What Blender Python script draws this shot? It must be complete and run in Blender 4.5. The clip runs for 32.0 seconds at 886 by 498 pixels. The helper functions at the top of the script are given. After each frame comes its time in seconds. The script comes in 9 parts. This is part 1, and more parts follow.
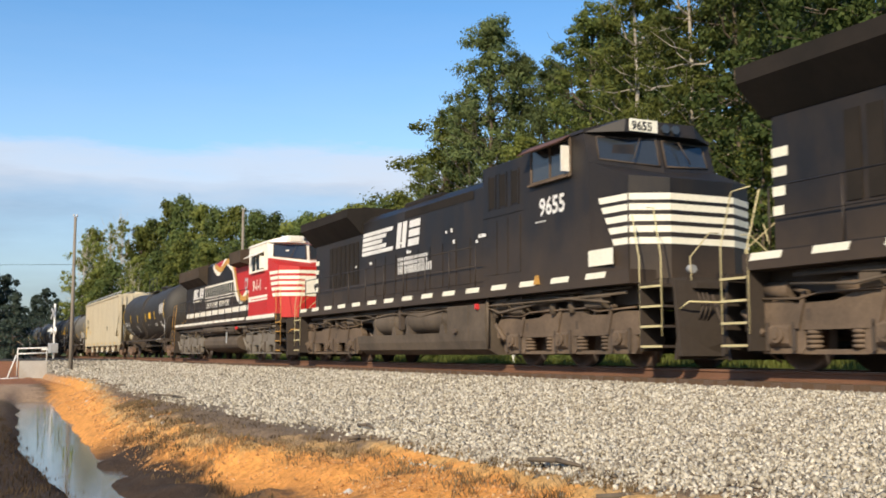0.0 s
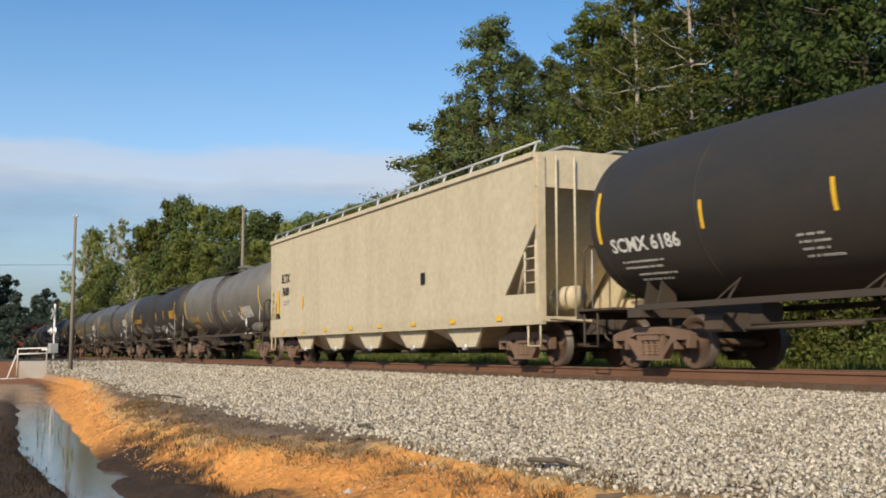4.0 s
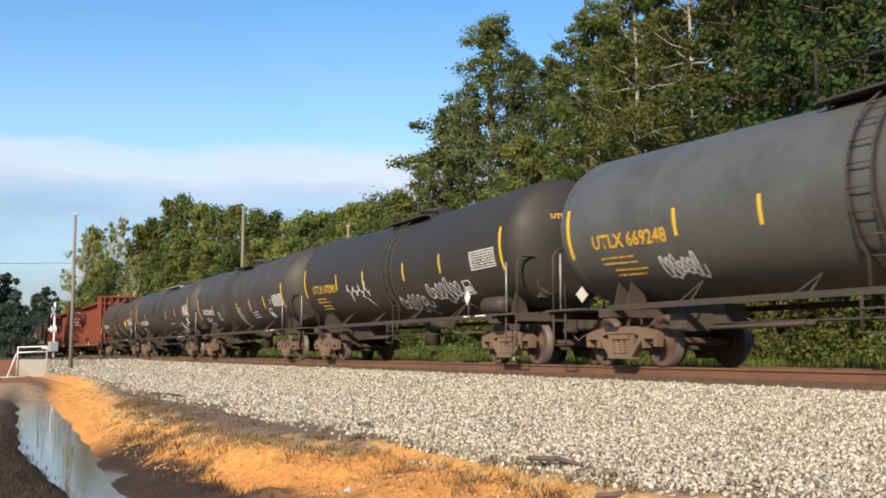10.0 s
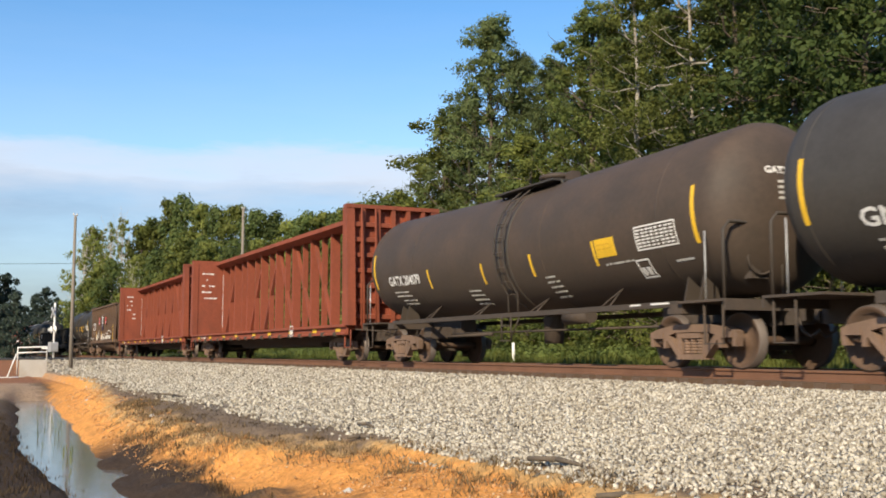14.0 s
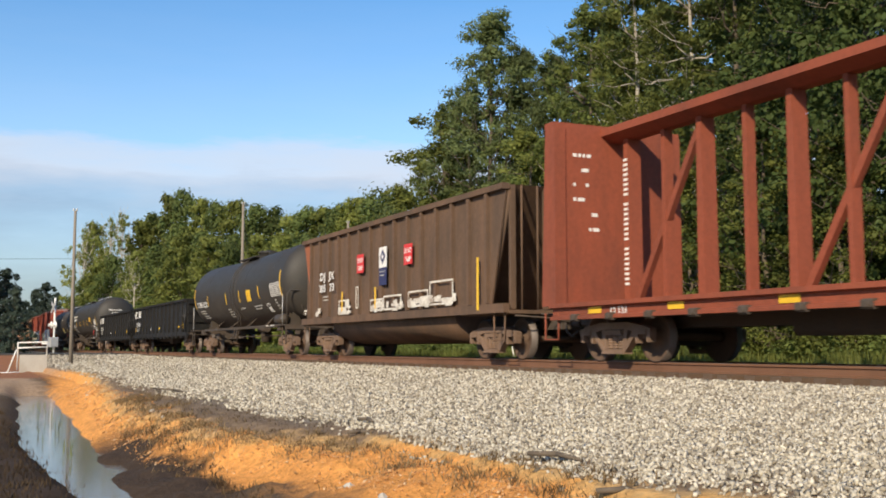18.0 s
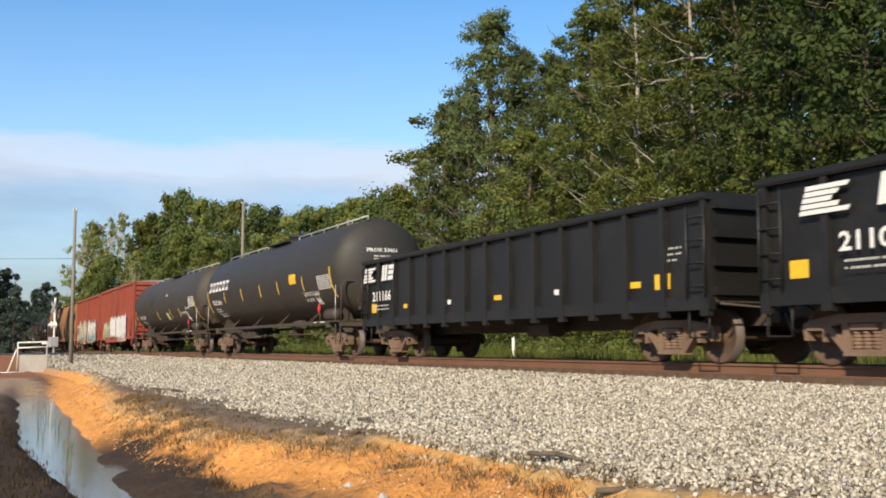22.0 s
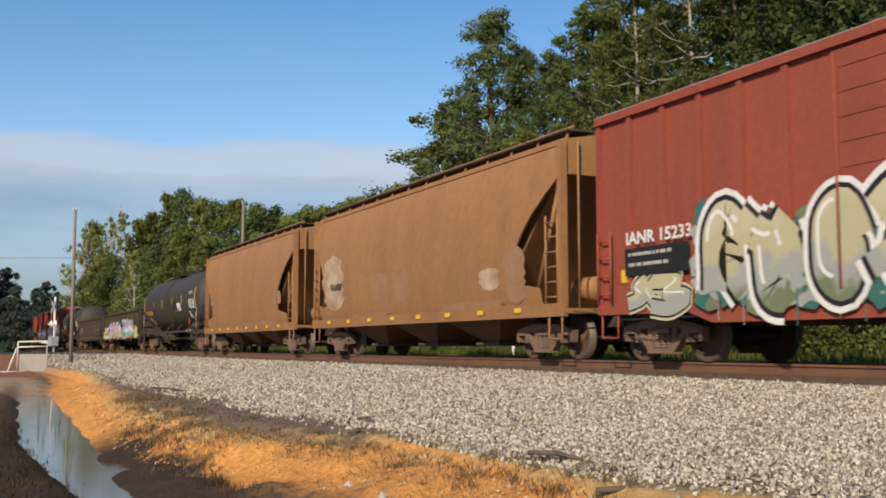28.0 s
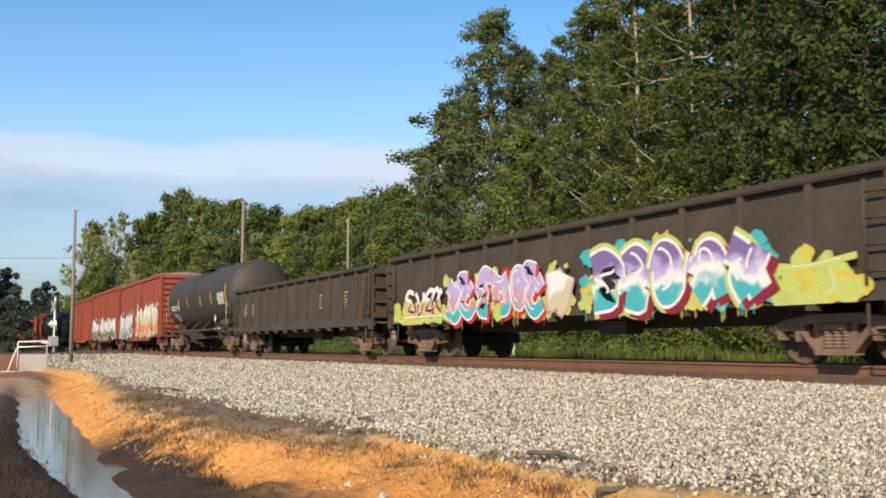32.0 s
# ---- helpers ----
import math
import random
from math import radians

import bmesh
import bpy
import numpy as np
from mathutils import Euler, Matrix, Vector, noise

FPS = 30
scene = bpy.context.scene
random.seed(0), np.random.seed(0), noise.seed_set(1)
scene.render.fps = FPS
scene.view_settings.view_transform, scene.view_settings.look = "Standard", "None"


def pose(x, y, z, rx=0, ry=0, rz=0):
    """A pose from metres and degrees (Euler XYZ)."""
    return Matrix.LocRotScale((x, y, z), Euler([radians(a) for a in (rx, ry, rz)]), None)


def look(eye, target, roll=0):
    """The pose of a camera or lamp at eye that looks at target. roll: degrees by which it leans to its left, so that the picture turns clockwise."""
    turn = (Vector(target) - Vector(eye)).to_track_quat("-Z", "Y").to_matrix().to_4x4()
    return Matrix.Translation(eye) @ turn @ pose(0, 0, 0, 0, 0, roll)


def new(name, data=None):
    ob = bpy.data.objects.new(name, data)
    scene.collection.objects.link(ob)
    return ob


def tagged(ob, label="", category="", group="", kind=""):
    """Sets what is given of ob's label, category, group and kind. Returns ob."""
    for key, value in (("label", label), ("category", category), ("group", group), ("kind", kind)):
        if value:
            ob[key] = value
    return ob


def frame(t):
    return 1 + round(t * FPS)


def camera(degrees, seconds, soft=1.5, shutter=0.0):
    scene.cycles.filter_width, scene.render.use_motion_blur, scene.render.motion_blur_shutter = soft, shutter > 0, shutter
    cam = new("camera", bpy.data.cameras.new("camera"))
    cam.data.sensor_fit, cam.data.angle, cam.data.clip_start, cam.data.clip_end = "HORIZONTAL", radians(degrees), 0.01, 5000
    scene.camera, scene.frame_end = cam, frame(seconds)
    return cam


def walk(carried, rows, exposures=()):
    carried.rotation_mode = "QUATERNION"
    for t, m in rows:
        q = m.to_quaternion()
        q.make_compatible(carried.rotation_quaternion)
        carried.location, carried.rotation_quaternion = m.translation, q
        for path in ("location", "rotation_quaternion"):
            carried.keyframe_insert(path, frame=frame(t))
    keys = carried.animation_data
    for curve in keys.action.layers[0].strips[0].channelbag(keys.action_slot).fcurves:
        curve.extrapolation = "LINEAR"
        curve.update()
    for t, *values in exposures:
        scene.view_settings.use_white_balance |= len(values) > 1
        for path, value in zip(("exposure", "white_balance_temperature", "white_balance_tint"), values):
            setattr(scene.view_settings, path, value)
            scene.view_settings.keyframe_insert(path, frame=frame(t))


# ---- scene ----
# camera on a tripod beside the ditch, tilting down a little in the middle of the clip
CAM_Z, TURN = 0.26, 25.26
cam = camera(45.93, 32.0, soft=1.8, shutter=0.12)


def aim(dy):
    tilt = 5.68 + math.degrees(dy / 1850)
    return pose(0, 0, CAM_Z, 90 + tilt, 0, 90 - TURN)


walk(cam, [(t, aim(dy)) for t, dy in (
    (0, 1.1), (2, 1.6), (6, 0.9), (8, 0.2), (9, 0), (10, -1.3), (12.5, -1.5), (14.5, -0.5), (15.5, -4.6),
    (16.5, -8.8), (17.5, -9.2), (21, -9.3), (25.5, -10), (27.5, -10.6), (29, -10.7), (32, -10.7))],
     exposures=((0, 0.24), (1, 0.2), (2, 0.06), (3, 0.12), (4.2, -0.05), (5.5, -0.12), (6, -0.02), (7, 0.36), (13, 0.34), (17, 0.22), (24, 0.3), (25, 0.24), (26.5, 0.1), (28, -0.1), (29, -0.12), (30, -0.04), (31, 0.19), (32, 0.25)))
SPEED, TRACK_Y = 14.5, 12.35

# ---- light ----
SUN_EL, SUN_AZ = radians(31), radians(-48)   # azimuth from +x
sun_dir = Vector((math.cos(SUN_EL) * math.cos(SUN_AZ), math.cos(SUN_EL) * math.sin(SUN_AZ), math.sin(SUN_EL)))
sun = new("sun", bpy.data.lights.new("sun", "SUN"))
sun.data.energy, sun.data.angle, sun.data.color = 5.0, radians(0.6), (1.0, 0.84, 0.61)
sun.matrix_world = look(sun_dir * 100, (0, 0, 0))
world = bpy.data.worlds.new("world")
scene.world = world
world.use_nodes = True
wt = world.node_tree
wt.nodes.clear()


def wire(tree, kind, **values):
    n = tree.nodes.new(kind)
    for k, v in values.items():
        n.inputs[k.replace("_", " ")].default_value = v
    return n


def build_world():
    L = wt.links
    sky = wt.nodes.new("ShaderNodeTexSky")
    sky.sky_type, sky.sun_disc = "NISHITA", False
    sky.sun_elevation, sky.sun_rotation = SUN_EL, radians(90) - SUN_AZ
    sky.altitude, sky.air_density, sky.dust_density, sky.ozone_density = 100, 1.0, 0.25, 2.2
    tc = wt.nodes.new("ShaderNodeTexCoord")
    sep = wt.nodes.new("ShaderNodeSeparateXYZ")
    L.new(tc.outputs["Generated"], sep.inputs[0])
    # thin clouds low over the horizon: stretched noise, limited to a band of heights
    mp = wt.nodes.new("ShaderNodeMapping")
    mp.inputs["Scale"].default_value = (2.0, 2.0, 11.0)
    mp.inputs["Location"].default_value = (0.3, 0.0, 0.35)
    L.new(tc.outputs["Generated"], mp.inputs[0])
    nz = wire(wt, "ShaderNodeTexNoise", Scale=1.3, Detail=6.0, Roughness=0.55)
    L.new(mp.outputs[0], nz.inputs["Vector"])
    cr = wt.nodes.new("ShaderNodeValToRGB")
    cr.color_ramp.elements[0].position, cr.color_ramp.elements[0].color = 0.36, (0.78, 0.78, 0.78, 1)
    cr.color_ramp.elements[1].position = 0.62
    L.new(nz.outputs["Fac"], cr.inputs[0])
    edge = wire(wt, "ShaderNodeTexNoise", Scale=2.2, Detail=7.0, Roughness=0.62)
    L.new(mp.outputs[0], edge.inputs["Vector"])
    ea = wt.nodes.new("ShaderNodeMath")
    ea.operation = "MULTIPLY_ADD"
    ea.inputs[1].default_value = 0.09
    L.new(edge.outputs["Fac"], ea.inputs[0])
    L.new(sep.outputs["Z"], ea.inputs[2])
    band = wt.nodes.new("ShaderNodeValToRGB")
    els = band.color_ramp.elements
    els[0].position, els[0].color = 0.0, (1, 1, 1, 1)
    els[1].position, els[1].color = 0.36, (0, 0, 0, 1)
    for p, c in ((0.1, 0.85), (0.17, 0.72), (0.203, 1.0), (0.222, 0.85), (0.238, 0.2)):
        els.new(p).color = (c, c, c, 1)
    L.new(ea.outputs[0], band.inputs[0])
    tint = wt.nodes.new("ShaderNodeValToRGB")
    els = tint.color_ramp.elements
    els[0].position, els[0].color = 0.06, (1.5, 1.9, 2.5, 1)
    els[1].position, els[1].color = 0.212, (5.3, 5.7, 6.5, 1)
    els.new(0.16).color = (2.5, 3.05, 4.05, 1)
    L.new(ea.outputs[0], tint.inputs[0])
    mul = wt.nodes.new("ShaderNodeMath")
    mul.operation = "MULTIPLY"
    L.new(cr.outputs[0], mul.inputs[0])
    L.new(band.outputs[0], mul.inputs[1])
    mix = wt.nodes.new("ShaderNodeMix")
    mix.data_type = "RGBA"
    L.new(tint.outputs[0], mix.inputs["B"])
    L.new(mul.outputs[0], mix.inputs["Factor"])
    hs = wire(wt, "ShaderNodeHueSaturation", Saturation=1.24, Value=1.31)
    L.new(sky.outputs[0], hs.inputs["Color"])
    L.new(hs.outputs[0], mix.inputs["A"])
    bg = wire(wt, "ShaderNodeBackground", Strength=0.115)
    L.new(mix.outputs["Result"], bg.inputs["Color"])
    out = wt.nodes.new("ShaderNodeOutputWorld")
    L.new(bg.outputs[0], out.inputs[0])


build_world()

# ---- materials ----
MATS = {}


def mat(name, color, rough=0.7, metal=0.0, dirt=None, amount=0.5, scale=1.0, bump=0.15, fine=30.0, streak=1.0, spec=0.36, bumpdist=0.01, vary=0.12):
    """A painted or natural surface: base colour, patches of dirt at a large scale, grain and relief at a small one."""
    if name in MATS:
        return MATS[name]
    m = MATS[name] = bpy.data.materials.new(name)
    m.use_nodes = True
    t = m.node_tree
    L, b = t.links, t.nodes["Principled BSDF"]
    b.inputs["Roughness"].default_value, b.inputs["Metallic"].default_value = rough, metal
    b.inputs["Specular IOR Level"].default_value = spec
    tc = t.nodes.new("ShaderNodeTexCoord")
    mp = t.nodes.new("ShaderNodeMapping")
    mp.inputs["Scale"].default_value = (scale, scale, scale / streak)
    L.new(tc.outputs["Object"], mp.inputs[0])
    big = wire(t, "ShaderNodeTexNoise", Scale=0.9, Detail=5.0, Roughness=0.65)
    L.new(mp.outputs[0], big.inputs["Vector"])
    small = wire(t, "ShaderNodeTexNoise", Scale=fine, Detail=4.0, Roughness=0.7)
    L.new(tc.outputs["Object"], small.inputs["Vector"])
    ramp = t.nodes.new("ShaderNodeValToRGB")
    ramp.color_ramp.elements[0].position = 0.62 - 0.35 * amount
    ramp.color_ramp.elements[1].position = 0.78 - 0.1 * amount
    L.new(big.outputs["Fac"], ramp.inputs[0])
    d = dirt or tuple(c * 0.6 for c in color)
    mix = t.nodes.new("ShaderNodeMix")
    mix.data_type = "RGBA"
    mix.inputs["A"].default_value, mix.inputs["B"].default_value = (*color, 1), (*d, 1)
    fac = t.nodes.new("ShaderNodeMath")
    fac.operation = "MULTIPLY"
    fac.inputs[1].default_value = min(1.0, amount + 0.2)
    L.new(ramp.outputs[0], fac.inputs[0])
    L.new(fac.outputs[0], mix.inputs["Factor"])
    hsv = t.nodes.new("ShaderNodeHueSaturation")
    rng = wire(t, "ShaderNodeMapRange", From_Min=0.3, From_Max=0.7, To_Min=1 - vary, To_Max=1 + vary)
    L.new(small.outputs["Fac"], rng.inputs["Value"])
    L.new(rng.outputs[0], hsv.inputs["Value"])
    L.new(mix.outputs["Result"], hsv.inputs["Color"])
    L.new(hsv.outputs[0], b.inputs["Base Color"])
    rr = wire(t, "ShaderNodeMapRange", To_Min=max(0.05, rough - 0.1), To_Max=min(1, rough + 0.15))
    L.new(big.outputs["Fac"], rr.inputs["Value"])
    L.new(rr.outputs[0], b.inputs["Roughness"])
    if bump:
        bp = wire(t, "ShaderNodeBump", Strength=bump, Distance=bumpdist)
        L.new(small.outputs["Fac"], bp.inputs["Height"])
        L.new(bp.outputs[0], b.inputs["Normal"])
    return m


def leaf_mat(name, c1, c2):
    """Leaves: colour differs from leaf to leaf, some light passes through."""
    m = MATS[name] = bpy.data.materials.new(name)
    m.use_nodes = True
    t = m.node_tree
    L, b = t.links, t.nodes["Principled BSDF"]
    g = t.nodes.new("ShaderNodeNewGeometry")
    r = t.nodes.new("ShaderNodeValToRGB")
    r.color_ramp.elements[0].color, r.color_ramp.elements[1].color = (*c1, 1), (*c2, 1)
    L.new(g.outputs["Random Per Island"], r.inputs[0])
    oi = t.nodes.new("ShaderNodeObjectInfo")
    hv = t.nodes.new("ShaderNodeHueSaturation")
    rg = wire(t, "ShaderNodeMapRange", To_Min=0.68, To_Max=1.3)
    L.new(oi.outputs["Random"], rg.inputs["Value"])
    # masses of lighter and darker growth, a metre or two across
    tc = t.nodes.new("ShaderNodeTexCoord")
    mass = wire(t, "ShaderNodeTexNoise", Scale=0.55, Detail=3.0)
    L.new(tc.outputs["Object"], mass.inputs["Vector"])
    m2 = wire(t, "ShaderNodeMapRange", From_Min=0.3, From_Max=0.7, To_Min=0.72, To_Max=1.28)
    L.new(mass.outputs["Fac"], m2.inputs["Value"])
    vv = t.nodes.new("ShaderNodeMath")
    vv.operation = "MULTIPLY"
    L.new(rg.outputs[0], vv.inputs[0])
    L.new(m2.outputs[0], vv.inputs[1])
    L.new(vv.outputs[0], hv.inputs["Value"])
    L.new(r.outputs[0], hv.inputs["Color"])
    L.new(hv.outputs[0], b.inputs["Base Color"])
    b.inputs["Roughness"].default_value = 0.62
    b.inputs["Specular IOR Level"].default_value = 0.12
    tr = t.nodes.new("ShaderNodeBsdfTranslucent")
    L.new(hv.outputs[0], tr.inputs["Color"])
    mx = t.nodes.new("ShaderNodeMixShader")
    mx.inputs[0].default_value = 0.46
    L.new(b.outputs[0], mx.inputs[1])
    L.new(tr.outputs[0], mx.inputs[2])
    L.new(mx.outputs[0], t.nodes["Material Output"].inputs[0])
    return m


LEAF = leaf_mat("leaf_green", (0.112, 0.148, 0.04), (0.175, 0.21, 0.062))
LEAF_OLIVE = leaf_mat("leaf_olive", (0.12, 0.142, 0.033), (0.19, 0.208, 0.055))
LEAF_POPLAR = leaf_mat("leaf_grey_green", (0.12, 0.158, 0.058), (0.175, 0.21, 0.084))
# darker leaf colour paints the shade at the wood's right end
LEAF_SHADED = leaf_mat("leaf_shaded_green", (0.05, 0.075, 0.02), (0.08, 0.105, 0.035))
LEAF_FAR = leaf_mat("leaf_far_green", (0.10, 0.138, 0.042), (0.15, 0.185, 0.062))
LEAF_YELLOW = leaf_mat("leaf_yellow_green", (0.165, 0.19, 0.046), (0.24, 0.262, 0.072))
GRASS = leaf_mat("grass_blade", (0.14, 0.17, 0.035), (0.30, 0.32, 0.09))
DRY = leaf_mat("dry_grass", (0.22, 0.145, 0.07), (0.46, 0.33, 0.17))
WEED = leaf_mat("brown_weed", (0.07, 0.046, 0.026), (0.17, 0.115, 0.06))
# dark bluish leaf colour with shade and distance haze painted in
LEAF_SHADE_HAZE = leaf_mat("leaf_shade_and_haze", (0.045, 0.066, 0.05), (0.085, 0.108, 0.078))
BARK = mat("bark", (0.12, 0.095, 0.07), 0.9, fine=25, bump=0.5)
BARK_PALE = mat("pale_bark", (0.36, 0.33, 0.28), 0.85, dirt=(0.16, 0.13, 0.1), fine=18, bump=0.4)
BARK_WHITE = mat("bleached_bark", (0.55, 0.51, 0.44), 0.85, dirt=(0.32, 0.28, 0.22), fine=18, bump=0.3)
WOOD_POLE = mat("pole_wood", (0.23, 0.20, 0.16), 0.85, dirt=(0.13, 0.11, 0.09), fine=40, bump=0.3, streak=6)
RAIL = mat("rusty_rail", (0.17, 0.085, 0.05), 0.75, dirt=(0.1, 0.05, 0.03), fine=60)
RAIL_TOP = mat("polished_rail_head", (0.42, 0.38, 0.35), 0.35, 0.9, fine=60, bump=0.05)
TIE = mat("creosoted_tie", (0.10, 0.07, 0.05), 0.9, dirt=(0.17, 0.10, 0.06), fine=30, bump=0.4)
GALV = mat("galvanised_steel", (0.55, 0.56, 0.56), 0.5, 0.5, fine=30, bump=0.05)
WHITE = mat("white_paint", (0.78, 0.77, 0.73), 0.6, dirt=(0.5, 0.47, 0.42), amount=0.35, fine=40, bump=0.03)
CONC = mat("concrete", (0.42, 0.40, 0.36), 0.9, dirt=(0.3, 0.25, 0.19), fine=30, bump=0.3)
ASPHALT = mat("asphalt", (0.06, 0.058, 0.055), 0.9, fine=80, bump=0.3)
CABLE = mat("black_cable", (0.03, 0.03, 0.03), 0.6, bump=0)


class Geo:
    """Collects vertices and faces of one mesh."""

    def __init__(self):
        self.v, self.f, self.m, self.s = [], [], [], []

    def add(self, verts, faces, mi=0, smooth=False):
        n = len(self.v)
        self.v += [tuple(p) for p in verts]
        for f in faces:
            self.f.append(tuple(n + i for i in f))
            self.m.append(mi)
            self.s.append(smooth)
        return self

    def box(self, x0, x1, y0, y1, z0, z1, mi=0, ch=0.0):
        """A box; ch chamfers its edges along x."""
        if ch:
            return self.prism([(y0 + ch, z0), (y1 - ch, z0), (y1, z0 + ch), (y1, z1 - ch), (y1 - ch, z1), (y0 + ch, z1), (y0, z1 - ch), (y0, z0 + ch)], x0, x1, mi)
        v = [(x, y, z) for x in (x0, x1) for y in (y0, y1) for z in (z0, z1)]
        return self.add(v, [(0, 1, 3, 2), (4, 6, 7, 5), (0, 4, 5, 1), (2, 3, 7, 6), (0, 2, 6, 4), (1, 5, 7, 3)], mi)

    def prism(self, prof, x0, x1, mi=0, smooth=False):
        """A closed outline of (y, z) points drawn out along x."""
        n = len(prof)
        v = [(x0, y, z) for y, z in prof] + [(x1, y, z) for y, z in prof]
        f = [(i, (i + 1) % n, n + (i + 1) % n, n + i) for i in range(n)]
        self.add(v, f, mi, smooth)
        k = len(self.v) - 2 * n
        self.f += [tuple(range(k + n - 1, k - 1, -1)), tuple(range(k + n, k + 2 * n))]
        self.m += [mi, mi]
        self.s += [False, False]
        return self

    def slab(self, outline, y0, y1, mi=0):
        """A closed outline of (x, z) points drawn out along y."""
        n = len(outline)
        v = [(x, y0, z) for x, z in outline] + [(x, y1, z) for x, z in outline]
        f = [(i, n + i, n + (i + 1) % n, (i + 1) % n) for i in range(n)]
        return self.add(v, f + [tuple(range(n)), tuple(range(2 * n - 1, n - 1, -1))], mi)

    def plan(self, outline, z0, z1, mi=0):
        """A closed outline of (x, y) points drawn out along z."""
        n = len(outline)
        v = [(x, y, z0) for x, y in outline] + [(x, y, z1) for x, y in outline]
        f = [(i, (i + 1) % n, n + (i + 1) % n, n + i) for i in range(n)]
        return self.add(v, f + [tuple(range(n - 1, -1, -1)), tuple(range(n, 2 * n))], mi)

    def rod(self, p, q, r, seg=6, mi=0, r2=None, smooth=True, caps=True):
        p, q = Vector(p), Vector(q)
        w = (q - p).normalized()
        a = w.cross((0, 0, 1) if abs(w.z) < 0.9 else (1, 0, 0)).normalized()
        b = w.cross(a)
        r2 = r if r2 is None else r2
        ang = [2 * math.pi * i / seg for i in range(seg)]
        v = [p + (a * math.cos(k) + b * math.sin(k)) * r for k in ang] + [q + (a * math.cos(k) + b * math.sin(k)) * r2 for k in ang]
        self.add(v, [(i, (i + 1) % seg, seg + (i + 1) % seg, seg + i) for i in range(seg)], mi, smooth)
        if caps:
            k = len(self.v) - 2 * seg
            self.f += [tuple(range(k + seg - 1, k - 1, -1)), tuple(range(k + seg, k + 2 * seg))]
            self.m += [mi, mi]
            self.s += [False, False]
        return self

    def pipe(self, pts, r, seg=6, mi=0):
        """One bent tube through all the points, with closed ends."""
        P = [Vector(p) for p in pts]
        n, v, a = len(P), [], None
        for i, p in enumerate(P):
            w = (P[min(n - 1, i + 1)] - P[max(0, i - 1)]).normalized()
            a = (w.cross((0, 0, 1) if abs(w.z) < 0.9 else (1, 0, 0)) if a is None else a - w * a.dot(w)).normalized()
            b = w.cross(a)
            v += [p + (a * math.cos(6.2832 * k / seg) + b * math.sin(6.2832 * k / seg)) * r for k in range(seg)]
        self.add(v, [(i * seg + k, i * seg + (k + 1) % seg, (i + 1) * seg + (k + 1) % seg, (i + 1) * seg + k) for i in range(n - 1) for k in range(seg)], mi, True)
        k = len(self.v) - n * seg
        self.f += [tuple(range(k + seg - 1, k - 1, -1)), tuple(range(len(self.v) - seg, len(self.v)))]
        self.m += [mi, mi]
        self.s += [False, False]
        return self

    def lathe_x(self, prof, cy, cz, seg=40, mi=0):
        """Turned about a line along x: prof is (x, radius) points."""
        v = []
        for x, r in prof:
            v += [(x, cy + r * math.cos(2 * math.pi * i / seg), cz + r * math.sin(2 * math.pi * i / seg)) for i in range(seg)]
        f = []
        for k in range(len(prof) - 1):
            for i in range(seg):
                j = (i + 1) % seg
                f.append((k * seg + i, k * seg + j, (k + 1) * seg + j, (k + 1) * seg + i))
        self.add(v, f, mi, True)
        return self

    def lathe_z(self, prof, cx, cy, seg=16, mi=0):
        v = []
        for z, r in prof:
            v += [(cx + r * math.cos(2 * math.pi * i / seg), cy + r * math.sin(2 * math.pi * i / seg), z) for i in range(seg)]
        f = []
        for k in range(len(prof) - 1):
            for i in range(seg):
                j = (i + 1) % seg
                f.append((k * seg + i, k * seg + j, (k + 1) * seg + j, (k + 1) * seg + i))
        return self.add(v, f, mi, True)

    def lathe_y(self, prof, cx, cz, seg=24, mi=0):
        v = []
        for y, r in prof:
            v += [(cx + r * math.cos(2 * math.pi * i / seg), y, cz + r * math.sin(2 * math.pi * i / seg)) for i in range(seg)]
        f = []
        for k in range(len(prof) - 1):
            for i in range(seg):
                j = (i + 1) % seg
                f.append((k * seg + i, (k + 1) * seg + i, (k + 1) * seg + j, k * seg + j))
        return self.add(v, f, mi, True)

    def mesh(self, name, mats):
        me = bpy.data.meshes.new(name)
        me.from_pydata(self.v, [], self.f)
        for mm in (mats if isinstance(mats, (list, tuple)) else [mats]):
            me.materials.append(mm)
        me.polygons.foreach_set("material_index", self.m)
        me.polygons.foreach_set("use_smooth", self.s)
        me.update()
        return me


def part(name, g, mats, parent=None, label="", at=None):
    """One mesh object under a thing or under a part; g is a Geo or a ready mesh."""
    ob = new(name, g.mesh(name, mats) if isinstance(g, Geo) else g)
    if parent:
        ob.parent = parent
    if at is not None:
        ob.matrix_basis = at
    if label:
        ob["label"] = label
    return ob


def thing(name, label, category, group=""):
    return tagged(new(name), label, category, group)


# ---- ground ----
def along(x, pts):
    """A height or width that changes from point to point along the ditch."""
    if x <= pts[0][0]:
        return pts[0][1]
    for (a, u), (b, v) in zip(pts, pts[1:]):
        if x <= b:
            return u + (v - u) * (x - a) / (b - a)
    return pts[-1][1]


def ditch_mid(x):
    """Distance of the ditch's middle from the lens line; it runs slightly away from the track's line."""
    return along(x, ((-40, 2.8), (-33, 2.43), (-26, 2.06), (-18, 1.68), (-14.5, 1.63), (-11.5, 1.6)))


def ditch_half(x):
    return along(x, ((-40, 0.5), (-33, 0.46), (-26, 0.54), (-18, 0.47), (-14.5, 0.33), (-11.5, 0.2)))


def step(a, b, v):
    k = max(0.0, min(1.0, (v - a) / (b - a)))
    return k * k * (3 - 2 * k)


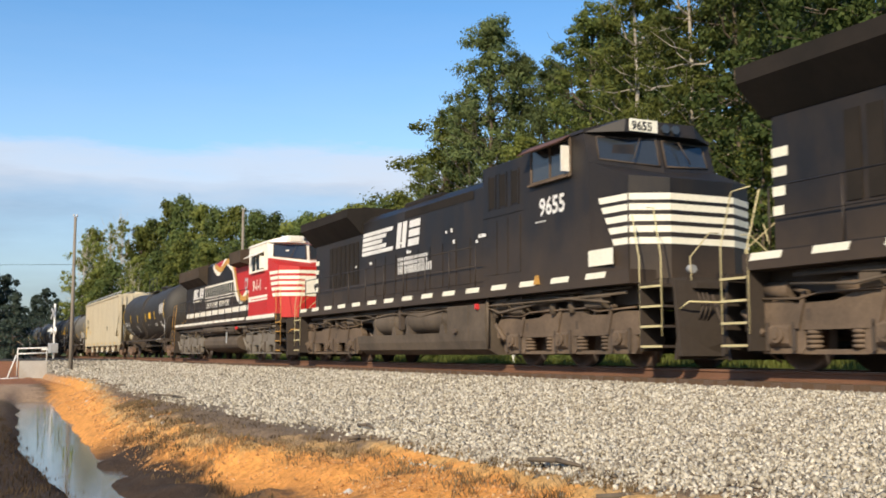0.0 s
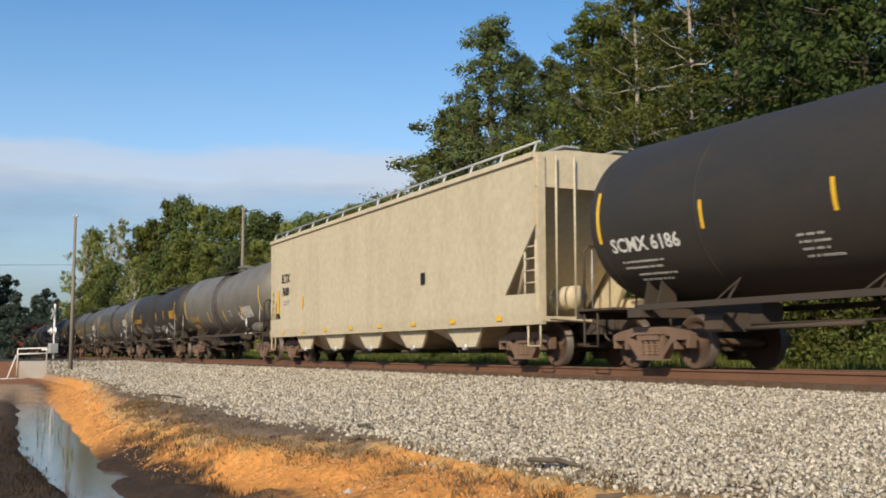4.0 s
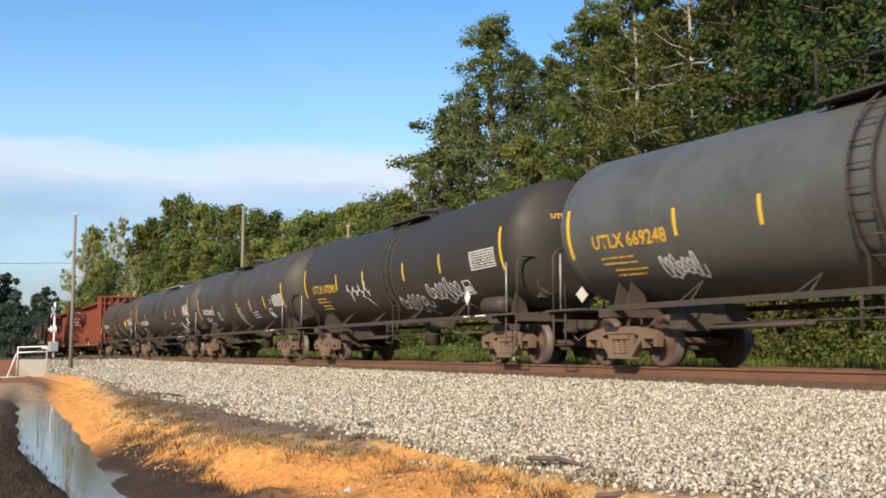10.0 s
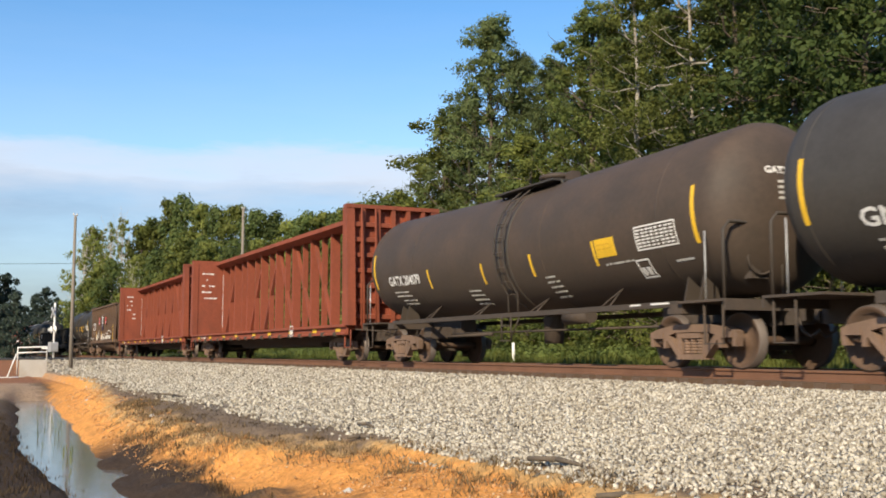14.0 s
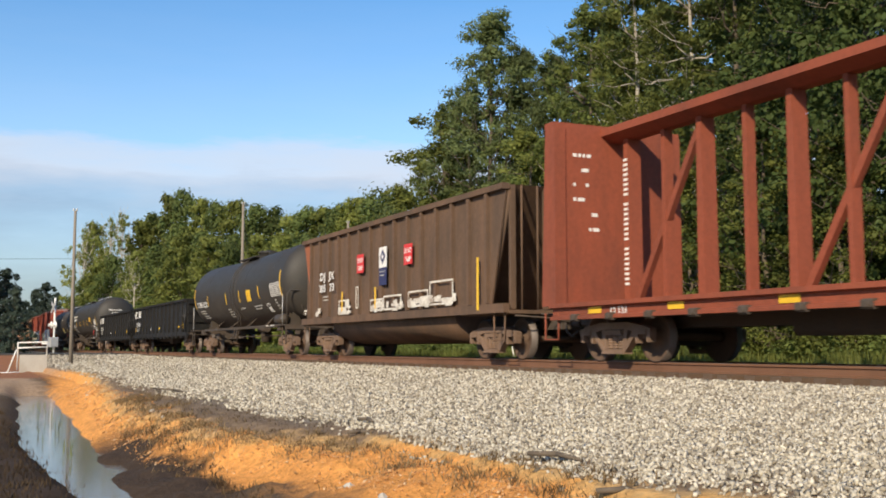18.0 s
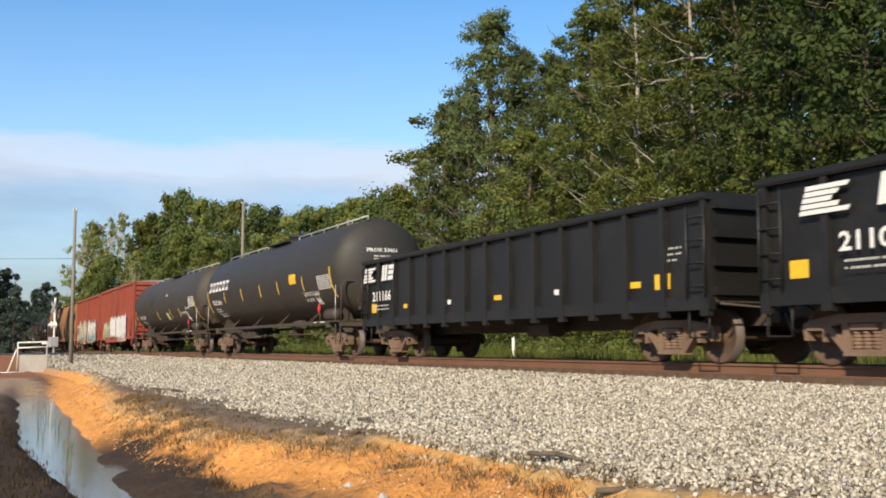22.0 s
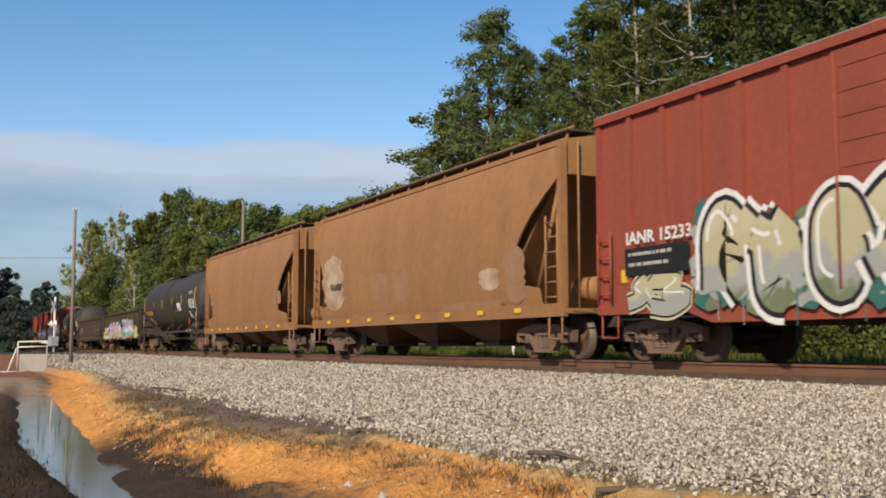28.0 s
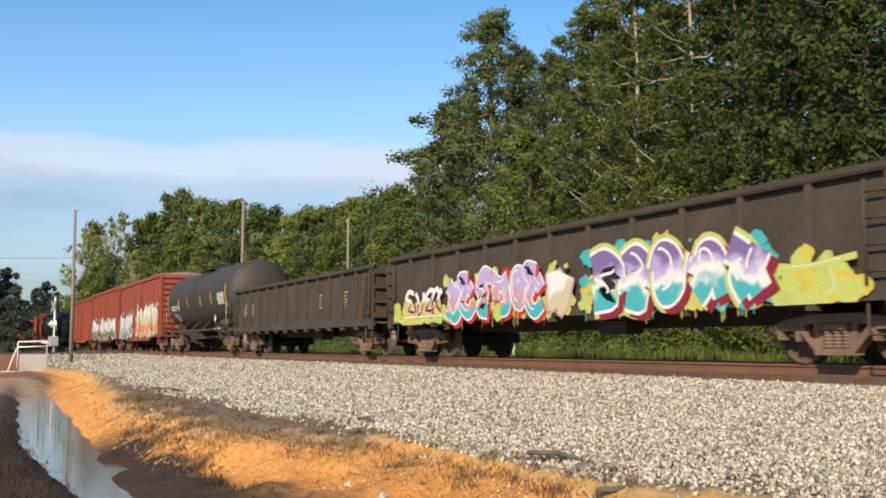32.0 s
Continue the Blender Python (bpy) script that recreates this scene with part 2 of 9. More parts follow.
def bank_shift(x):
    """How far the bare clay reaches beyond its usual edge: wider at both ends of the bank."""
    return 1.15 * step(-13.6, -10, x) + 0.65 * step(-16, -26, x) + 1.1 * step(-27, -41, x)


def ground_at(x, y):
    """Height of the ground: verge, ditch, clay bank and bench, ballast shoulder, strip behind the track, rising wood."""
    if y > 4.3 or y < -30:
        pts = ((-3000, 2.0), (-400, -0.3), (-30, -1.0), (4.3, -0.72), (9.9, -0.26), (14.8, -0.26), (16.5, -0.36), (19, -0.3), (24, 0.0), (60, 1.2), (400, 3.0), (3000, 10.0))
        z = next((za + (zb - za) * (y - a) / (b - a) for (a, za), (b, zb) in zip(pts, pts[1:]) if a <= y <= b), 2.0)
    else:
        wob = 0.16 * noise.noise((x * 0.45, 1.7, 0)) + 0.10 * noise.noise((x * 1.3, 4.1, 0))
        m = ditch_mid(x) + wob * 0.3
        half = ditch_half(x) + 0.09 * noise.noise((x * 0.6, 9.3, 0)) + 0.03 * noise.noise((x * 1.6, 5.3, 0))
        z = -1.10 + (y + 30) / 31 * -0.02
        near = step(m - half - 0.45, m - half + 0.2, y)
        z = z * (1 - near) - 1.47 * near
        e = m + half
        z += 0.16 * step(e - 0.2, e + 0.1, y)
        toe = max(2.55 + wob, e + 0.25)
        z += 0.13 * step(e + 0.05, toe, y)
        lip = max(3.25 + bank_shift(x) + wob, toe + 0.4)
        z += 0.38 * step(toe - 0.1, lip, y)
        if y > lip:
            z += 0.10 * (y - lip) / max(0.3, 4.6 - lip)
        # the ditch's head: the clay bench closes it
        head = step(-36, -41, x)
        z = z * (1 - head) + max(z, -0.92) * head
        if y > m + half:
            z += (0.13 * noise.noise((x * 1.1, y * 1.6, 0)) + 0.08 * noise.noise((x * 3.1, y * 3.6, 2)) + 0.025 * noise.noise((x * 8, y * 8, 2))) * step(4.3, 3.7, y)
        elif y < m - half:
            z += 0.08 * noise.noise((x * 0.7, y * 0.8, 3)) + 0.03 * noise.noise((x * 5, y * 5, 3))
    if -86 < x < -62 and -40 < y < 60:
        k = min(1, (x + 86) / 4, (-62 - x) / 6)
        z = z * (1 - k) + max(z, -0.2) * k
    elif -400 < x <= -82 and -20 < y < 9:
        z = max(z, -0.5)
    return z


def ground_sheet():
    xs = sorted(set([-3000, -1500, -800, -500, -400, -300, -250, -200, -160, -130, -110] + [-100 + i * 1.0 for i in range(56)] + [-45 + i * 0.5 for i in range(50)] + [-20 + i * 0.22 for i in range(120)] + [7, 9, 12, 16, 22, 30, 45, 70, 120, 300, 800, 3000]))
    ys = sorted(set([-3000, -800, -200, -60, -20, -8, -4, -2, -1] + [-0.6 + i * 0.14 for i in range(37)] + [4.75, 5.2, 6, 7, 8, 9, 9.9, 10.4, 11.5, 12.35, 13.2, 14.3, 14.8, 15.6, 16.5, 17.5, 19, 21, 24, 28, 34, 42, 60, 100, 200, 400, 900, 3000]))
    g = Geo()
    nx = len(xs)
    g.v = [(x, y, ground_at(x, y)) for y in ys for x in xs]
    for j in range(len(ys) - 1):
        yc = (ys[j] + ys[j + 1]) / 2
        for i in range(nx - 1):
            k = j * nx + i
            g.f.append((k, k + 1, k + nx + 1, k + nx))
            g.m.append(0)
            g.s.append(True)
    return g


def ground_material():
    """Clay, soil, ballast and grass, laid out by the distance from the track."""
    m = bpy.data.materials.new("clay_and_ballast_ground")
    m.use_nodes = True
    t = m.node_tree
    L, b = t.links, t.nodes["Principled BSDF"]
    b.inputs["Roughness"].default_value = 0.95
    b.inputs["Specular IOR Level"].default_value = 0.2
    tc = t.nodes.new("ShaderNodeTexCoord")
    sep = t.nodes.new("ShaderNodeSeparateXYZ")
    L.new(tc.outputs["Object"], sep.inputs[0])
    wob = wire(t, "ShaderNodeTexNoise", Scale=1.7, Detail=7.0, Roughness=0.65)
    L.new(tc.outputs["Object"], wob.inputs["Vector"])
    mm = wire(t, "ShaderNodeMapRange", From_Min=0.25, From_Max=0.75, To_Min=-0.38, To_Max=0.38)
    L.new(wob.outputs["Fac"], mm.inputs["Value"])
    add = t.nodes.new("ShaderNodeMath")
    L.new(sep.outputs["Y"], add.inputs[0])
    L.new(mm.outputs[0], add.inputs[1])
    last = add
    for xa, xb, k in ((-13.6, -10.0, -1.4), (-19.0, -27.0, -0.55), (-27.0, -41.0, -1.2)):
        sh = wire(t, "ShaderNodeMapRange", From_Min=xa, From_Max=xb, To_Max=k)
        L.new(sep.outputs["X"], sh.inputs["Value"])
        win = wire(t, "ShaderNodeMapRange", From_Min=6.2, From_Max=4.8)
        L.new(sep.outputs["Y"], win.inputs["Value"])
        pr = t.nodes.new("ShaderNodeMath")
        pr.operation = "MULTIPLY_ADD"
        L.new(sh.outputs[0], pr.inputs[0])
        L.new(win.outputs[0], pr.inputs[1])
        L.new(last.outputs[0], pr.inputs[2])
        last = pr
    sc = wire(t, "ShaderNodeMapRange", From_Min=-4.0, From_Max=28.0)
    L.new(last.outputs[0], sc.inputs["Value"])
    zone = t.nodes.new("ShaderNodeValToRGB")
    els = zone.color_ramp.elements
    # shade on the near verge and ditch foot is darkened into the first colours
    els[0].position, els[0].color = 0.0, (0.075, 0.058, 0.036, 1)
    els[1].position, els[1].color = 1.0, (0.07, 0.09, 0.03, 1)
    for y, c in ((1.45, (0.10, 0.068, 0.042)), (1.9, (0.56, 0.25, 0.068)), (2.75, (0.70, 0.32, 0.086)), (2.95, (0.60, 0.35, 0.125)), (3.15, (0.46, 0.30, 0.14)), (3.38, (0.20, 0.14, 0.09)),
                 (4.3, (0.175, 0.132, 0.092)), (4.6, (0.22, 0.185, 0.14)), (5.2, (0.27, 0.235, 0.185)), (10.2, (0.27, 0.23, 0.18)), (10.7, (0.24, 0.14, 0.075)),
                 (14.2, (0.26, 0.17, 0.10)), (15.6, (0.16, 0.14, 0.06)), (17.0, (0.09, 0.11, 0.035))):
        e = els.new((y + 4) / 32)
        e.color = (*c, 1)
    L.new(sc.outputs[0], zone.inputs[0])
    vor = wire(t, "ShaderNodeTexVoronoi", Scale=22.0)
    L.new(tc.outputs["Object"], vor.inputs["Vector"])
    nz = wire(t, "ShaderNodeTexNoise", Scale=7.0, Detail=8.0, Roughness=0.75)
    L.new(tc.outputs["Object"], nz.inputs["Vector"])
    hv = t.nodes.new("ShaderNodeHueSaturation")
    rg = wire(t, "ShaderNodeMapRange", From_Min=0.25, From_Max=0.75, To_Min=0.6, To_Max=1.4)
    L.new(nz.outputs["Fac"], rg.inputs["Value"])
    bw = t.nodes.new("ShaderNodeRGBToBW")
    L.new(vor.outputs["Color"], bw.inputs[0])
    r2 = wire(t, "ShaderNodeMapRange", To_Min=0.84, To_Max=1.16)
    L.new(bw.outputs[0], r2.inputs["Value"])
    mu = t.nodes.new("ShaderNodeMath")
    mu.operation = "MULTIPLY"
    L.new(rg.outputs[0], mu.inputs[0])
    L.new(r2.outputs[0], mu.inputs[1])
    L.new(mu.outputs[0], hv.inputs["Value"])
    # wet muddy strip along the water's edge, following the ditch, undercut shade painted in
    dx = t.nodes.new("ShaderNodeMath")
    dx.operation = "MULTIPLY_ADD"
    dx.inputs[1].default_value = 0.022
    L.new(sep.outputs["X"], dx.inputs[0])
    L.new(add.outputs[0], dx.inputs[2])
    mud_and_shade = wire(t, "ShaderNodeMapRange", From_Min=2.2, From_Max=2.5, To_Min=1.0, To_Max=0.0)
    L.new(dx.outputs[0], mud_and_shade.inputs["Value"])
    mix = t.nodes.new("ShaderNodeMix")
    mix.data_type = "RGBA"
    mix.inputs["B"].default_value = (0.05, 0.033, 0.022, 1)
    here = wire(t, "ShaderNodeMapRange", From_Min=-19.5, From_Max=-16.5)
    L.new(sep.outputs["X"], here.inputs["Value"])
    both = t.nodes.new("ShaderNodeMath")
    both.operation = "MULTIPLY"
    L.new(mud_and_shade.outputs[0], both.inputs[0])
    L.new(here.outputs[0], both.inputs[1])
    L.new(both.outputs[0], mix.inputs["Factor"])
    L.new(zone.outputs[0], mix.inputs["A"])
    # grey gravel by the road
    road_x = wire(t, "ShaderNodeMapRange", From_Min=-43.0, From_Max=-50.0)
    L.new(sep.outputs["X"], road_x.inputs["Value"])
    road_y = wire(t, "ShaderNodeMapRange", From_Min=12.0, From_Max=9.0)
    L.new(sep.outputs["Y"], road_y.inputs["Value"])
    rr = t.nodes.new("ShaderNodeMath")
    rr.operation = "MULTIPLY"
    L.new(road_x.outputs[0], rr.inputs[0])
    L.new(road_y.outputs[0], rr.inputs[1])
    mixr = t.nodes.new("ShaderNodeMix")
    mixr.data_type = "RGBA"
    mixr.inputs["B"].default_value = (0.27, 0.23, 0.18, 1)
    near_y = wire(t, "ShaderNodeMapRange", From_Min=3.6, From_Max=4.8)
    L.new(add.outputs[0], near_y.inputs["Value"])
    rr2 = t.nodes.new("ShaderNodeMath")
    rr2.operation = "MULTIPLY"
    L.new(rr.outputs[0], rr2.inputs[0])
    L.new(near_y.outputs[0], rr2.inputs[1])
    L.new(rr2.outputs[0], mixr.inputs["Factor"])
    # bare sandy bed at the ditch's head, and clay beside the headwall
    last = mix
    # the headwall clay's darker colour stands in for tree shade on it
    for xa, xb, ya, yb, c in ((-33.0, -36.0, 3.3, 2.7, (0.34, 0.235, 0.15)), (-43.0, -45.0, 4.2, 3.4, (0.27, 0.12, 0.06))):
        fx = wire(t, "ShaderNodeMapRange", From_Min=xa, From_Max=xb)
        L.new(sep.outputs["X"], fx.inputs["Value"])
        fy = wire(t, "ShaderNodeMapRange", From_Min=ya, From_Max=yb)
        L.new(add.outputs[0], fy.inputs["Value"])
        ff = t.nodes.new("ShaderNodeMath")
        ff.operation = "MULTIPLY"
        L.new(fx.outputs[0], ff.inputs[0])
        L.new(fy.outputs[0], ff.inputs[1])
        mb = t.nodes.new("ShaderNodeMix")
        mb.data_type = "RGBA"
        mb.inputs["B"].default_value = (*c, 1)
        L.new(ff.outputs[0], mb.inputs["Factor"])
        L.new(last.outputs["Result"], mb.inputs["A"])
        last = mb
    L.new(last.outputs["Result"], mixr.inputs["A"])
    L.new(mixr.outputs["Result"], hv.inputs["Color"])
    L.new(hv.outputs[0], b.inputs["Base Color"])
    bp = wire(t, "ShaderNodeBump", Strength=0.8, Distance=0.045)
    ad = t.nodes.new("ShaderNodeMath")
    ad.operation = "MULTIPLY_ADD"
    ad.inputs[1].default_value = 0.35
    L.new(vor.outputs["Distance"], ad.inputs[0])
    L.new(nz.outputs["Fac"], ad.inputs[2])
    L.new(ad.outputs[0], bp.inputs["Height"])
    L.new(bp.outputs[0], b.inputs["Normal"])
    return m


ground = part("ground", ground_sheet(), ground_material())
tagged(ground, "orange clay bench, ditch and pale gravel shoulder beside the track", "ground", kind="structure")
# ---- water in the ditch ----
WATER = bpy.data.materials.new("still_muddy_water")
WATER.use_nodes = True


def water_nodes():
    t = WATER.node_tree
    b = t.nodes["Principled BSDF"]
    b.inputs["Base Color"].default_value = (0.16, 0.145, 0.125, 1)
    b.inputs["Roughness"].default_value = 0.1
    b.inputs["IOR"].default_value = 1.33
    b.inputs["Specular IOR Level"].default_value = 0.5
    n = wire(t, "ShaderNodeTexNoise", Scale=5.0, Detail=3.0)
    tc = t.nodes.new("ShaderNodeTexCoord")
    t.links.new(tc.outputs["Object"], n.inputs["Vector"])
    bp = wire(t, "ShaderNodeBump", Strength=0.06, Distance=0.02)
    t.links.new(n.outputs["Fac"], bp.inputs["Height"])
    t.links.new(bp.outputs[0], b.inputs["Normal"])


water_nodes()
g = Geo().box(-42, 120, 0.2, 3.6, -1.6, -1.34)
tagged(part("water", g, WATER), "still brown ditch water reflecting the sky", "water", kind="structure")


# ---- track ----
def rail_profile(cy):
    return [(cy - 0.07, -0.172), (cy + 0.07, -0.172), (cy + 0.07, -0.155), (cy + 0.012, -0.14), (cy + 0.012, -0.045), (cy + 0.036, -0.035), (cy + 0.036, -0.008), (cy + 0.028, 0.0),
            (cy - 0.028, 0.0), (cy - 0.036, -0.008), (cy - 0.036, -0.035), (cy - 0.012, -0.045), (cy - 0.012, -0.14), (cy - 0.07, -0.155)]


def build_track():
    for cy in (TRACK_Y - 0.753, TRACK_Y + 0.753):
        g = Geo().prism(rail_profile(cy), -900, 500)
        r = part("rail", g, RAIL)
        tagged(r, "rust-brown steel rail with a worn bright head", "rail", "rails of the track")
        part("rail_head", Geo().box(-900, 500, cy - 0.026, cy + 0.026, 0.0, 0.002), RAIL_TOP, r, "polished running surface")
    tie = Geo().box(-0.115, 0.115, TRACK_Y - 1.3, TRACK_Y + 1.3, -0.36, -0.165).mesh("tie", TIE)
    bed = tagged(new("ties"), "weathered wooden crossties half sunk in ballast", "ties", kind="structure")
    for i in range(300):
        part("tie", tie, None, bed, at=pose(-135 + i * 0.5 + random.uniform(-.02, .02), random.uniform(-.03, .03), 0, 0, 0, random.uniform(-.6, .6)))


build_track()
# ---- plants ----
def quads(name, P, A, B, m):
    """A mesh of many small four-cornered leaves: centres P, half axes A and B."""
    n = len(P)
    v = np.empty((n, 4, 3), np.float32)
    v[:, 0], v[:, 1], v[:, 2], v[:, 3] = P - A, P + B, P + A, P - B
    me = bpy.data.meshes.new(name)
    me.vertices.add(4 * n)
    me.vertices.foreach_set("co", v.ravel())
    me.loops.add(4 * n)
    me.loops.foreach_set("vertex_index", np.arange(4 * n, dtype=np.int32))
    me.polygons.add(n)
    me.polygons.foreach_set("loop_start", np.arange(0, 4 * n, 4, dtype=np.int32))
    me.polygons.foreach_set("loop_total", np.full(n, 4, np.int32))
    me.materials.append(m)
    me.update(calc_edges=True)
    me.validate()
    return me


def leaf_cloud(name, centres, radii, each, size, m, rng, flat=0.7, up=0.5):
    """Clumps of leaves round the centres; leaves lie mostly on the clump's outside and turn outwards."""
    C = np.repeat(np.array(centres, np.float32), each, 0)
    R = np.repeat(np.array(radii, np.float32), each)
    D = rng.normal(size=(len(C), 3)).astype(np.float32)
    D /= np.linalg.norm(D, axis=1, keepdims=True)
    rad = R * np.clip(np.abs(rng.normal(0.75, 0.28, len(C))), 0, 1.35)
    P = C + D * rad[:, None] * np.array([1, 1, flat], np.float32)
    N = D * 1.3 + rng.normal(size=D.shape) * 0.3 + np.array([0, 0, up])
    N /= np.linalg.norm(N, axis=1, keepdims=True)
    T = rng.normal(size=D.shape)
    A = np.cross(N, T)
    A /= np.linalg.norm(A, axis=1, keepdims=True)
    B = np.cross(N, A)
    s = size * rng.uniform(0.6, 1.4, len(C))
    return quads(name, P, (A * s[:, None]).astype(np.float32), (B * s[:, None] * 0.62).astype(np.float32), m)


def tree_kind(h, spread, low, boughs, per, each, leaf, cr, lm, bk, seed, shape=0.9, lean=0.0, snags=0, rise=0.0, core=6):
    """Meshes of one tree, h metres high, crown from low*h up: a trunk, boughs, and tufts of leaves strung along each bough."""
    rng = np.random.default_rng(seed)
    tr = Geo()
    pts = []
    p = Vector((0, 0, -0.4))
    r = 0.012 * h + 0.06
    for k in range(8):
        q = p + Vector((rng.uniform(-.2, .2) + lean, rng.uniform(-.2, .2), h * 0.118))
        tr.rod(p, q, r, 8, 0, r * 0.84, True, False)
        pts.append((q, r * 0.84))
        p, r = q, r * 0.84
    centres, radii = [], []
    for i in range(core):   # leaves close to the trunk and round its tip
        u = (i + 1) / core
        centres.append(Vector((rng.normal() * 0.3, rng.normal() * 0.3, h * (low + (0.985 - low) * (0.3 + 0.7 * u)))))
        radii.append(cr * (1.3 - 0.6 * u))
    for i in range(boughs):
        u = (i + rng.random()) / boughs
        z = h * (low + (0.98 - low) * u)
        env = spread * (math.sin(math.pi * min(0.98, 0.12 + 0.86 * u ** shape)) ** 0.75) * (1.1 - 0.45 * u)
        a = i * 2.4 + rng.uniform(-.5, .5)
        d = env * rng.uniform(0.78, 1.03)
        tip = Vector((d * math.cos(a), d * math.sin(a), z + rng.uniform(-.3, .5)))
        k = max(0, min(7, int((z - d * (0.5 + rise)) / (h * 0.118))))
        b, br = pts[k]
        mid = b.lerp(tip, 0.55) + Vector((rng.uniform(-.3, .3), rng.uniform(-.3, .3), -0.08 * d))
        a0, w0 = b, min(br * 0.55, 0.1)
        for j in range(1, 6):
            v = j / 5
            a1 = (b.lerp(mid, v / 0.6) if v <= 0.6 else mid.lerp(tip, (v - 0.6) / 0.4)) + Vector([rng.normal() * 0.05 * d * (v < 1) for _ in range(3)])
            w1 = w0 * 0.68
            tr.rod(a0, a1, w0, 5, 0, w1, True, False)
            a0, w0 = a1, w1
        for j in range(per):
            w = 0.25 + 0.75 * (j + rng.random()) / per
            side = 0.34 * d * (1.15 - w) + 0.35
            c = (b.lerp(mid, w / 0.55) if w < 0.55 else mid.lerp(tip, (w - 0.55) / 0.45)) + Vector((rng.normal() * side, rng.normal() * side, rng.normal() * side * 0.55 + 0.1))
            centres.append(c)
            radii.append(cr * rng.uniform(0.6, 1.35) * (1.1 - 0.35 * u))
            if j % 3 == 1:
                tr.rod(mid, c, 0.028, 4, 0, 0.008, True, False)
    for i in range(snags):   # bare limbs that show outside the leaves
        k = rng.integers(3, 7)
        b, br = pts[k]
        a, d = rng.uniform(0, 6.283), spread * rng.uniform(0.4, 0.62) * (1.12 - 0.1 * k)
        way = Vector((math.cos(a), math.sin(a), rng.uniform(0.7, 1.3)))
        p = b
        for j in range(8):
            q = b + way * d * (j + 1) / 8 + Vector((rng.uniform(-.25, .25), rng.uniform(-.25, .25), 0.04 * j * j + rng.uniform(-.15, .15)))
            tr.rod(p, q, 0.05 - 0.005 * j, 5, 0, 0.045 - 0.005 * j, True, False)
            if j > 1:
                fork = q + Vector((rng.uniform(-.5, .5), rng.uniform(-.5, .5), rng.uniform(0.2, 0.6)))
                tr.rod(q, fork, 0.02, 4, 0, 0.013, True, False).rod(fork, fork + Vector((rng.uniform(-.4, .4), rng.uniform(-.4, .4), rng.uniform(0.2, 0.5))), 0.013, 4, 0, 0.006, True, False)
            p = q
    return tr.mesh("trunk", bk), leaf_cloud("crown", centres, radii, each, leaf, lm, rng)


KINDS = {
    "poplar": tree_kind(19.5, 5.0, 0.06, 84, 5, 112, 0.088, 0.64, LEAF_POPLAR, BARK, 1, 0.8, rise=0.5, core=16),
    "oak": tree_kind(21, 5.8, 0.14, 46, 7, 96, 0.095, 0.66, LEAF_OLIVE, BARK_PALE, 2, snags=4),
    "maple": tree_kind(20, 5.4, 0.12, 46, 7, 96, 0.095, 0.66, LEAF, BARK, 3, snags=3, rise=0.3, core=10),
    "mid": tree_kind(12, 3.8, 0.04, 34, 6, 66, 0.09, 0.58, LEAF_OLIVE, BARK, 4, rise=0.3),
    "shrub": tree_kind(5.5, 2.6, 0.02, 18, 4, 52, 0.11, 0.55, LEAF, BARK, 5),
    "far": tree_kind(18, 5.6, 0.04, 36, 4, 64, 0.21, 1.3, LEAF_FAR, BARK, 6, rise=0.3),
    "far2": tree_kind(16, 5.4, 0.04, 34, 4, 64, 0.21, 1.3, LEAF_YELLOW, BARK, 7, rise=0.3),
    "shady": tree_kind(20, 5.4, 0.10, 44, 6, 80, 0.13, 0.78, LEAF_SHADED, BARK, 13),
    "bare": tree_kind(15, 4.6, 0.30, 20, 4, 34, 0.15, 0.6, LEAF_YELLOW, BARK_WHITE, 8, snags=12, core=2),
    "dark": tree_kind(18, 6.0, 0.04, 36, 4, 44, 0.28, 1.05, LEAF_SHADE_HAZE, BARK, 9),
}
WORDS = {"poplar": "tall narrow deciduous tree with dense green leaves", "oak": "tall spreading tree with pale limbs and yellow-green leaves", "maple": "tall dark green leafy tree at the wood's edge",
         "shady": "tall green tree, the wood's shade painted into its leaves", "mid": "young yellow-green tree at the wood's edge", "shrub": "dense green shrub beside the track", "far": "distant broad green tree in the wood", "far2": "distant yellow-green tree in the wood", "bare": "thin pale-limbed tree with few leaves", "dark": "dark tree beyond the road, shade and haze painted into its leaves"}


def tree(kind, x, y, s, turn, grp="trees behind the track", sx=1.0):
    t = thing("shrub" if kind == "shrub" else "tree", WORDS[kind], "shrub" if kind == "shrub" else "tree", grp)
    part("trunk", KINDS[kind][0], None, t)
    part("crown", KINDS[kind][1], None, t)
    t.matrix_world = pose(x, y, ground_at(x, y), 0, 0, turn) @ Matrix.Diagonal((s * sx, s * sx, s, 1))
    return t


def polar(px, y):
    """x of a point y metres off, towards the picture column px."""
    return -y / math.tan(radians(TURN) + math.atan((px - 784) / 1850))


def top_scale(px, y, py, h):
    """Scale that lifts a tree of height h at that place to the height py of the picture."""
    a = math.atan((px - 784) / 1850)
    z = y / math.sin(radians(TURN) + a) * math.cos(a)
    return (z * (625 - py) / 1850 + 0.26 - ground_at(-z, y)) / h


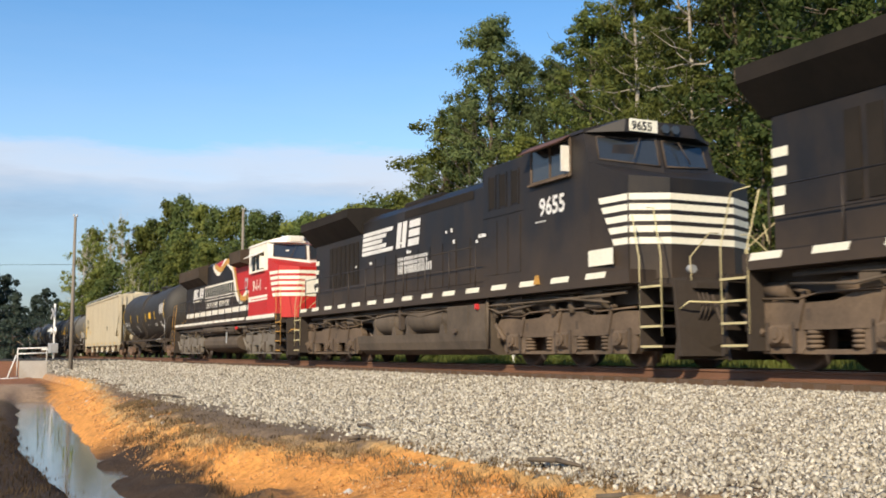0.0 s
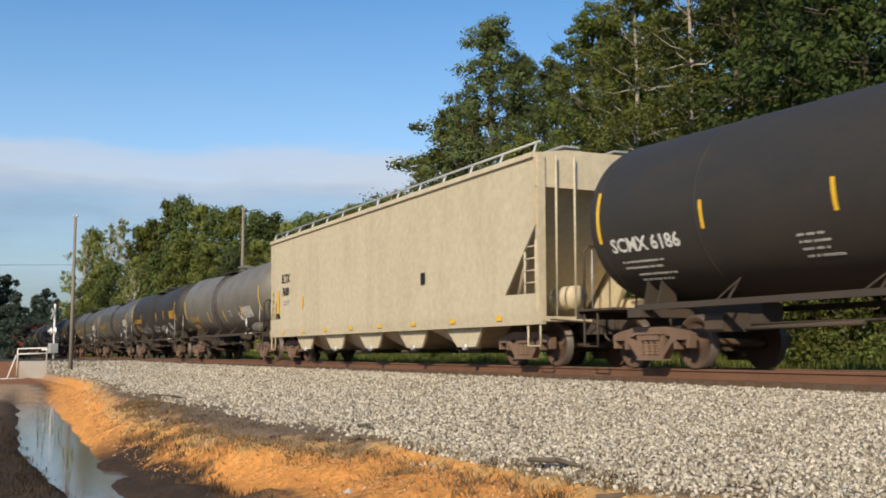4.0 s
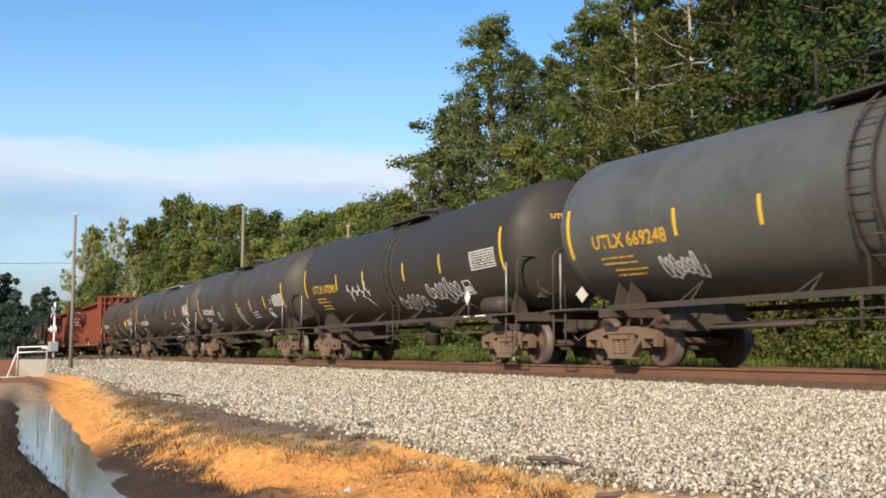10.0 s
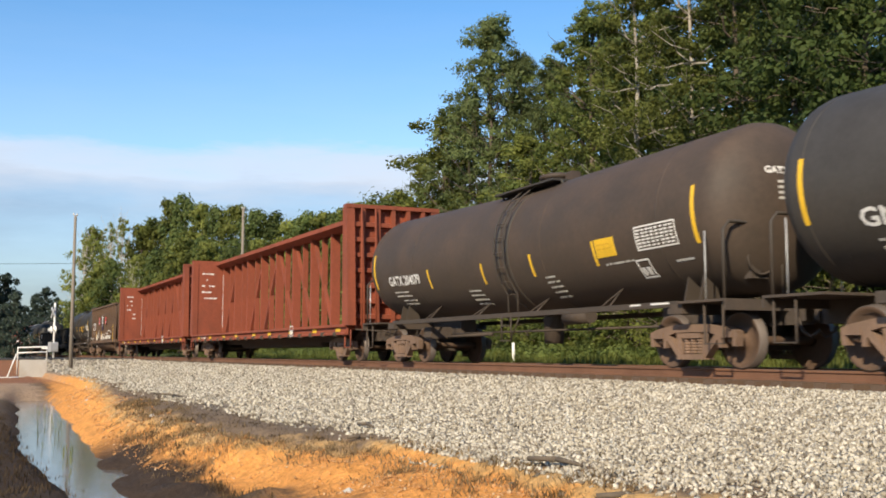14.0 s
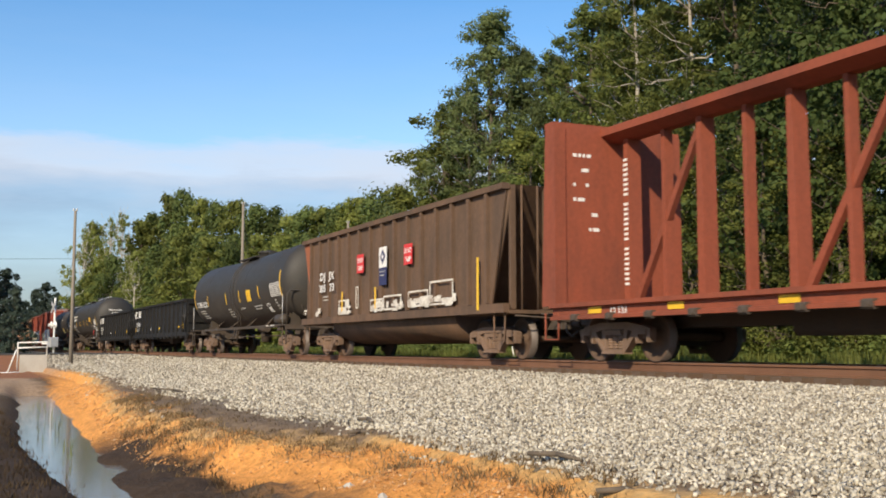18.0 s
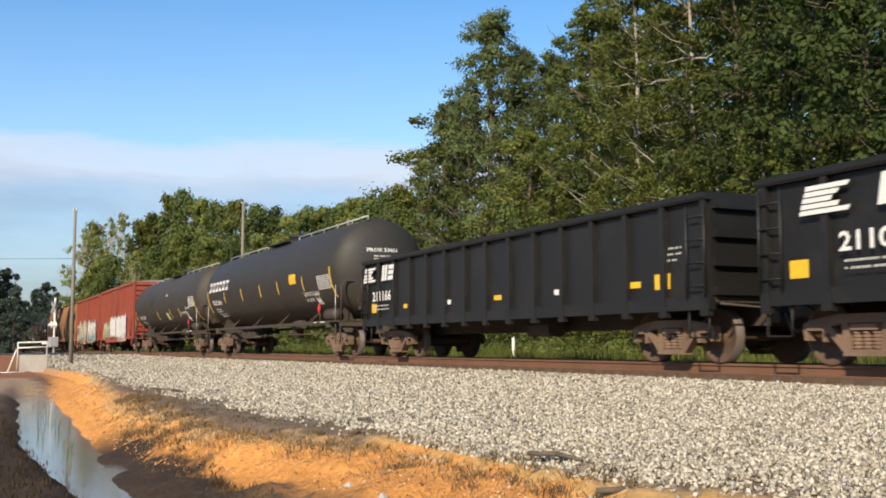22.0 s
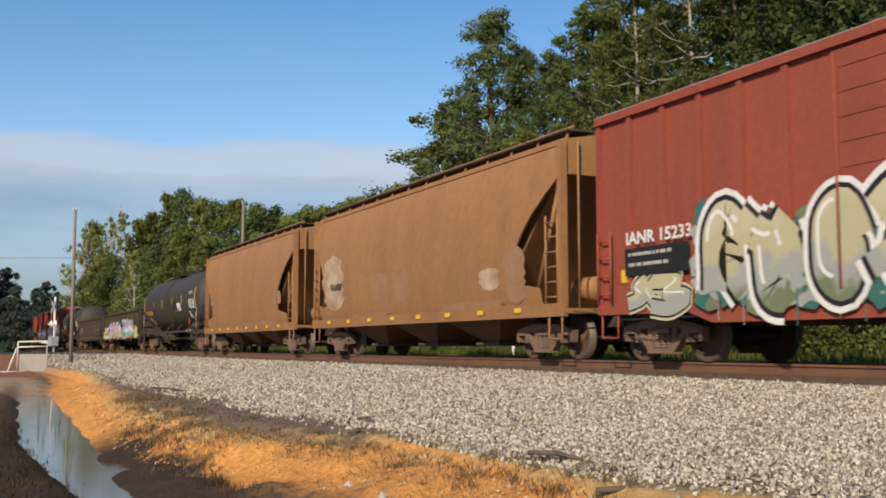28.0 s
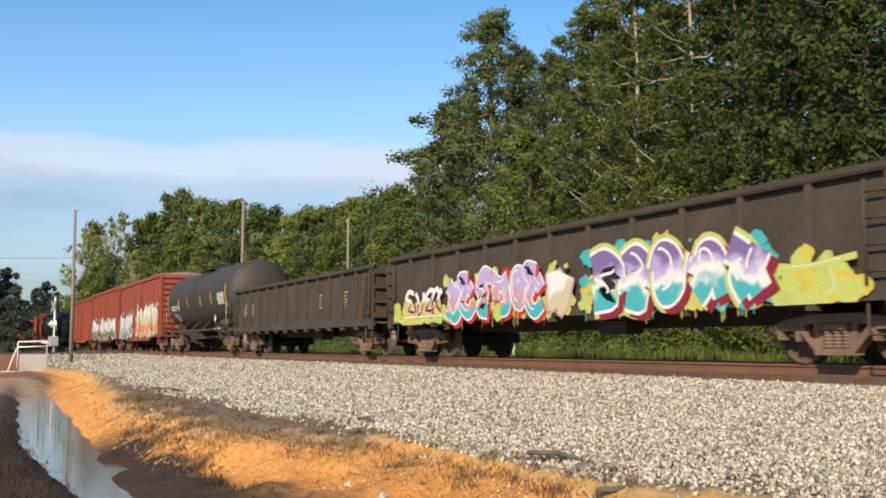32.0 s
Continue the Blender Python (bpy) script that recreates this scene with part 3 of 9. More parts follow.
def wood():
    rnd = random.Random(3)
    H = {"shady": 20, "poplar": 19.9, "oak": 21, "maple": 20, "mid": 12, "far": 18, "far2": 16, "bare": 15.3, "shrub": 5.6, "dark": 18}
    # the near wood: column, distance from the lens line, top row, kind, width factor
    for px, y, py, k, w in ((872, 30, 2, "poplar", 0.98), (928, 31.5, 70, "poplar", 0.62), (826, 31, 150, "poplar", 0.62), (812, 30.5, 185, "mid", 1.25), (770, 30, 262, "mid", 1.2), (985, 31, 85, "poplar", 0.75), (930, 27, 240, "mid", 1.1), (1060, 28, -10, "maple", 0.9),
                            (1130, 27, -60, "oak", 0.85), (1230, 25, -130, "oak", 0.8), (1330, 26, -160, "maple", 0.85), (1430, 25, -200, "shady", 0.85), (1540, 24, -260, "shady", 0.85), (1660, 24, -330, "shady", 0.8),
                            (1010, 26, 330, "mid", 1.1), (1120, 24, 300, "mid", 1.1), (1240, 23, 260, "mid", 1.0), (1370, 22.5, 230, "mid", 1.0), (1500, 22, 230, "mid", 1.0),
                            (1180, 36, 0, "far", 1.1), (1320, 37, -40, "far", 1.1), (1460, 36, -60, "dark", 1.0), (1090, 38, 40, "far", 1.0), (1600, 36, -100, "dark", 1.0)):
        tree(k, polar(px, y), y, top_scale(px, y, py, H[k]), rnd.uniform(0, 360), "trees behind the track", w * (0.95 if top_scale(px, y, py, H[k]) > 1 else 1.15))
    # the farther wood along the line
    for px, y, py, k in ((715, 40, 345, "far2"), (690, 46, 352, "far"), (660, 48, 356, "far"), (630, 47, 362, "far2"), (600, 46, 372, "far"), (570, 46, 377, "far2"), (540, 44, 376, "far"), (510, 43, 392, "far2"), (480, 42, 378, "far"),
                         (450, 40, 372, "far"), (418, 40, 366, "far2"), (385, 38, 368, "far"), (352, 37, 362, "far2"), (325, 37, 347, "far"), (298, 36, 355, "far2"), (270, 34, 388, "far"), (245, 31, 400, "far2"), (215, 28, 384, "bare"),
                         (190, 27, 392, "bare"), (165, 25, 405, "far2"), (148, 22, 412, "bare"), (240, 24, 470, "bare"),
                         (680, 33, 415, "far2"), (640, 33, 425, "far"), (590, 33, 430, "far2"), (545, 32, 425, "far"), (500, 32, 430, "far2"), (455, 31, 425, "far2"), (410, 30, 440, "far"), (365, 29, 430, "far2"),
                         (320, 28, 425, "far2"), (280, 27, 445, "far"), (240, 26, 455, "far2"), (200, 24, 460, "far"), (170, 22, 475, "far2"), (150, 20.5, 500, "far")):
        s = top_scale(px, y, py, H[k])
        tree(k, polar(px, y), y, s, rnd.uniform(0, 360), "trees down the line", 1.0 if s < 1.15 else 1.15 / s)
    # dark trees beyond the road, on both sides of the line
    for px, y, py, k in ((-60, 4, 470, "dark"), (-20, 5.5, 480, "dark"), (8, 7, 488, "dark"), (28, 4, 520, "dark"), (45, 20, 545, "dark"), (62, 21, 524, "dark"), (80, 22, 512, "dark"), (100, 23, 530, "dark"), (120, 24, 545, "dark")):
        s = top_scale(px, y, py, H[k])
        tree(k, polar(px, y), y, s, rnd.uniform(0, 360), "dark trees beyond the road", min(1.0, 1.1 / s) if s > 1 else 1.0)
    # mostly unseen trees, added left of the view to shade the far track
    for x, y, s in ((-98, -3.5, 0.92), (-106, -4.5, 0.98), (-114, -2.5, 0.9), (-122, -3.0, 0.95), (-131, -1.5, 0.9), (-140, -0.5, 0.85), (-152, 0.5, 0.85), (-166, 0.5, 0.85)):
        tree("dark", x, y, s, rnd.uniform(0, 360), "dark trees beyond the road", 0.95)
    # shrubs at the foot of the wood
    for i in range(26):
        px = 560 + i * 44 + rnd.uniform(-20, 20)
        y = rnd.uniform(22.5, 26)
        tree("shrub", polar(px, y), y, rnd.uniform(0.22, 0.5), rnd.uniform(0, 360), "shrubs behind the track", rnd.uniform(1.0, 1.4))


wood()


def undergrowth():
    """Weeds, tall grass and brambles in the strip behind the track, too many to count."""
    rng = np.random.default_rng(5)
    n = 1100
    x = rng.uniform(-75, 5, n)
    y = rng.uniform(20.6, 24.5, n)
    c = []
    for a, b in zip(x, y):
        lump = 0.5 + 0.5 * noise.noise((a * 0.5, b * 0.5, 7)) + 0.35 * noise.noise((a * 0.17, 3, 9))
        c.append((a, b, ground_at(a, b) + rng.uniform(0.05, 0.3) + max(0, lump) ** 2 * rng.uniform(0.1, 0.95)))
    ob = new("undergrowth", leaf_cloud("undergrowth", c, rng.uniform(0.2, 0.5, n), 55, 0.062, LEAF, rng, 0.8))
    tagged(ob, "sunlit weeds and brambles behind the track", "undergrowth", kind="stuff")
    # deep shade of the wood behind
    n = 700
    x = rng.uniform(-190, 30, n)
    y = 27 + 9 * rng.random(n) + np.maximum(0, (-x - 45)) * 0.07
    c = [(a, b, ground_at(a, b) + rng.uniform(0.2, 5.0)) for a, b in zip(x, y)]
    ob = new("thicket", leaf_cloud("thicket", c, rng.uniform(0.8, 1.6, n), 42, 0.24, LEAF, rng, 0.9))
    tagged(ob, "dense dark green thicket under the trees", "thicket", kind="stuff")
    n = 420
    x = rng.uniform(-420, 120, n)
    y = 60 + 40 * rng.random(n) + np.maximum(0, (-x - 60)) * 0.12
    c = [(a, b, ground_at(a, b) + rng.uniform(0.5, 9.0)) for a, b in zip(x, y)]
    ob = new("far_wood", leaf_cloud("far_wood", c, rng.uniform(1.6, 4.4, n), 110, 0.34, LEAF_FAR, rng, 0.9))
    tagged(ob, "distant wood behind the nearer trees", "wood", kind="stuff")
    n = 260
    x = rng.uniform(-600, -230, n)
    y = rng.uniform(-60, 40, n)
    keep = (np.abs(y - 12.35) > 7)
    c = [(a, b, ground_at(a, b) + rng.uniform(0.5, 10.0)) for a, b in zip(x[keep], y[keep])]
    ob = new("far_wood", leaf_cloud("far_wood", c, rng.uniform(1.6, 4.4, len(c)), 110, 0.34, LEAF_SHADE_HAZE, rng, 0.9))
    tagged(ob, "distant wood beyond the road, shade and haze in its leaf colour", "wood", kind="stuff")


undergrowth()


def blades(name, pos, h, w, m, rng, per=9, spread=0.1, bend=0.35):
    """Tufts of thin upright blades."""
    P = np.repeat(np.array(pos, np.float32), per, 0)
    n = len(P)
    P[:, :2] += rng.normal(size=(n, 2)) * spread
    hh = h * rng.uniform(0.4, 1.3, n)
    if h > 0.3:   # tall grass grows in patches
        hh *= np.array([max(0.25, 0.85 + 0.9 * noise.noise((a * 0.6, b * 0.6, 5))) for a, b in P[:, :2]])
    a = rng.uniform(0, 6.283, n)
    A = np.stack([np.cos(a) * hh * bend * rng.uniform(0, 1, n), np.sin(a) * hh * bend * rng.uniform(0, 1, n), hh / 2], 1)
    B = np.stack([-np.sin(a) * w, np.cos(a) * w, np.zeros(n)], 1) * rng.uniform(.6, 1.4, n)[:, None]
    P[:, 2] += hh / 2 - 0.02
    return quads(name, P, A.astype(np.float32), B.astype(np.float32), m)


def verge_grass():
    rng = np.random.default_rng(8)

    def scatter(n, x0, x1, y0, y1):
        x, y = rng.uniform(x0, x1, n), rng.uniform(y0, y1, n)
        return [(a, b, ground_at(a, b)) for a, b in zip(x, y)]
    bench = [p for p in scatter(800, -40, -11, 3.2, 4.6) if p[1] > 3.2 + 1.2 * bank_shift(p[0]) + rng.normal() * 0.12]
    ob = new("dry_grass", blades("dry_grass", bench, 0.045, 0.005, WEED, rng, 9, 0.08, 0.7))
    tagged(ob, "short dry grass on the clay bench", "grass", kind="stuff")
    ob = new("bank_weeds", blades("bank_weeds", [p for p in scatter(3600, -24, -6.0, 2.3, 4.6) if abs(p[1] - 3.05 - bank_shift(p[0])) < (0.1 + abs(rng.normal()) * 0.24) * (1 + 1.3 * noise.noise((p[0] * 0.9, p[1] * 1.2, 11)))], 0.09, 0.005, DRY, rng, 10, 0.07, 0.8))
    tagged(ob, "straw-coloured weeds hanging on the clay bank", "weeds", kind="stuff")
    mudside = [p for p in scatter(700, -17.5, -8.5, 2.1, 3.1) if abs(p[1] - 2.72 + 0.02 * (p[0] + 14)) < abs(rng.normal()) * 0.16]
    ob = new("ditch_weeds", blades("ditch_weeds", mudside, 0.09, 0.005, WEED, rng, 8, 0.05, 0.6))
    tagged(ob, "dark brown weeds hanging over the ditch's muddy foot", "weeds", kind="stuff")
    ob = new("verge_weeds", blades("verge_weeds", scatter(1800, -40, -6.5, -0.6, 1.1), 0.08, 0.005, WEED, rng, 9, 0.09, 0.6))
    tagged(ob, "brown weeds on the near side of the ditch", "weeds", kind="stuff")
    ob = new("track_grass", blades("track_grass", scatter(7500, -90, 4, 16.0, 22.5), 0.42, 0.013, GRASS, rng, 9, 0.2))
    tagged(ob, "green grass along the far side of the track", "grass", kind="stuff")
    ob = new("reeds", blades("reeds", [(rng.uniform(-34, -13), 0, -1.36) for _ in range(1)] + [(x, ditch_mid(x) + rng.uniform(-.25, .2), -1.36) for x in rng.uniform(-32, -13, 26)], 0.3, 0.006, GRASS, rng, 3, 0.03, 0.1))
    tagged(ob, "thin reeds standing in the ditch water", "reeds", kind="stuff")


verge_grass()


# ---- ballast ----
def pebbles(name, x, y, z, s, rng):
    """One mesh of many small angular lumps of radius s."""
    base = np.array([(1, 0, 0), (-1, 0, 0), (0, 1, 0), (0, -1, 0), (0, 0, 1), (0, 0, -1)], np.float32)
    faces = np.array([(0, 2, 4), (2, 1, 4), (1, 3, 4), (3, 0, 4), (2, 0, 5), (1, 2, 5), (3, 1, 5), (0, 3, 5)], np.int32)
    n = len(x)
    V = base[None] * (1 + 0.28 * rng.normal(size=(n, 6, 1))) + 0.22 * rng.normal(size=(n, 6, 3))
    V[:, :, 2] *= 0.75
    q = rng.normal(size=(n, 4))
    q /= np.linalg.norm(q, axis=1, keepdims=True)
    w, i, j, k = q.T
    R = np.stack([np.stack([1 - 2 * (j * j + k * k), 2 * (i * j - k * w), 2 * (i * k + j * w)], 1), np.stack([2 * (i * j + k * w), 1 - 2 * (i * i + k * k), 2 * (j * k - i * w)], 1), np.stack([2 * (i * k - j * w), 2 * (j * k + i * w), 1 - 2 * (i * i + j * j)], 1)], 1)
    V = np.einsum("nab,nvb->nva", R, V) * s[:, None, None] + np.stack([x, y, z], 1)[:, None]
    F = (faces[None] + 6 * np.arange(n, dtype=np.int32)[:, None, None]).reshape(-1)
    me = bpy.data.meshes.new(name)
    me.vertices.add(6 * n)
    me.vertices.foreach_set("co", V.astype(np.float32).ravel())
    me.loops.add(len(F))
    me.loops.foreach_set("vertex_index", F)
    me.polygons.add(len(F) // 3)
    me.polygons.foreach_set("loop_start", np.arange(0, len(F), 3, dtype=np.int32))
    me.polygons.foreach_set("loop_total", np.full(len(F) // 3, 3, np.int32))
    return me


def ballast():
    """Loose crushed stone: many small angular pieces lying on the shoulder."""
    rng = np.random.default_rng(12)
    xs, ys, ss = [], [], []
    for x0, x1, dens, r in ((-11, -3.0, 800, 0.0225), (-18, -11, 540, 0.0265), (-30, -18, 320, 0.031), (-50, -30, 150, 0.036), (-80, -50, 30, 0.05)):
        n = int((x1 - x0) * 6.6 * dens)
        a, b = rng.uniform(x0, x1, n), 4.15 + 6.55 * rng.random(n) ** 1.02
        k = (a < -0.85 * b + 1.2)
        k &= (b > 4.5 + 0.5 * np.clip((-a - 28) / 10, 0, 1) + 0.2 * np.sin(a * 0.9) + 0.14 * np.sin(a * 2.3 + 1) + rng.normal(size=n) * 0.13) | (rng.random(n) < 0.05)
        xs.append(a[k]), ys.append(b[k]), ss.append(np.full(k.sum(), r) * rng.uniform(0.55, 1.35, k.sum()))
    x, y, s = np.concatenate(xs), np.concatenate(ys), np.concatenate(ss)
    z = np.array([ground_at(a, b) for a, b in zip(x, y)]) + s * rng.uniform(0.0, 0.75, len(s))
    me = pebbles("ballast_stones", x, y, z, s, rng)
    m = bpy.data.materials.new("crushed_granite")
    m.use_nodes = True
    t = m.node_tree
    b = t.nodes["Principled BSDF"]
    b.inputs["Roughness"].default_value = 0.85
    g = t.nodes.new("ShaderNodeNewGeometry")
    r = t.nodes.new("ShaderNodeValToRGB")
    els = r.color_ramp.elements
    els[0].color, els[1].color = (0.13, 0.107, 0.078, 1), (0.61, 0.56, 0.46, 1)
    for p, c in ((0.25, (0.30, 0.262, 0.198, 1)), (0.6, (0.445, 0.40, 0.312, 1))):
        els.new(p).color = c
    t.links.new(g.outputs["Random Per Island"], r.inputs[0])
    nz = wire(t, "ShaderNodeTexNoise", Scale=60.0, Detail=3.0)
    tc = t.nodes.new("ShaderNodeTexCoord")
    t.links.new(tc.outputs["Object"], nz.inputs["Vector"])
    hv = t.nodes.new("ShaderNodeHueSaturation")
    rg = wire(t, "ShaderNodeMapRange", From_Min=0.3, From_Max=0.7, To_Min=0.8, To_Max=1.2)
    t.links.new(nz.outputs["Fac"], rg.inputs["Value"])
    t.links.new(rg.outputs[0], hv.inputs["Value"])
    t.links.new(r.outputs[0], hv.inputs["Color"])
    t.links.new(hv.outputs[0], b.inputs["Base Color"])
    me.materials.append(m)
    me.update(calc_edges=True)
    tagged(new("ballast_stones", me), "pale crushed granite ballast beside the track", "ballast", kind="stuff")


ballast()


def clods():
    """Crumbs of clay lying on the bank."""
    rng = np.random.default_rng(31)
    n = 9000
    x = -6.0 - 30 * rng.random(n) ** 1.6
    y = 2.35 + rng.random(n) * 1.0 + np.array([bank_shift(a) for a in x]) * 0.8
    s = 0.005 + 0.014 * rng.random(n) ** 4 - x * 0.0002
    z = np.array([ground_at(a, b) for a, b in zip(x, y)]) + s * 0.15
    me = pebbles("clay_crumbs", x, y, z, s, rng)
    m = bpy.data.materials.new("crumbled_clay")
    m.use_nodes = True
    t = m.node_tree
    b = t.nodes["Principled BSDF"]
    b.inputs["Roughness"].default_value = 0.95
    r = t.nodes.new("ShaderNodeValToRGB")
    els = r.color_ramp.elements
    els[0].color, els[1].color = (0.34, 0.17, 0.065, 1), (0.66, 0.5, 0.32, 1)
    els.new(0.6).color = (0.56, 0.28, 0.10, 1)
    els.new(0.9).color = (0.58, 0.34, 0.15, 1)
    t.links.new(t.nodes.new("ShaderNodeNewGeometry").outputs["Random Per Island"], r.inputs[0])
    t.links.new(r.outputs[0], b.inputs["Base Color"])
    me.materials.append(m)
    me.update(calc_edges=True)
    tagged(new("clay_crumbs", me), "orange clay crumbs strewn over the ditch bank", "clay", kind="stuff")


clods()


# ---- poles, signal and headwall by the road ----
def utility_pole(x, y, h, lean, label, arm=False):
    p = thing("utility_pole", label, "pole", "utility poles")
    z = ground_at(x, y)
    part("pole", Geo().rod((0, 0, -0.6), (0, 0, h), 0.14 * h / 10, 12, 0, 0.085 * h / 10), WOOD_POLE, p)
    if arm:
        part("crossarm", Geo().box(-0.05, 0.05, -1.1, 1.1, h - 0.7, h - 0.58), WOOD_POLE, p)
    for k, yy in enumerate((-0.08, 0.08)):
        part("insulator", Geo().lathe_z([(h - 0.02, 0.03), (h + 0.06, 0.05), (h + 0.13, 0.03), (h + 0.14, 0)], 0, yy, 8), GALV, p)
    p.matrix_world = pose(x, y, z, 0, lean, 0)
    return p


def guy(p, q, name="cable", label="thin black overhead cable", sag=0.4):
    pts = [Vector(p).lerp(Vector(q), i / 12) - Vector((0, 0, sag * 4 * (i / 12) * (1 - i / 12))) for i in range(13)]
    tagged(part(name, Geo().pipe(pts, 0.010, 4), CABLE), label, "cable", "overhead cables")


utility_pole(polar(129, 5.9), 5.9, 8.15, -1.0, "weathered bare wooden utility pole by the ditch")
utility_pole(polar(428, 17.6), 17.6, 10.1, -0.3, "weathered wooden utility pole behind the track")
utility_pole(polar(616, 27), 27.0, 9.6, -0.8, "wooden utility pole among the trees")

guy((polar(428, 17.6), 17.6, 9.4), (polar(455, 17.2), 17.2, 0.2), label="slanting steel guy cable of a pole", sag=0.0)
guy((polar(616, 27), 27, 9.0), (polar(640, 26.5), 26.5, 0.5), label="slanting steel guy cable of a pole", sag=0.0)
guy((polar(130, 5.9), 5.9, 4.95), (-62, -60, 5.9), sag=0.9)
guy((polar(130, 5.9), 5.9, 5.1), (-190, 17, 10.5), sag=0.5)


def crossing_signal(x, y):
    s = thing("crossing_signal", "white railway crossing signal with crossbuck and flashing lights", "signal")
    part("mast", Geo().rod((0, 0, 0), (0, 0, 4.5), 0.075, 10), WHITE, s)
    part("base", Geo().lathe_z([(-0.1, 0.28), (0.25, 0.22), (0.3, 0.1)], 0, 0, 10), CONC, s)
    for a in (40, -40):
        part("crossbuck_blade", Geo().box(-0.6, 0.6, -0.02, 0.02, -0.1, 0.1), GALV, s, at=pose(0.1 if a > 0 else 0.13, 0, 3.75, 0, a, 90))
    lb = part("light_bar", Geo().rod((0.05, -0.6, 2.45), (0.05, 0.6, 2.45), 0.035, 6), GALV, s)
    for yy in (-0.45, 0.45):
        part("signal_light", Geo().lathe_x([(0.06, 0.0), (0.07, 0.28), (0.1, 0.28), (0.12, 0.1), (0.3, 0.12)], yy, 2.45, 14), WHITE, s, "round light with a pale hood")
    part("gate_mechanism", Geo().box(-0.22, 0.32, -0.34, 0.34, 0.75, 1.5, 0, 0.06), GALV, s, "grey gate mechanism case")
    part("gate_arm", Geo().box(-0.02, 0.04, -2.6, 0.3, 0.98, 1.1), WHITE, s, "white and red gate arm")
    s.matrix_world = pose(x, y, ground_at(x, y) - 0.05, 0, 0, -76)


crossing_signal(polar(98, 7.3), 7.3)


def headwall(x, y):
    h = thing("culvert_headwall", "grey concrete culvert headwall with a white pipe guard rail", "headwall")
    part("wall", Geo().box(-0.12, 0.12, -0.62, 0.62, -0.5, 0.92, 0, 0.03), CONC, h)
    r = Geo().pipe([(0.05, -0.7, 0.2), (0.05, -0.7, 1.5), (0.05, 0.6, 1.55), (0.05, 0.6, 0.9)], 0.04, 6).rod((0.05, -0.7, 1.25), (0.05, 0.6, 1.3), 0.035, 6)
    part("guard_rail", r, WHITE, h, "white pipe rail")
    part("fallen_rail", Geo().rod((0.6, -1.9, 0.05), (0.5, -0.6, 0.1), 0.05, 6).rod((.55, -1.1, .1), (.2, -.75, 1.2), .035, 6), WHITE, h, "bent white pipe")
    h.matrix_world = pose(x, y, ground_at(x, y) - 0.1, 0, 0, -6)


headwall(polar(63, 3.75), 3.75)
for x, y, a, l in ((polar(980, 4.6), 4.6, 25, 0.55), (polar(1100, 4.3), 4.3, 50, 0.4), (polar(650, 4.7), 4.7, 10, 0.4), (polar(310, 4.4), 4.4, 20, 1.6), (polar(640, 4.3), 4.3, 70, 0.3)):
    st = thing("stick", "dark weathered stick lying on the ballast", "stick", "sticks on the ground")
    part("wood", Geo().rod((-l / 2, 0, 0), (0, 0.02, 0.02), 0.022, 6, 0, 0.026).rod((0, 0.02, 0.02), (l / 2, -0.02, 0.0), 0.026, 6, 0, 0.015), BARK, st)
    st.matrix_world = pose(x, y, ground_at(x, y) + 0.055, 0, 2, a)
for x, y in ((polar(275, 3.1), 3.1), (polar(295, 3.15), 3.15), (polar(620, 3.35), 3.35), (polar(678, 3.3), 3.3), (polar(692, 3.3), 3.3), (polar(130, 3.2), 3.2), (polar(160, 3.3), 3.3)):
    c = thing("rock", "pale broken stone on the clay bank", "rock", "stones on the bank")
    g = Geo()
    k = random.Random(int(x * 50))
    ring = [[(math.cos(a) * r * k.uniform(.7, 1.2), math.sin(a) * r * k.uniform(.7, 1.2), z * k.uniform(.8, 1.2)) for a in (0, 1.05, 2.1, 3.14, 4.2, 5.24)] for r, z in ((0.045, 0.0), (0.05, 0.02), (0.02, 0.05))]
    g.add(sum(ring, []), [(6 * j + i, 6 * j + (i + 1) % 6, 6 * j + 6 + (i + 1) % 6, 6 * j + 6 + i) for j in range(2) for i in range(6)] + [(12, 13, 14, 15, 16, 17)])
    part("stone", g, CONC, c)
    c.matrix_world = pose(x, y, ground_at(x, y) - 0.01)
po = thing("marker_post", "short white marker post behind the track", "post")
part("post", Geo().rod((0, 0, -0.2), (0, 0, 0.84), 0.06, 8).lathe_z([(0.84, 0.06), (0.88, 0.03), (0.885, 0)], 0, 0, 8), WHITE, po)
po.matrix_world = pose(polar(908, 20.3), 20.3, ground_at(-37, 20.3))

# ---- road over the track ----
road = Geo().box(-80, -68, -40, 10.6, -0.4, -0.10)
tagged(part("road", road, ASPHALT), "worn grey asphalt road crossing the track", "road", kind="structure")
tagged(part("road", Geo().box(-80, -68, 14.1, 60, -0.4, -0.10), ASPHALT), "worn grey asphalt road beyond the track", "road", kind="structure")
tagged(part("crossing_panel", Geo().box(-80, -68, 11.72, 12.98, -0.4, -0.012), ASPHALT), "asphalt crossing panel between the rails", "road", kind="structure")
# ---- train materials ----
TRUCK = mat("rust_brown_truck", (0.2, 0.13, 0.09), 0.85, dirt=(0.09, 0.063, 0.047), fine=20, bump=0.3)
TRUCK_DARK = mat("grimy_underframe", (0.066, 0.052, 0.042), 0.85, dirt=(0.1, 0.07, 0.05), fine=20, bump=0.3)
WHEEL = mat("wheel_steel", (0.125, 0.078, 0.052), 0.75, 0.2, dirt=(0.055, 0.042, 0.034), fine=30)
TREAD = mat("wheel_tread", (0.15, 0.125, 0.11), 0.6, 0.4, fine=30, bump=0.03)
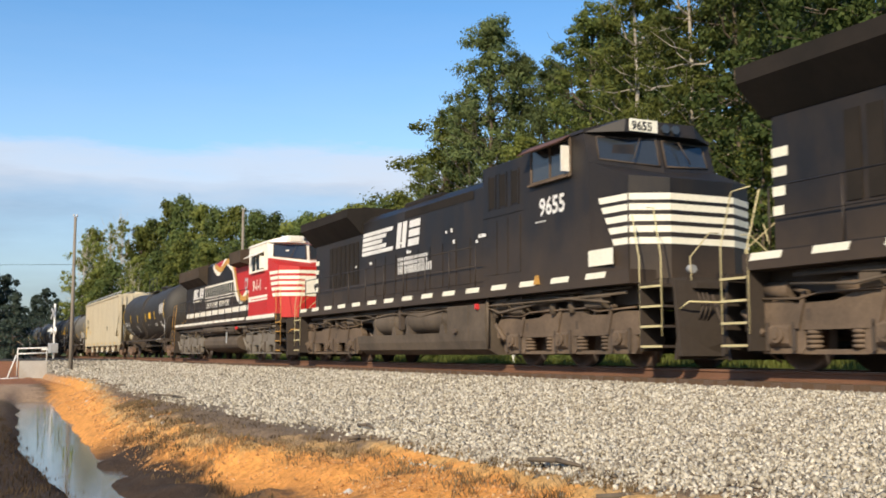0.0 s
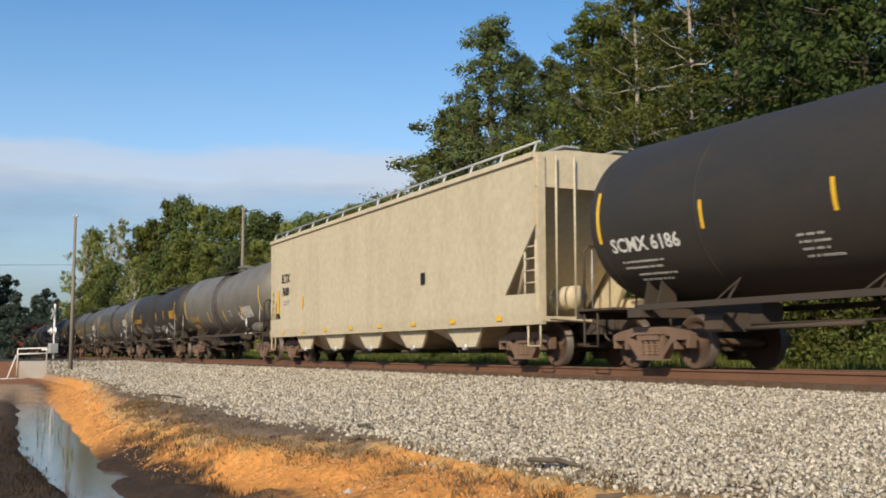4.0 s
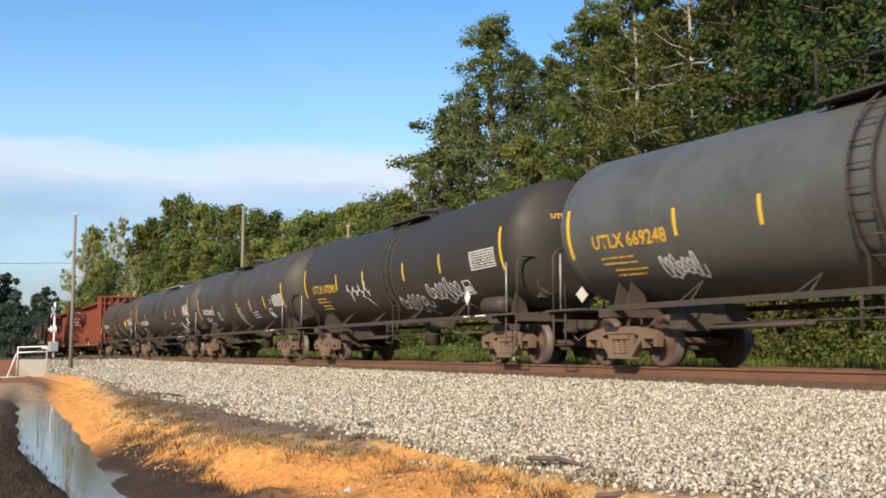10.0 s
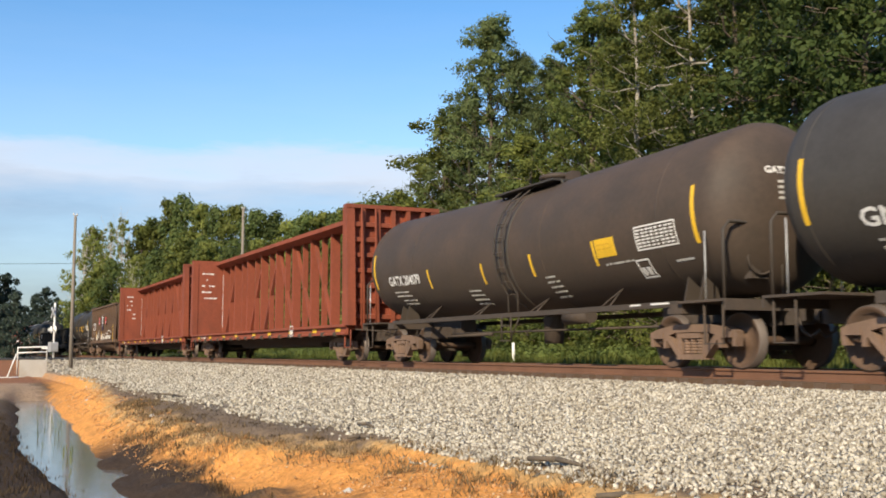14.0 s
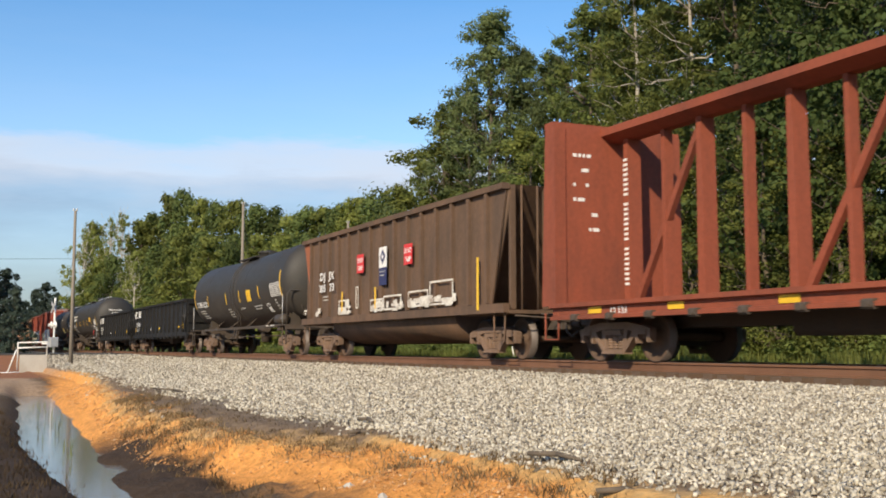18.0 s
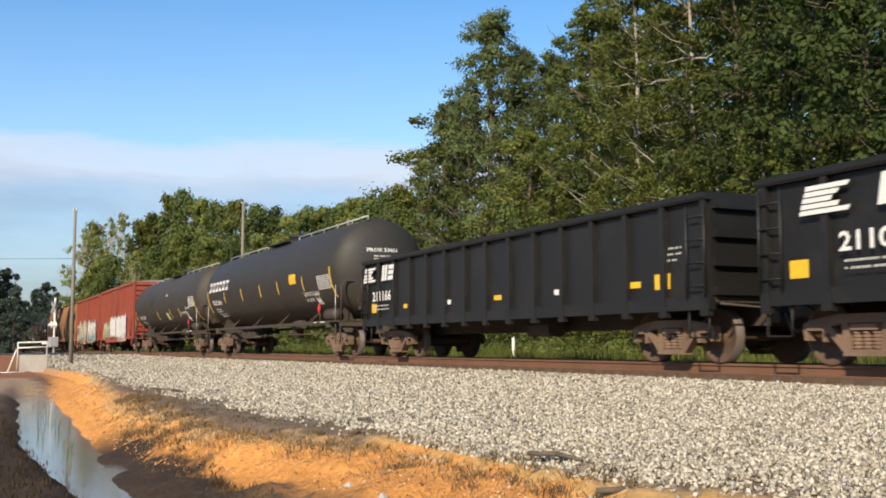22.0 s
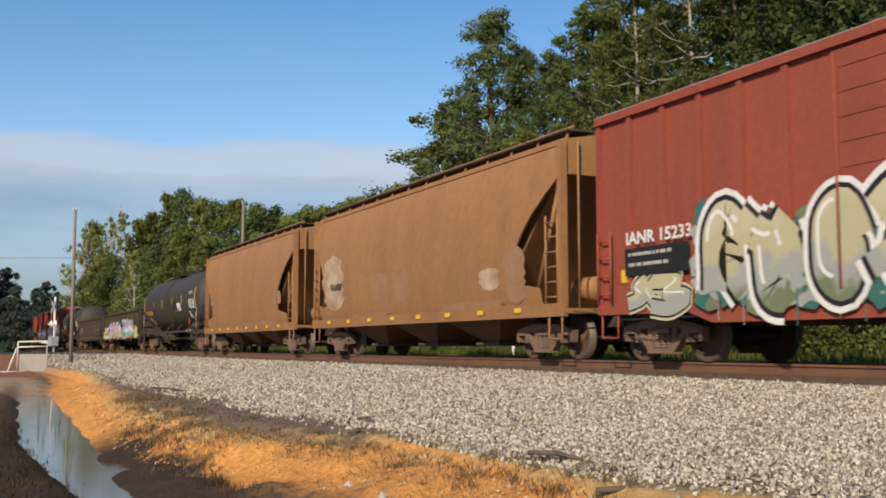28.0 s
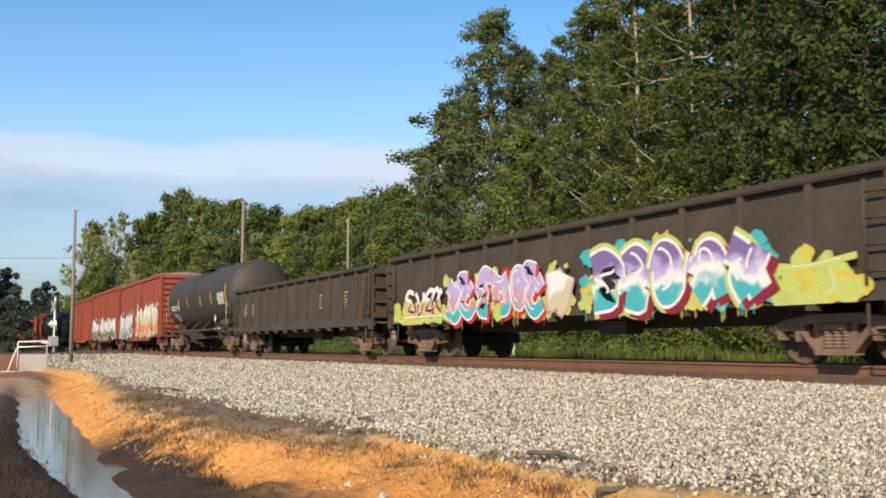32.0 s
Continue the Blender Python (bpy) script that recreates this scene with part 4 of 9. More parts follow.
BLACK = mat("black_tank_paint", (0.033, 0.031, 0.028), 0.58, dirt=(0.045, 0.038, 0.03), amount=0.5, streak=0.4, fine=12, bump=0.04)
BLACK2 = mat("dusty_black_paint", (0.040, 0.037, 0.033), 0.6, dirt=(0.06, 0.048, 0.036), amount=0.7, fine=12, bump=0.05)
WORN = mat("worn_charcoal_paint", (0.058, 0.053, 0.047), 0.58, dirt=(0.038, 0.034, 0.03), amount=0.6, fine=12, bump=0.05)
GREY = mat("faded_grey_tank_paint", (0.16, 0.15, 0.13), 0.5, dirt=(0.1, 0.09, 0.075), amount=0.5, fine=12, bump=0.04)
GREYB = mat("grey_black_tank_paint", (0.096, 0.096, 0.09), 0.45, spec=0.5, dirt=(0.06, 0.058, 0.053), amount=0.6, fine=12, bump=0.04)
BROWNT = mat("brown_stained_black_paint", (0.056, 0.042, 0.032), 0.65, dirt=(0.085, 0.058, 0.042), amount=0.7, fine=10, bump=0.05)
GON_BLACK = mat("gondola_black", (0.013, 0.0125, 0.012), 0.5, dirt=(0.04, 0.035, 0.03), amount=0.3, fine=15, bump=0.05)
GON_BROWN = mat("gondola_grimy_brown", (0.055, 0.043, 0.033), 0.8, dirt=(0.09, 0.065, 0.045), amount=0.6, fine=10, bump=0.15)
BOX_RED = mat("boxcar_red", (0.295, 0.068, 0.04), 0.68, dirt=(0.2, 0.05, 0.032), amount=0.5, streak=4, fine=10, bump=0.08)
CB_RED = mat("centerbeam_red", (0.25, 0.064, 0.032), 0.75, dirt=(0.12, 0.042, 0.028), amount=0.5, streak=3, fine=10, bump=0.1)
HOP_BROWN = mat("hopper_brown", (0.325, 0.166, 0.07), 0.68, dirt=(0.25, 0.122, 0.055), amount=0.5, streak=3, fine=6, bump=0.06)
HOP_TAN = mat("hopper_tan", (0.55, 0.48, 0.34), 0.6, dirt=(0.42, 0.35, 0.24), amount=0.4, streak=4, fine=6, bump=0.05)
COAL_BROWN = mat("hopper_rust", (0.15, 0.088, 0.054), 0.8, dirt=(0.07, 0.05, 0.037), amount=0.75, streak=3, fine=10, bump=0.2)
YEL = mat("yellow_reflector", (0.75, 0.46, 0.03), 0.45, amount=0.25, bump=0)
OLDYEL = mat("faded_yellow_letters", (0.62, 0.36, 0.03), 0.6, amount=0.3, bump=0)
PALE = mat("white_stencil", (0.72, 0.71, 0.68), 0.6, amount=0.35, bump=0)
FAINT = mat("faint_white_stencil", (0.5, 0.49, 0.46), 0.65, amount=0.5, bump=0)
SALLOW = mat("pale_yellow_label", (0.62, 0.60, 0.27), 0.5, amount=0.4, scale=5, bump=0)
REDSIGN = mat("red_placard", (0.6, 0.04, 0.04), 0.5, amount=0.2, bump=0)


# ---- running gear ----
def wheelset_mesh(r=0.457, half=0.68):
    g = Geo()
    for s in (-1, 1):
        y = s * half
        prof = [(y + s * 0.135, 0.06), (y + s * 0.135, 0.11), (y + s * 0.07, 0.14), (y + s * 0.055, r * 0.78), (y + s * 0.14, r * 0.86), (y + s * 0.14, r * 0.97)]
        g.lathe_y(prof, 0, 0, 22, 0)
        g.lathe_y([(y + s * 0.14, r * 0.97), (y + s * 0.135, r), (y + s * 0.02, r + 0.004), (y, r + 0.028), (y - s * 0.01, r + 0.02)], 0, 0, 22, 1)
        g.lathe_y([(y - s * 0.01, r + 0.02), (y - s * 0.005, r * 0.8), (y + s * 0.02, 0.1)], 0, 0, 22, 0)
        g.lathe_y([(y + s * 0.13, 0.065), (y + s * 0.36, 0.06), (y + s * 0.36, 0.0)], 0, 0, 10, 0)
        for k in range(3):   # cap bolts of the bearing
            a = k * 2.094
            g.rod((0.04 * math.cos(a), y + s * 0.36, 0.04 * math.sin(a)), (0.04 * math.cos(a), y + s * 0.375, 0.04 * math.sin(a)), 0.014, 5)
    g.lathe_y([(-half, 0.075), (half, 0.075)], 0, 0, 10, 0)
    return g.mesh("wheelset", [WHEEL, TREAD])


WHEEL_MESH = wheelset_mesh()
BIG_WHEEL = wheelset_mesh(0.52)


def side_frame(g, y0, y1):
    """A cast side frame with its two windows, pedestals and spring pocket, drawn out along y."""
    top = [(-1.12, 0.62), (-0.98, 0.66), (-0.45, 0.72), (0.45, 0.72), (0.98, 0.66), (1.12, 0.62)]
    g.slab([(-1.12, 0.50), (-1.12, 0.60), (-0.95, 0.655), (-0.45, 0.73), (0.45, 0.73), (0.95, 0.655), (1.12, 0.60), (1.12, 0.50), (0.7, 0.53), (0.4, 0.6), (-0.4, 0.6), (-0.7, 0.53)], y0, y1)
    for s in (-1, 1):
        g.slab([(s * 0.72, 0.53), (s * 0.60, 0.56), (s * 0.28, 0.24), (s * 0.34, 0.16)][::s], y0, y1)
        g.slab([(s * 0.42, 0.61), (s * 0.30, 0.61), (s * 0.25, 0.24), (s * 0.37, 0.24)][::s], y0 + 0.02, y1 - 0.02)
        g.slab([(s * 1.12, 0.50), (s * 1.02, 0.50), (s * 1.02, 0.36), (s * 1.10, 0.36)][::s], y0, y1)
        g.slab([(s * 0.76, 0.53), (s * 0.66, 0.53), (s * 0.69, 0.34), (s * 0.75, 0.34)][::s], y0, y1)
        g.slab([(s * 1.03, 0.60), (s * 0.75, 0.60), (s * 0.75, 0.50), (s * 1.03, 0.50)][::s], y0 - 0.02, y1 + 0.02)
    g.slab([(-0.36, 0.145), (0.36, 0.145), (0.33, 0.235), (-0.33, 0.235)], y0 - 0.03, y1 + 0.03)
    for x in (-0.17, 0.0, 0.17):   # spring nest, as stacked coils
        for k in range(5):
            g.lathe_z([(0.24 + k * 0.05, 0.055), (0.255 + k * 0.05, 0.072), (0.275 + k * 0.05, 0.072), (0.288 + k * 0.05, 0.055)], x, (y0 + y1) / 2, 8)
    g.box(-0.24, 0.24, y0 - 0.01, y1 + 0.01, 0.50, 0.585)
    return g


def truck_meshes():
    return (side_frame(Geo(), -1.10, -0.95).mesh("side_frame", TRUCK), side_frame(Geo(), 0.95, 1.10).mesh("side_frame", TRUCK),
            Geo().prism([(-0.98, 0.50), (0.98, 0.50), (0.98, 0.60), (0.5, 0.76), (-0.5, 0.76), (-0.98, 0.60)], -0.19, 0.19).rod((0, 0, .7), (0, 0, .86), .2, 12).mesh("truck", TRUCK_DARK),
            Geo().box(-0.62, -0.56, -0.75, 0.75, 0.30, 0.38).box(0.56, 0.62, -0.75, 0.75, 0.30, 0.38).rod((-0.6, -0.3, 0.33), (0.6, -0.3, 0.33), 0.03).mesh("brake_beam", TRUCK_DARK))


TRUCK_PARTS = truck_meshes()
AXLES = {}


def add_truck(car, x):
    """A two-axle freight truck: bolster, two side frames, brake beams, two wheelsets."""
    t = part("truck", TRUCK_PARTS[2], None, car, "rust-brown cast two-axle truck", pose(x, 0, 0))
    part("side_frame", TRUCK_PARTS[0], None, t)
    part("side_frame", TRUCK_PARTS[1], None, t)
    part("brake_beam", TRUCK_PARTS[3], None, t)
    for a in (-0.889, 0.889):
        w = part("wheelset", WHEEL_MESH, None, t, at=pose(a, 0, 0.457))
        AXLES.setdefault((a, 0.457), []).append(w)


COUPLER = Geo().box(-0.42, 0.1, -0.09, 0.09, 0.76, 0.94).box(0.1, 0.34, -0.15, 0.15, 0.72, 1.0, 0, 0.04).box(0.3, 0.40, -0.16, 0.02, 0.74, 0.98, 0, 0.04).pipe([(0.1, -0.3, 0.8), (0.2, -0.32, 0.6), (0.36, -0.3, 0.5), (0.45, -0.2, 0.62)], 0.025).mesh("coupler", TRUCK_DARK)


def add_couplers(car, half, mid=0.0):
    part("coupler", COUPLER, None, car, at=pose(mid + half - 0.36, 0, 0))
    part("coupler", COUPLER, None, car, at=pose(mid - half + 0.36, 0, 0, 0, 0, 180))


# ---- lettering ----
def text_mesh(s, size, bend=None, mats=None, slant=0.0, squeeze=1.0):
    """Flat letters in the x-z plane facing -y, lower left corner at the origin; bend = (radius, z of the centre, z of the line) wraps them round a tank."""
    cu = bpy.data.curves.new("letters", "FONT")
    cu.body, cu.size, cu.offset, cu.resolution_u = s, size, size * 0.026, 2
    ob = bpy.data.objects.new("letters", cu)
    scene.collection.objects.link(ob)
    me = bpy.data.meshes.new_from_object(ob.evaluated_get(bpy.context.evaluated_depsgraph_get()))
    bpy.data.objects.remove(ob)
    for v in me.vertices:
        x, y = v.co.x * squeeze + slant * v.co.y, v.co.y
        v.co = curved(x, y, bend) if bend else (x, 0, y)
    me.materials.clear()
    me.materials.append(mats or PALE)
    return me


def curved(x, y, bend):
    r, zc, z0 = bend
    a = math.asin(max(-1, min(1, (z0 - zc) / r))) + y / r
    return (x, -(r + 0.006) * math.cos(a), zc + (r + 0.006) * math.sin(a))


def letters(car, s, x, z, size, m, bend=None, y=-1.5, slant=0, squeeze=1.0, name="lettering"):
    me = text_mesh(s, size, (bend[0], bend[1], z) if bend else None, m, slant, squeeze)
    return part(name, me, None, car, at=pose(x, 0, 0) if bend else pose(x, y, z))


def plate(g, x0, x1, z0, z1, bend=None, y=-1.5, mi=0, lean=0.0):
    """A thin painted patch or plate on a flat or round side."""
    if not bend:
        return g.slab([(x0, z0), (x1, z0), (x1 + lean, z1), (x0 + lean, z1)], y - 0.006, y, mi)
    n = max(2, int((z1 - z0) / 0.09))
    v, f = [], []
    for i in range(n + 1):
        z = z0 + (z1 - z0) * i / n
        for x in (x0 + lean * i / n, x1 + lean * i / n):
            for off in (0.0, 0.007):
                r = bend[0] + off
                a = math.asin(max(-1, min(1, (z - bend[1]) / bend[0])))
                v.append((x, -r * math.cos(a), bend[1] + r * math.sin(a)))
    for i in range(n):
        k = 4 * i
        f += [(k + 1, k + 3, k + 7, k + 5), (k, k + 1, k + 5, k + 4), (k + 2, k + 6, k + 7, k + 3)]
    f += [(0, 2, 3, 1), (4 * n, 4 * n + 1, 4 * n + 3, 4 * n + 2)]
    return g.add(v, f, mi)


PRINT = random.Random(77)


def small_print(car, x, z, w, lines, m, bend=None, y=-1.5, h=0.05, name="stencil"):
    """Unreadable small writing as rows of short bars."""
    m = FAINT if m is PALE else m
    g = Geo()
    for k in range(lines):
        xx, end = x, x + w * PRINT.uniform(0.7, 1.0)
        while xx < end:
            d = PRINT.uniform(0.03, 0.075)
            plate(g, xx, min(end, xx + d), z - k * h * 2, z - k * h * 2 + h * 0.65, bend, y)
            xx += d + PRINT.choice((0.022, 0.022, 0.022, 0.06))
    return tagged(part(name, g, m, car), kind="stuff")


def stencil_box(car, x, z, w, h, m, bend=None, y=-1.5, rows=4, cols=5):
    """A framed table of tiny writing."""
    g = Geo()
    t = 0.025
    plate(g, x, x + w, z, z + t, bend, y), plate(g, x, x + w, z + h - t, z + h, bend, y)
    plate(g, x, x + t, z + t, z + h - t, bend, y), plate(g, x + w - t, x + w, z + t, z + h - t, bend, y)
    for r in range(rows):
        for c in range(cols):
            x0, z0 = x + 0.05 + c * (w - 0.08) / cols, z + 0.05 + r * (h - 0.08) / rows
            plate(g, x0, x0 + (w - 0.08) / cols * random.uniform(0.5, 0.8), z0, z0 + (h - 0.08) / rows * 0.55, bend, y)
    return tagged(part("stencil_table", g, m, car), kind="stuff")


# ---- tank car ----
def fit_letters(car, s, x0, x1, z, size, m, bend=None, y=-1.5, name="lettering"):
    """Letters stretched or squeezed to run from x0 to x1."""
    probe = text_mesh(s, size)
    w = max(v.co.x for v in probe.vertices)
    bpy.data.meshes.remove(probe)
    return letters(car, s, x0, z, size, m, bend, y, 0, (x1 - x0) / w, name)


def head_letters(car, s, xt, depth, R, zc, y0, z0, size, m, width):
    """Letters wrapped on the domed end that faces forward."""
    me = text_mesh(s, size, None, m)
    w = max(v.co.x for v in me.vertices)
    for v in me.vertices:
        y, z = y0 + v.co.x * width / w, z0 + v.co.z
        r = min(0.98, math.hypot(y, z - zc) / R)
        v.co = (xt + depth * math.sqrt(1 - r * r) + 0.012, y, z)
    part("lettering", me, None, car)


def head_print(car, xt, depth, R, zc, y0, z0, w, lines, m):
    g = Geo()
    for k in range(lines):
        yy, end, z = y0, y0 + w * random.uniform(0.7, 1.0), z0 - k * 0.09
        while yy < end:
            d = random.uniform(0.08, 0.22)
            c = []
            for y, zz in ((yy, z), (yy + d, z), (yy + d, z + 0.042), (yy, z + 0.042)):
                r = min(0.98, math.hypot(y, zz - zc) / R)
                c.append((xt + depth * math.sqrt(1 - r * r), y, zz))
            g.add(c + [(x + 0.012, y, zz) for x, y, zz in c], [(4, 5, 6, 7), (0, 1, 5, 4), (1, 2, 6, 5), (2, 3, 7, 6), (3, 0, 4, 7)])
            yy += d + 0.045
    part("stencil", g, m, car)


def diamond(x, y, z, r, across=False):
    """A diamond plate facing the track side, or across the car's end."""
    pts = [(0, -r * 1.2), (r, 0), (0, r * 1.2), (-r, 0)]
    q = [(x + 0.015 * k, y + a, z + b) if across else (x + a, y - 0.015 * k, z + b) for k in (1, 0) for a, b in pts]
    return Geo().add(q, [(0, 1, 2, 3), (7, 6, 5, 4), (0, 4, 5, 1), (1, 5, 6, 2), (2, 6, 7, 3), (3, 7, 4, 0)])


def slope(ob, sag, reach):
    """Both halves of a funnel-flow tank slope down to the middle: lowers a part of it to suit."""
    dx = ob.matrix_basis.translation.x
    if ob.data.users > 1:
        ob.matrix_basis = pose(0, 0, -sag * max(0.0, 1 - abs(dx) / reach)) @ ob.matrix_basis
    else:
        for v in ob.data.vertices:
            v.co.z -= sag * max(0.0, 1 - abs(v.co.x + dx) / reach)


SLOPED = {"shell", "seam", "strap", "ladder_rail", "rung", "manway", "valve_box", "walkway", "handrail", "reflector", "lettering", "stencil", "stencil_table", "patch", "notice", "bottom_outlet", "brake_cylinder"}


def tank_car(label, L, R, zc, paint, style, group="cars of the train"):
    """Tank car: shell with domed heads, straps, walkway, ladder, running boards, end gear, trucks and markings.
    style: st (distance of the end strips from the middle), inner strips, lettering, patches and so on."""
    car = thing("tank_car", label, "tank car", group)
    st = style.get("st", L / 2 - 1.4)
    xt, head = st + 0.15, 0.74     # where the heads begin, and their depth
    half = st + 1.35
    hs = xt + head
    prof = [(-hs, 0.02)] + [(-hs + head * (1 - math.cos(a)), R * math.sin(a)) for a in (0.12, 0.25, 0.4, 0.55, 0.75, 0.95, 1.15, 1.35)] + [(-xt, R)]
    belly = [(x, R) for x in (-hs / 2, -0.15, 0, 0.15, hs / 2)]
    prof = prof + belly + [(-x, r) for x, r in reversed(prof)]
    part("shell", Geo().lathe_x(prof, 0, zc, 64), paint, car)
    bend = (R, zc)
    dark = style.get("band", BLACK2)
    # jacket seams
    for x in style.get("seams", (-st * 0.62, st * 0.3, st * 0.86, -st)):
        part("seam", Geo().lathe_x([(x - 0.035, R), (x - 0.03, R + 0.004), (x + 0.03, R + 0.004), (x + 0.035, R)], 0, zc, 64), paint, car)
    lx = style.get("ladder", 0.4)
    if lx is not None:
        for s in (-0.21, 0.21):
            part("strap", Geo().lathe_x([(lx + s - 0.05, R), (lx + s - 0.045, R + 0.012), (lx + s + 0.045, R + 0.012), (lx + s + 0.05, R)], 0, zc, 64), dark, car)
        for s in (-0.21, 0.21):
            rail = [(lx + s, -R * 0.8, 0.98)] + [(lx + s, -(R + 0.1) * math.cos(a), zc + (R + 0.1) * math.sin(a)) for a in (-0.7, -0.45, -0.2, 0.05, 0.3, 0.55, 0.8, 1.05)] + [(lx + s, -R * 0.30, zc + R + 0.08)]
            part("ladder_rail", Geo().pipe(rail, 0.02, 5), dark, car)
            part("ladder_leg", Geo().rod((lx + s, -1.36, 1.1), (lx + s, -1.36, 0.5), 0.02, 5), dark, car)
        for z in (0.52, 0.84):
            part("ladder_step", Geo().box(lx - 0.21, lx + 0.21, -1.40, -1.33, z - 0.012, z + 0.012), dark, car)
        part("ladder_brace", Geo().rod((lx + 0.21, -1.36, 0.55), (lx + 0.62, -1.34, 1.1), 0.02, 5), dark, car)
        rung = Geo().rod((-0.21, 0, 0), (0.21, 0, 0), 0.013, 5).mesh("rung", dark)
        for k in range(8):
            a = -0.7 + k * 0.21
            part("rung", rung, None, car, at=pose(lx, -(R + 0.1) * math.cos(a), zc + (R + 0.1) * math.sin(a)))
    # walkway and dome on top
    if style.get("top", 1):
        top = zc + R
        dx = style.get("dome", lx or 0.4)
        part("manway", Geo().lathe_z([(top - 0.1, 0.38), (top + 0.16, 0.38), (top + 0.18, 0.44), (top + 0.24, 0.42), (top + 0.3, 0.2), (top + 0.31, 0.0)], dx, 0, 20), paint, car)
        part("valve_box", Geo().box(dx + .5, dx + .75, -.12, .12, top - .05, top + .24, 0, .03), paint, car)
        wl = style.get("walk", 1.3)
        for s in (-1, 1):
            wk = Geo().box(dx - wl, dx + wl, s * 0.72 - 0.22, s * 0.72 + 0.22, top - 0.12, top - 0.08)
            wk.rod((dx - wl, s * 0.72, top - 0.1), (dx - wl, s * 0.6, top - 0.35), 0.03, 5).rod((dx + wl, s * 0.72, top - 0.1), (dx + wl, s * 0.6, top - 0.35), 0.03, 5)
            part("walkway", wk, style.get("walkmat", dark), car)
        if style.get("rail", 1):
            for s in (-0.92, 0.92):
                rl = Geo()
                for x in (-wl, 0, wl):
                    rl.rod((dx + x, s, top - 0.1), (dx + x, s, top + 0.72), 0.016, 5)
                rl.rod((dx - wl, s, top + 0.72), (dx + wl, s, top + 0.72), 0.016, 5).rod((dx - wl, s, top + 0.36), (dx + wl, s, top + 0.36), 0.014, 5)
                part("handrail", rl, dark, car)
        if style.get("toprail"):   # the long grab rail of pressure cars
            for x0, x1 in ((-hs + 0.5, -wl + dx), (dx + wl, hs - 0.5)):
                tr = Geo().rod((x0, -0.42, top + 0.05), (x1, -0.42, top + 0.05), 0.03, 5)
                for k in range(6):
                    x = x0 + (x1 - x0) * k / 5
                    tr.rod((x, -0.42, top + 0.05), (x, -0.42, top - 0.08), 0.02, 5)
                part("grab_rail", tr, GALV, car)
    # stub sills, bolsters, running boards, end platforms
    tl, tr_ = style.get("trucks", (-(st - 1.0), st - 0.4))
    for s, bx in ((-1, tl), (1, tr_)):
        x0, x1 = s * (half - 0.45), bx - s * 1.9
        part("stub_sill", Geo().box(min(x0, x1), max(x0, x1), -0.22, 0.22, 0.70, 1.10), TRUCK_DARK, car)
        part("bolster", Geo().box(bx - 0.2, bx + 0.2, -1.42, 1.42, 0.9, 1.06), TRUCK_DARK, car)
        for y in (-1, 1):   # gussets that hold the shell
            for dx_ in (-0.2, 0.2):
                part("gusset", Geo().prism([(y * 1.08, 1.06), (y * 0.6, 1.06), (y * 0.72, zc - math.sqrt(R * R - 0.72 ** 2) + 0.02), (y * 0.95, zc - math.sqrt(R * R - 0.95 ** 2) + 0.02)][::-y], bx + dx_ - 0.015, bx + dx_ + 0.015), dark, car)
        e0, e1 = s * (half - 0.55), s * (half - 1.75)
        part("end_platform", Geo().box(min(e0, e1), max(e0, e1), -1.5, 1.5, 1.06, 1.10).box(min(e0, e0 - s * 0.04), max(e0, e0 - s * 0.04), -1.5, 1.5, 0.92, 1.08), TRUCK_DARK, car)
        for y in (-1.42, 1.42):
            part("sill_step", Geo().pipe([(s * (half - 0.7), y, 1.08), (s * (half - 0.7), y, 0.4), (s * (half - 1.15), y, 0.4), (s * (half - 1.15), y, 1.08)], 0.022, 5), TRUCK_DARK, car)
            part("end_post", Geo().rod((s * (half - 1.05), y * 1.03, 1.08), (s * (half - 1.05), y * 1.03, 2.2), 0.013, 5), GALV, car)
        part("end_rail", Geo().pipe([(s * (half - 0.68), -1.4, 1.08), (s * (half - 0.68), -1.4, 2.2), (s * (half - 0.68), -1.28, 2.33), (s * (half - 0.68), 1.28, 2.33), (s * (half - 0.68), 1.4, 2.2), (s * (half - 0.68), 1.4, 1.08)], 0.028, 6)
             .rod((s * (half - 0.68), -0.2, 1.08), (s * (half - 0.68), -0.2, 2.33), 0.02, 5), dark, car)
    if style.get("tanklet", 1):
        part("air_reservoir", Geo().lathe_x([(st - 1.15, 0.0), (st - 1.13, 0.15), (st - 1.05, 0.2), (st - 0.3, 0.2), (st - 0.22, 0.15), (st - 0.2, 0)], -1.2, 1.31, 16), paint, car)
    bw = half - 0.78
    part("brake_wheel", Geo().lathe_x([(bw - 0.02, 0.25), (bw + 0.02, 0.25), (bw + 0.02, 0.285), (bw - 0.02, 0.285), (bw - 0.02, 0.25)], -0.55, 1.78, 18).rod((bw, -0.55, 1.5), (bw, -0.55, 2.06), 0.015, 5).rod((bw, -0.83, 1.78), (bw, -0.27, 1.78), 0.015, 5).box(bw - 0.2, bw - 0.03, -0.72, -0.38, 1.45, 1.95), TRUCK_DARK, car)
    for y in (-1.32, 1.32):
        part("running_board", Geo().prism([(y - 0.05, 1.02), (y + 0.05, 1.02), (y + 0.05, 1.12), (y - 0.05, 1.12)], tl, tr_), dark, car)
    for k in range(4):
        x = tl + 2.2 + k * (tr_ - tl - 4.4) / 3
        zb = zc - math.sqrt(R * R - 0.9 ** 2) - style.get("sag", 0.0) * (1 - abs(x) / hs)
        part("bracket", Geo().pipe([(x - 0.16, -1.31, 1.1), (x, -0.9, zb), (x + 0.12, -1.31, 1.1)], 0.018, 5), TRUCK_DARK, car)
    tank_low = zc - R
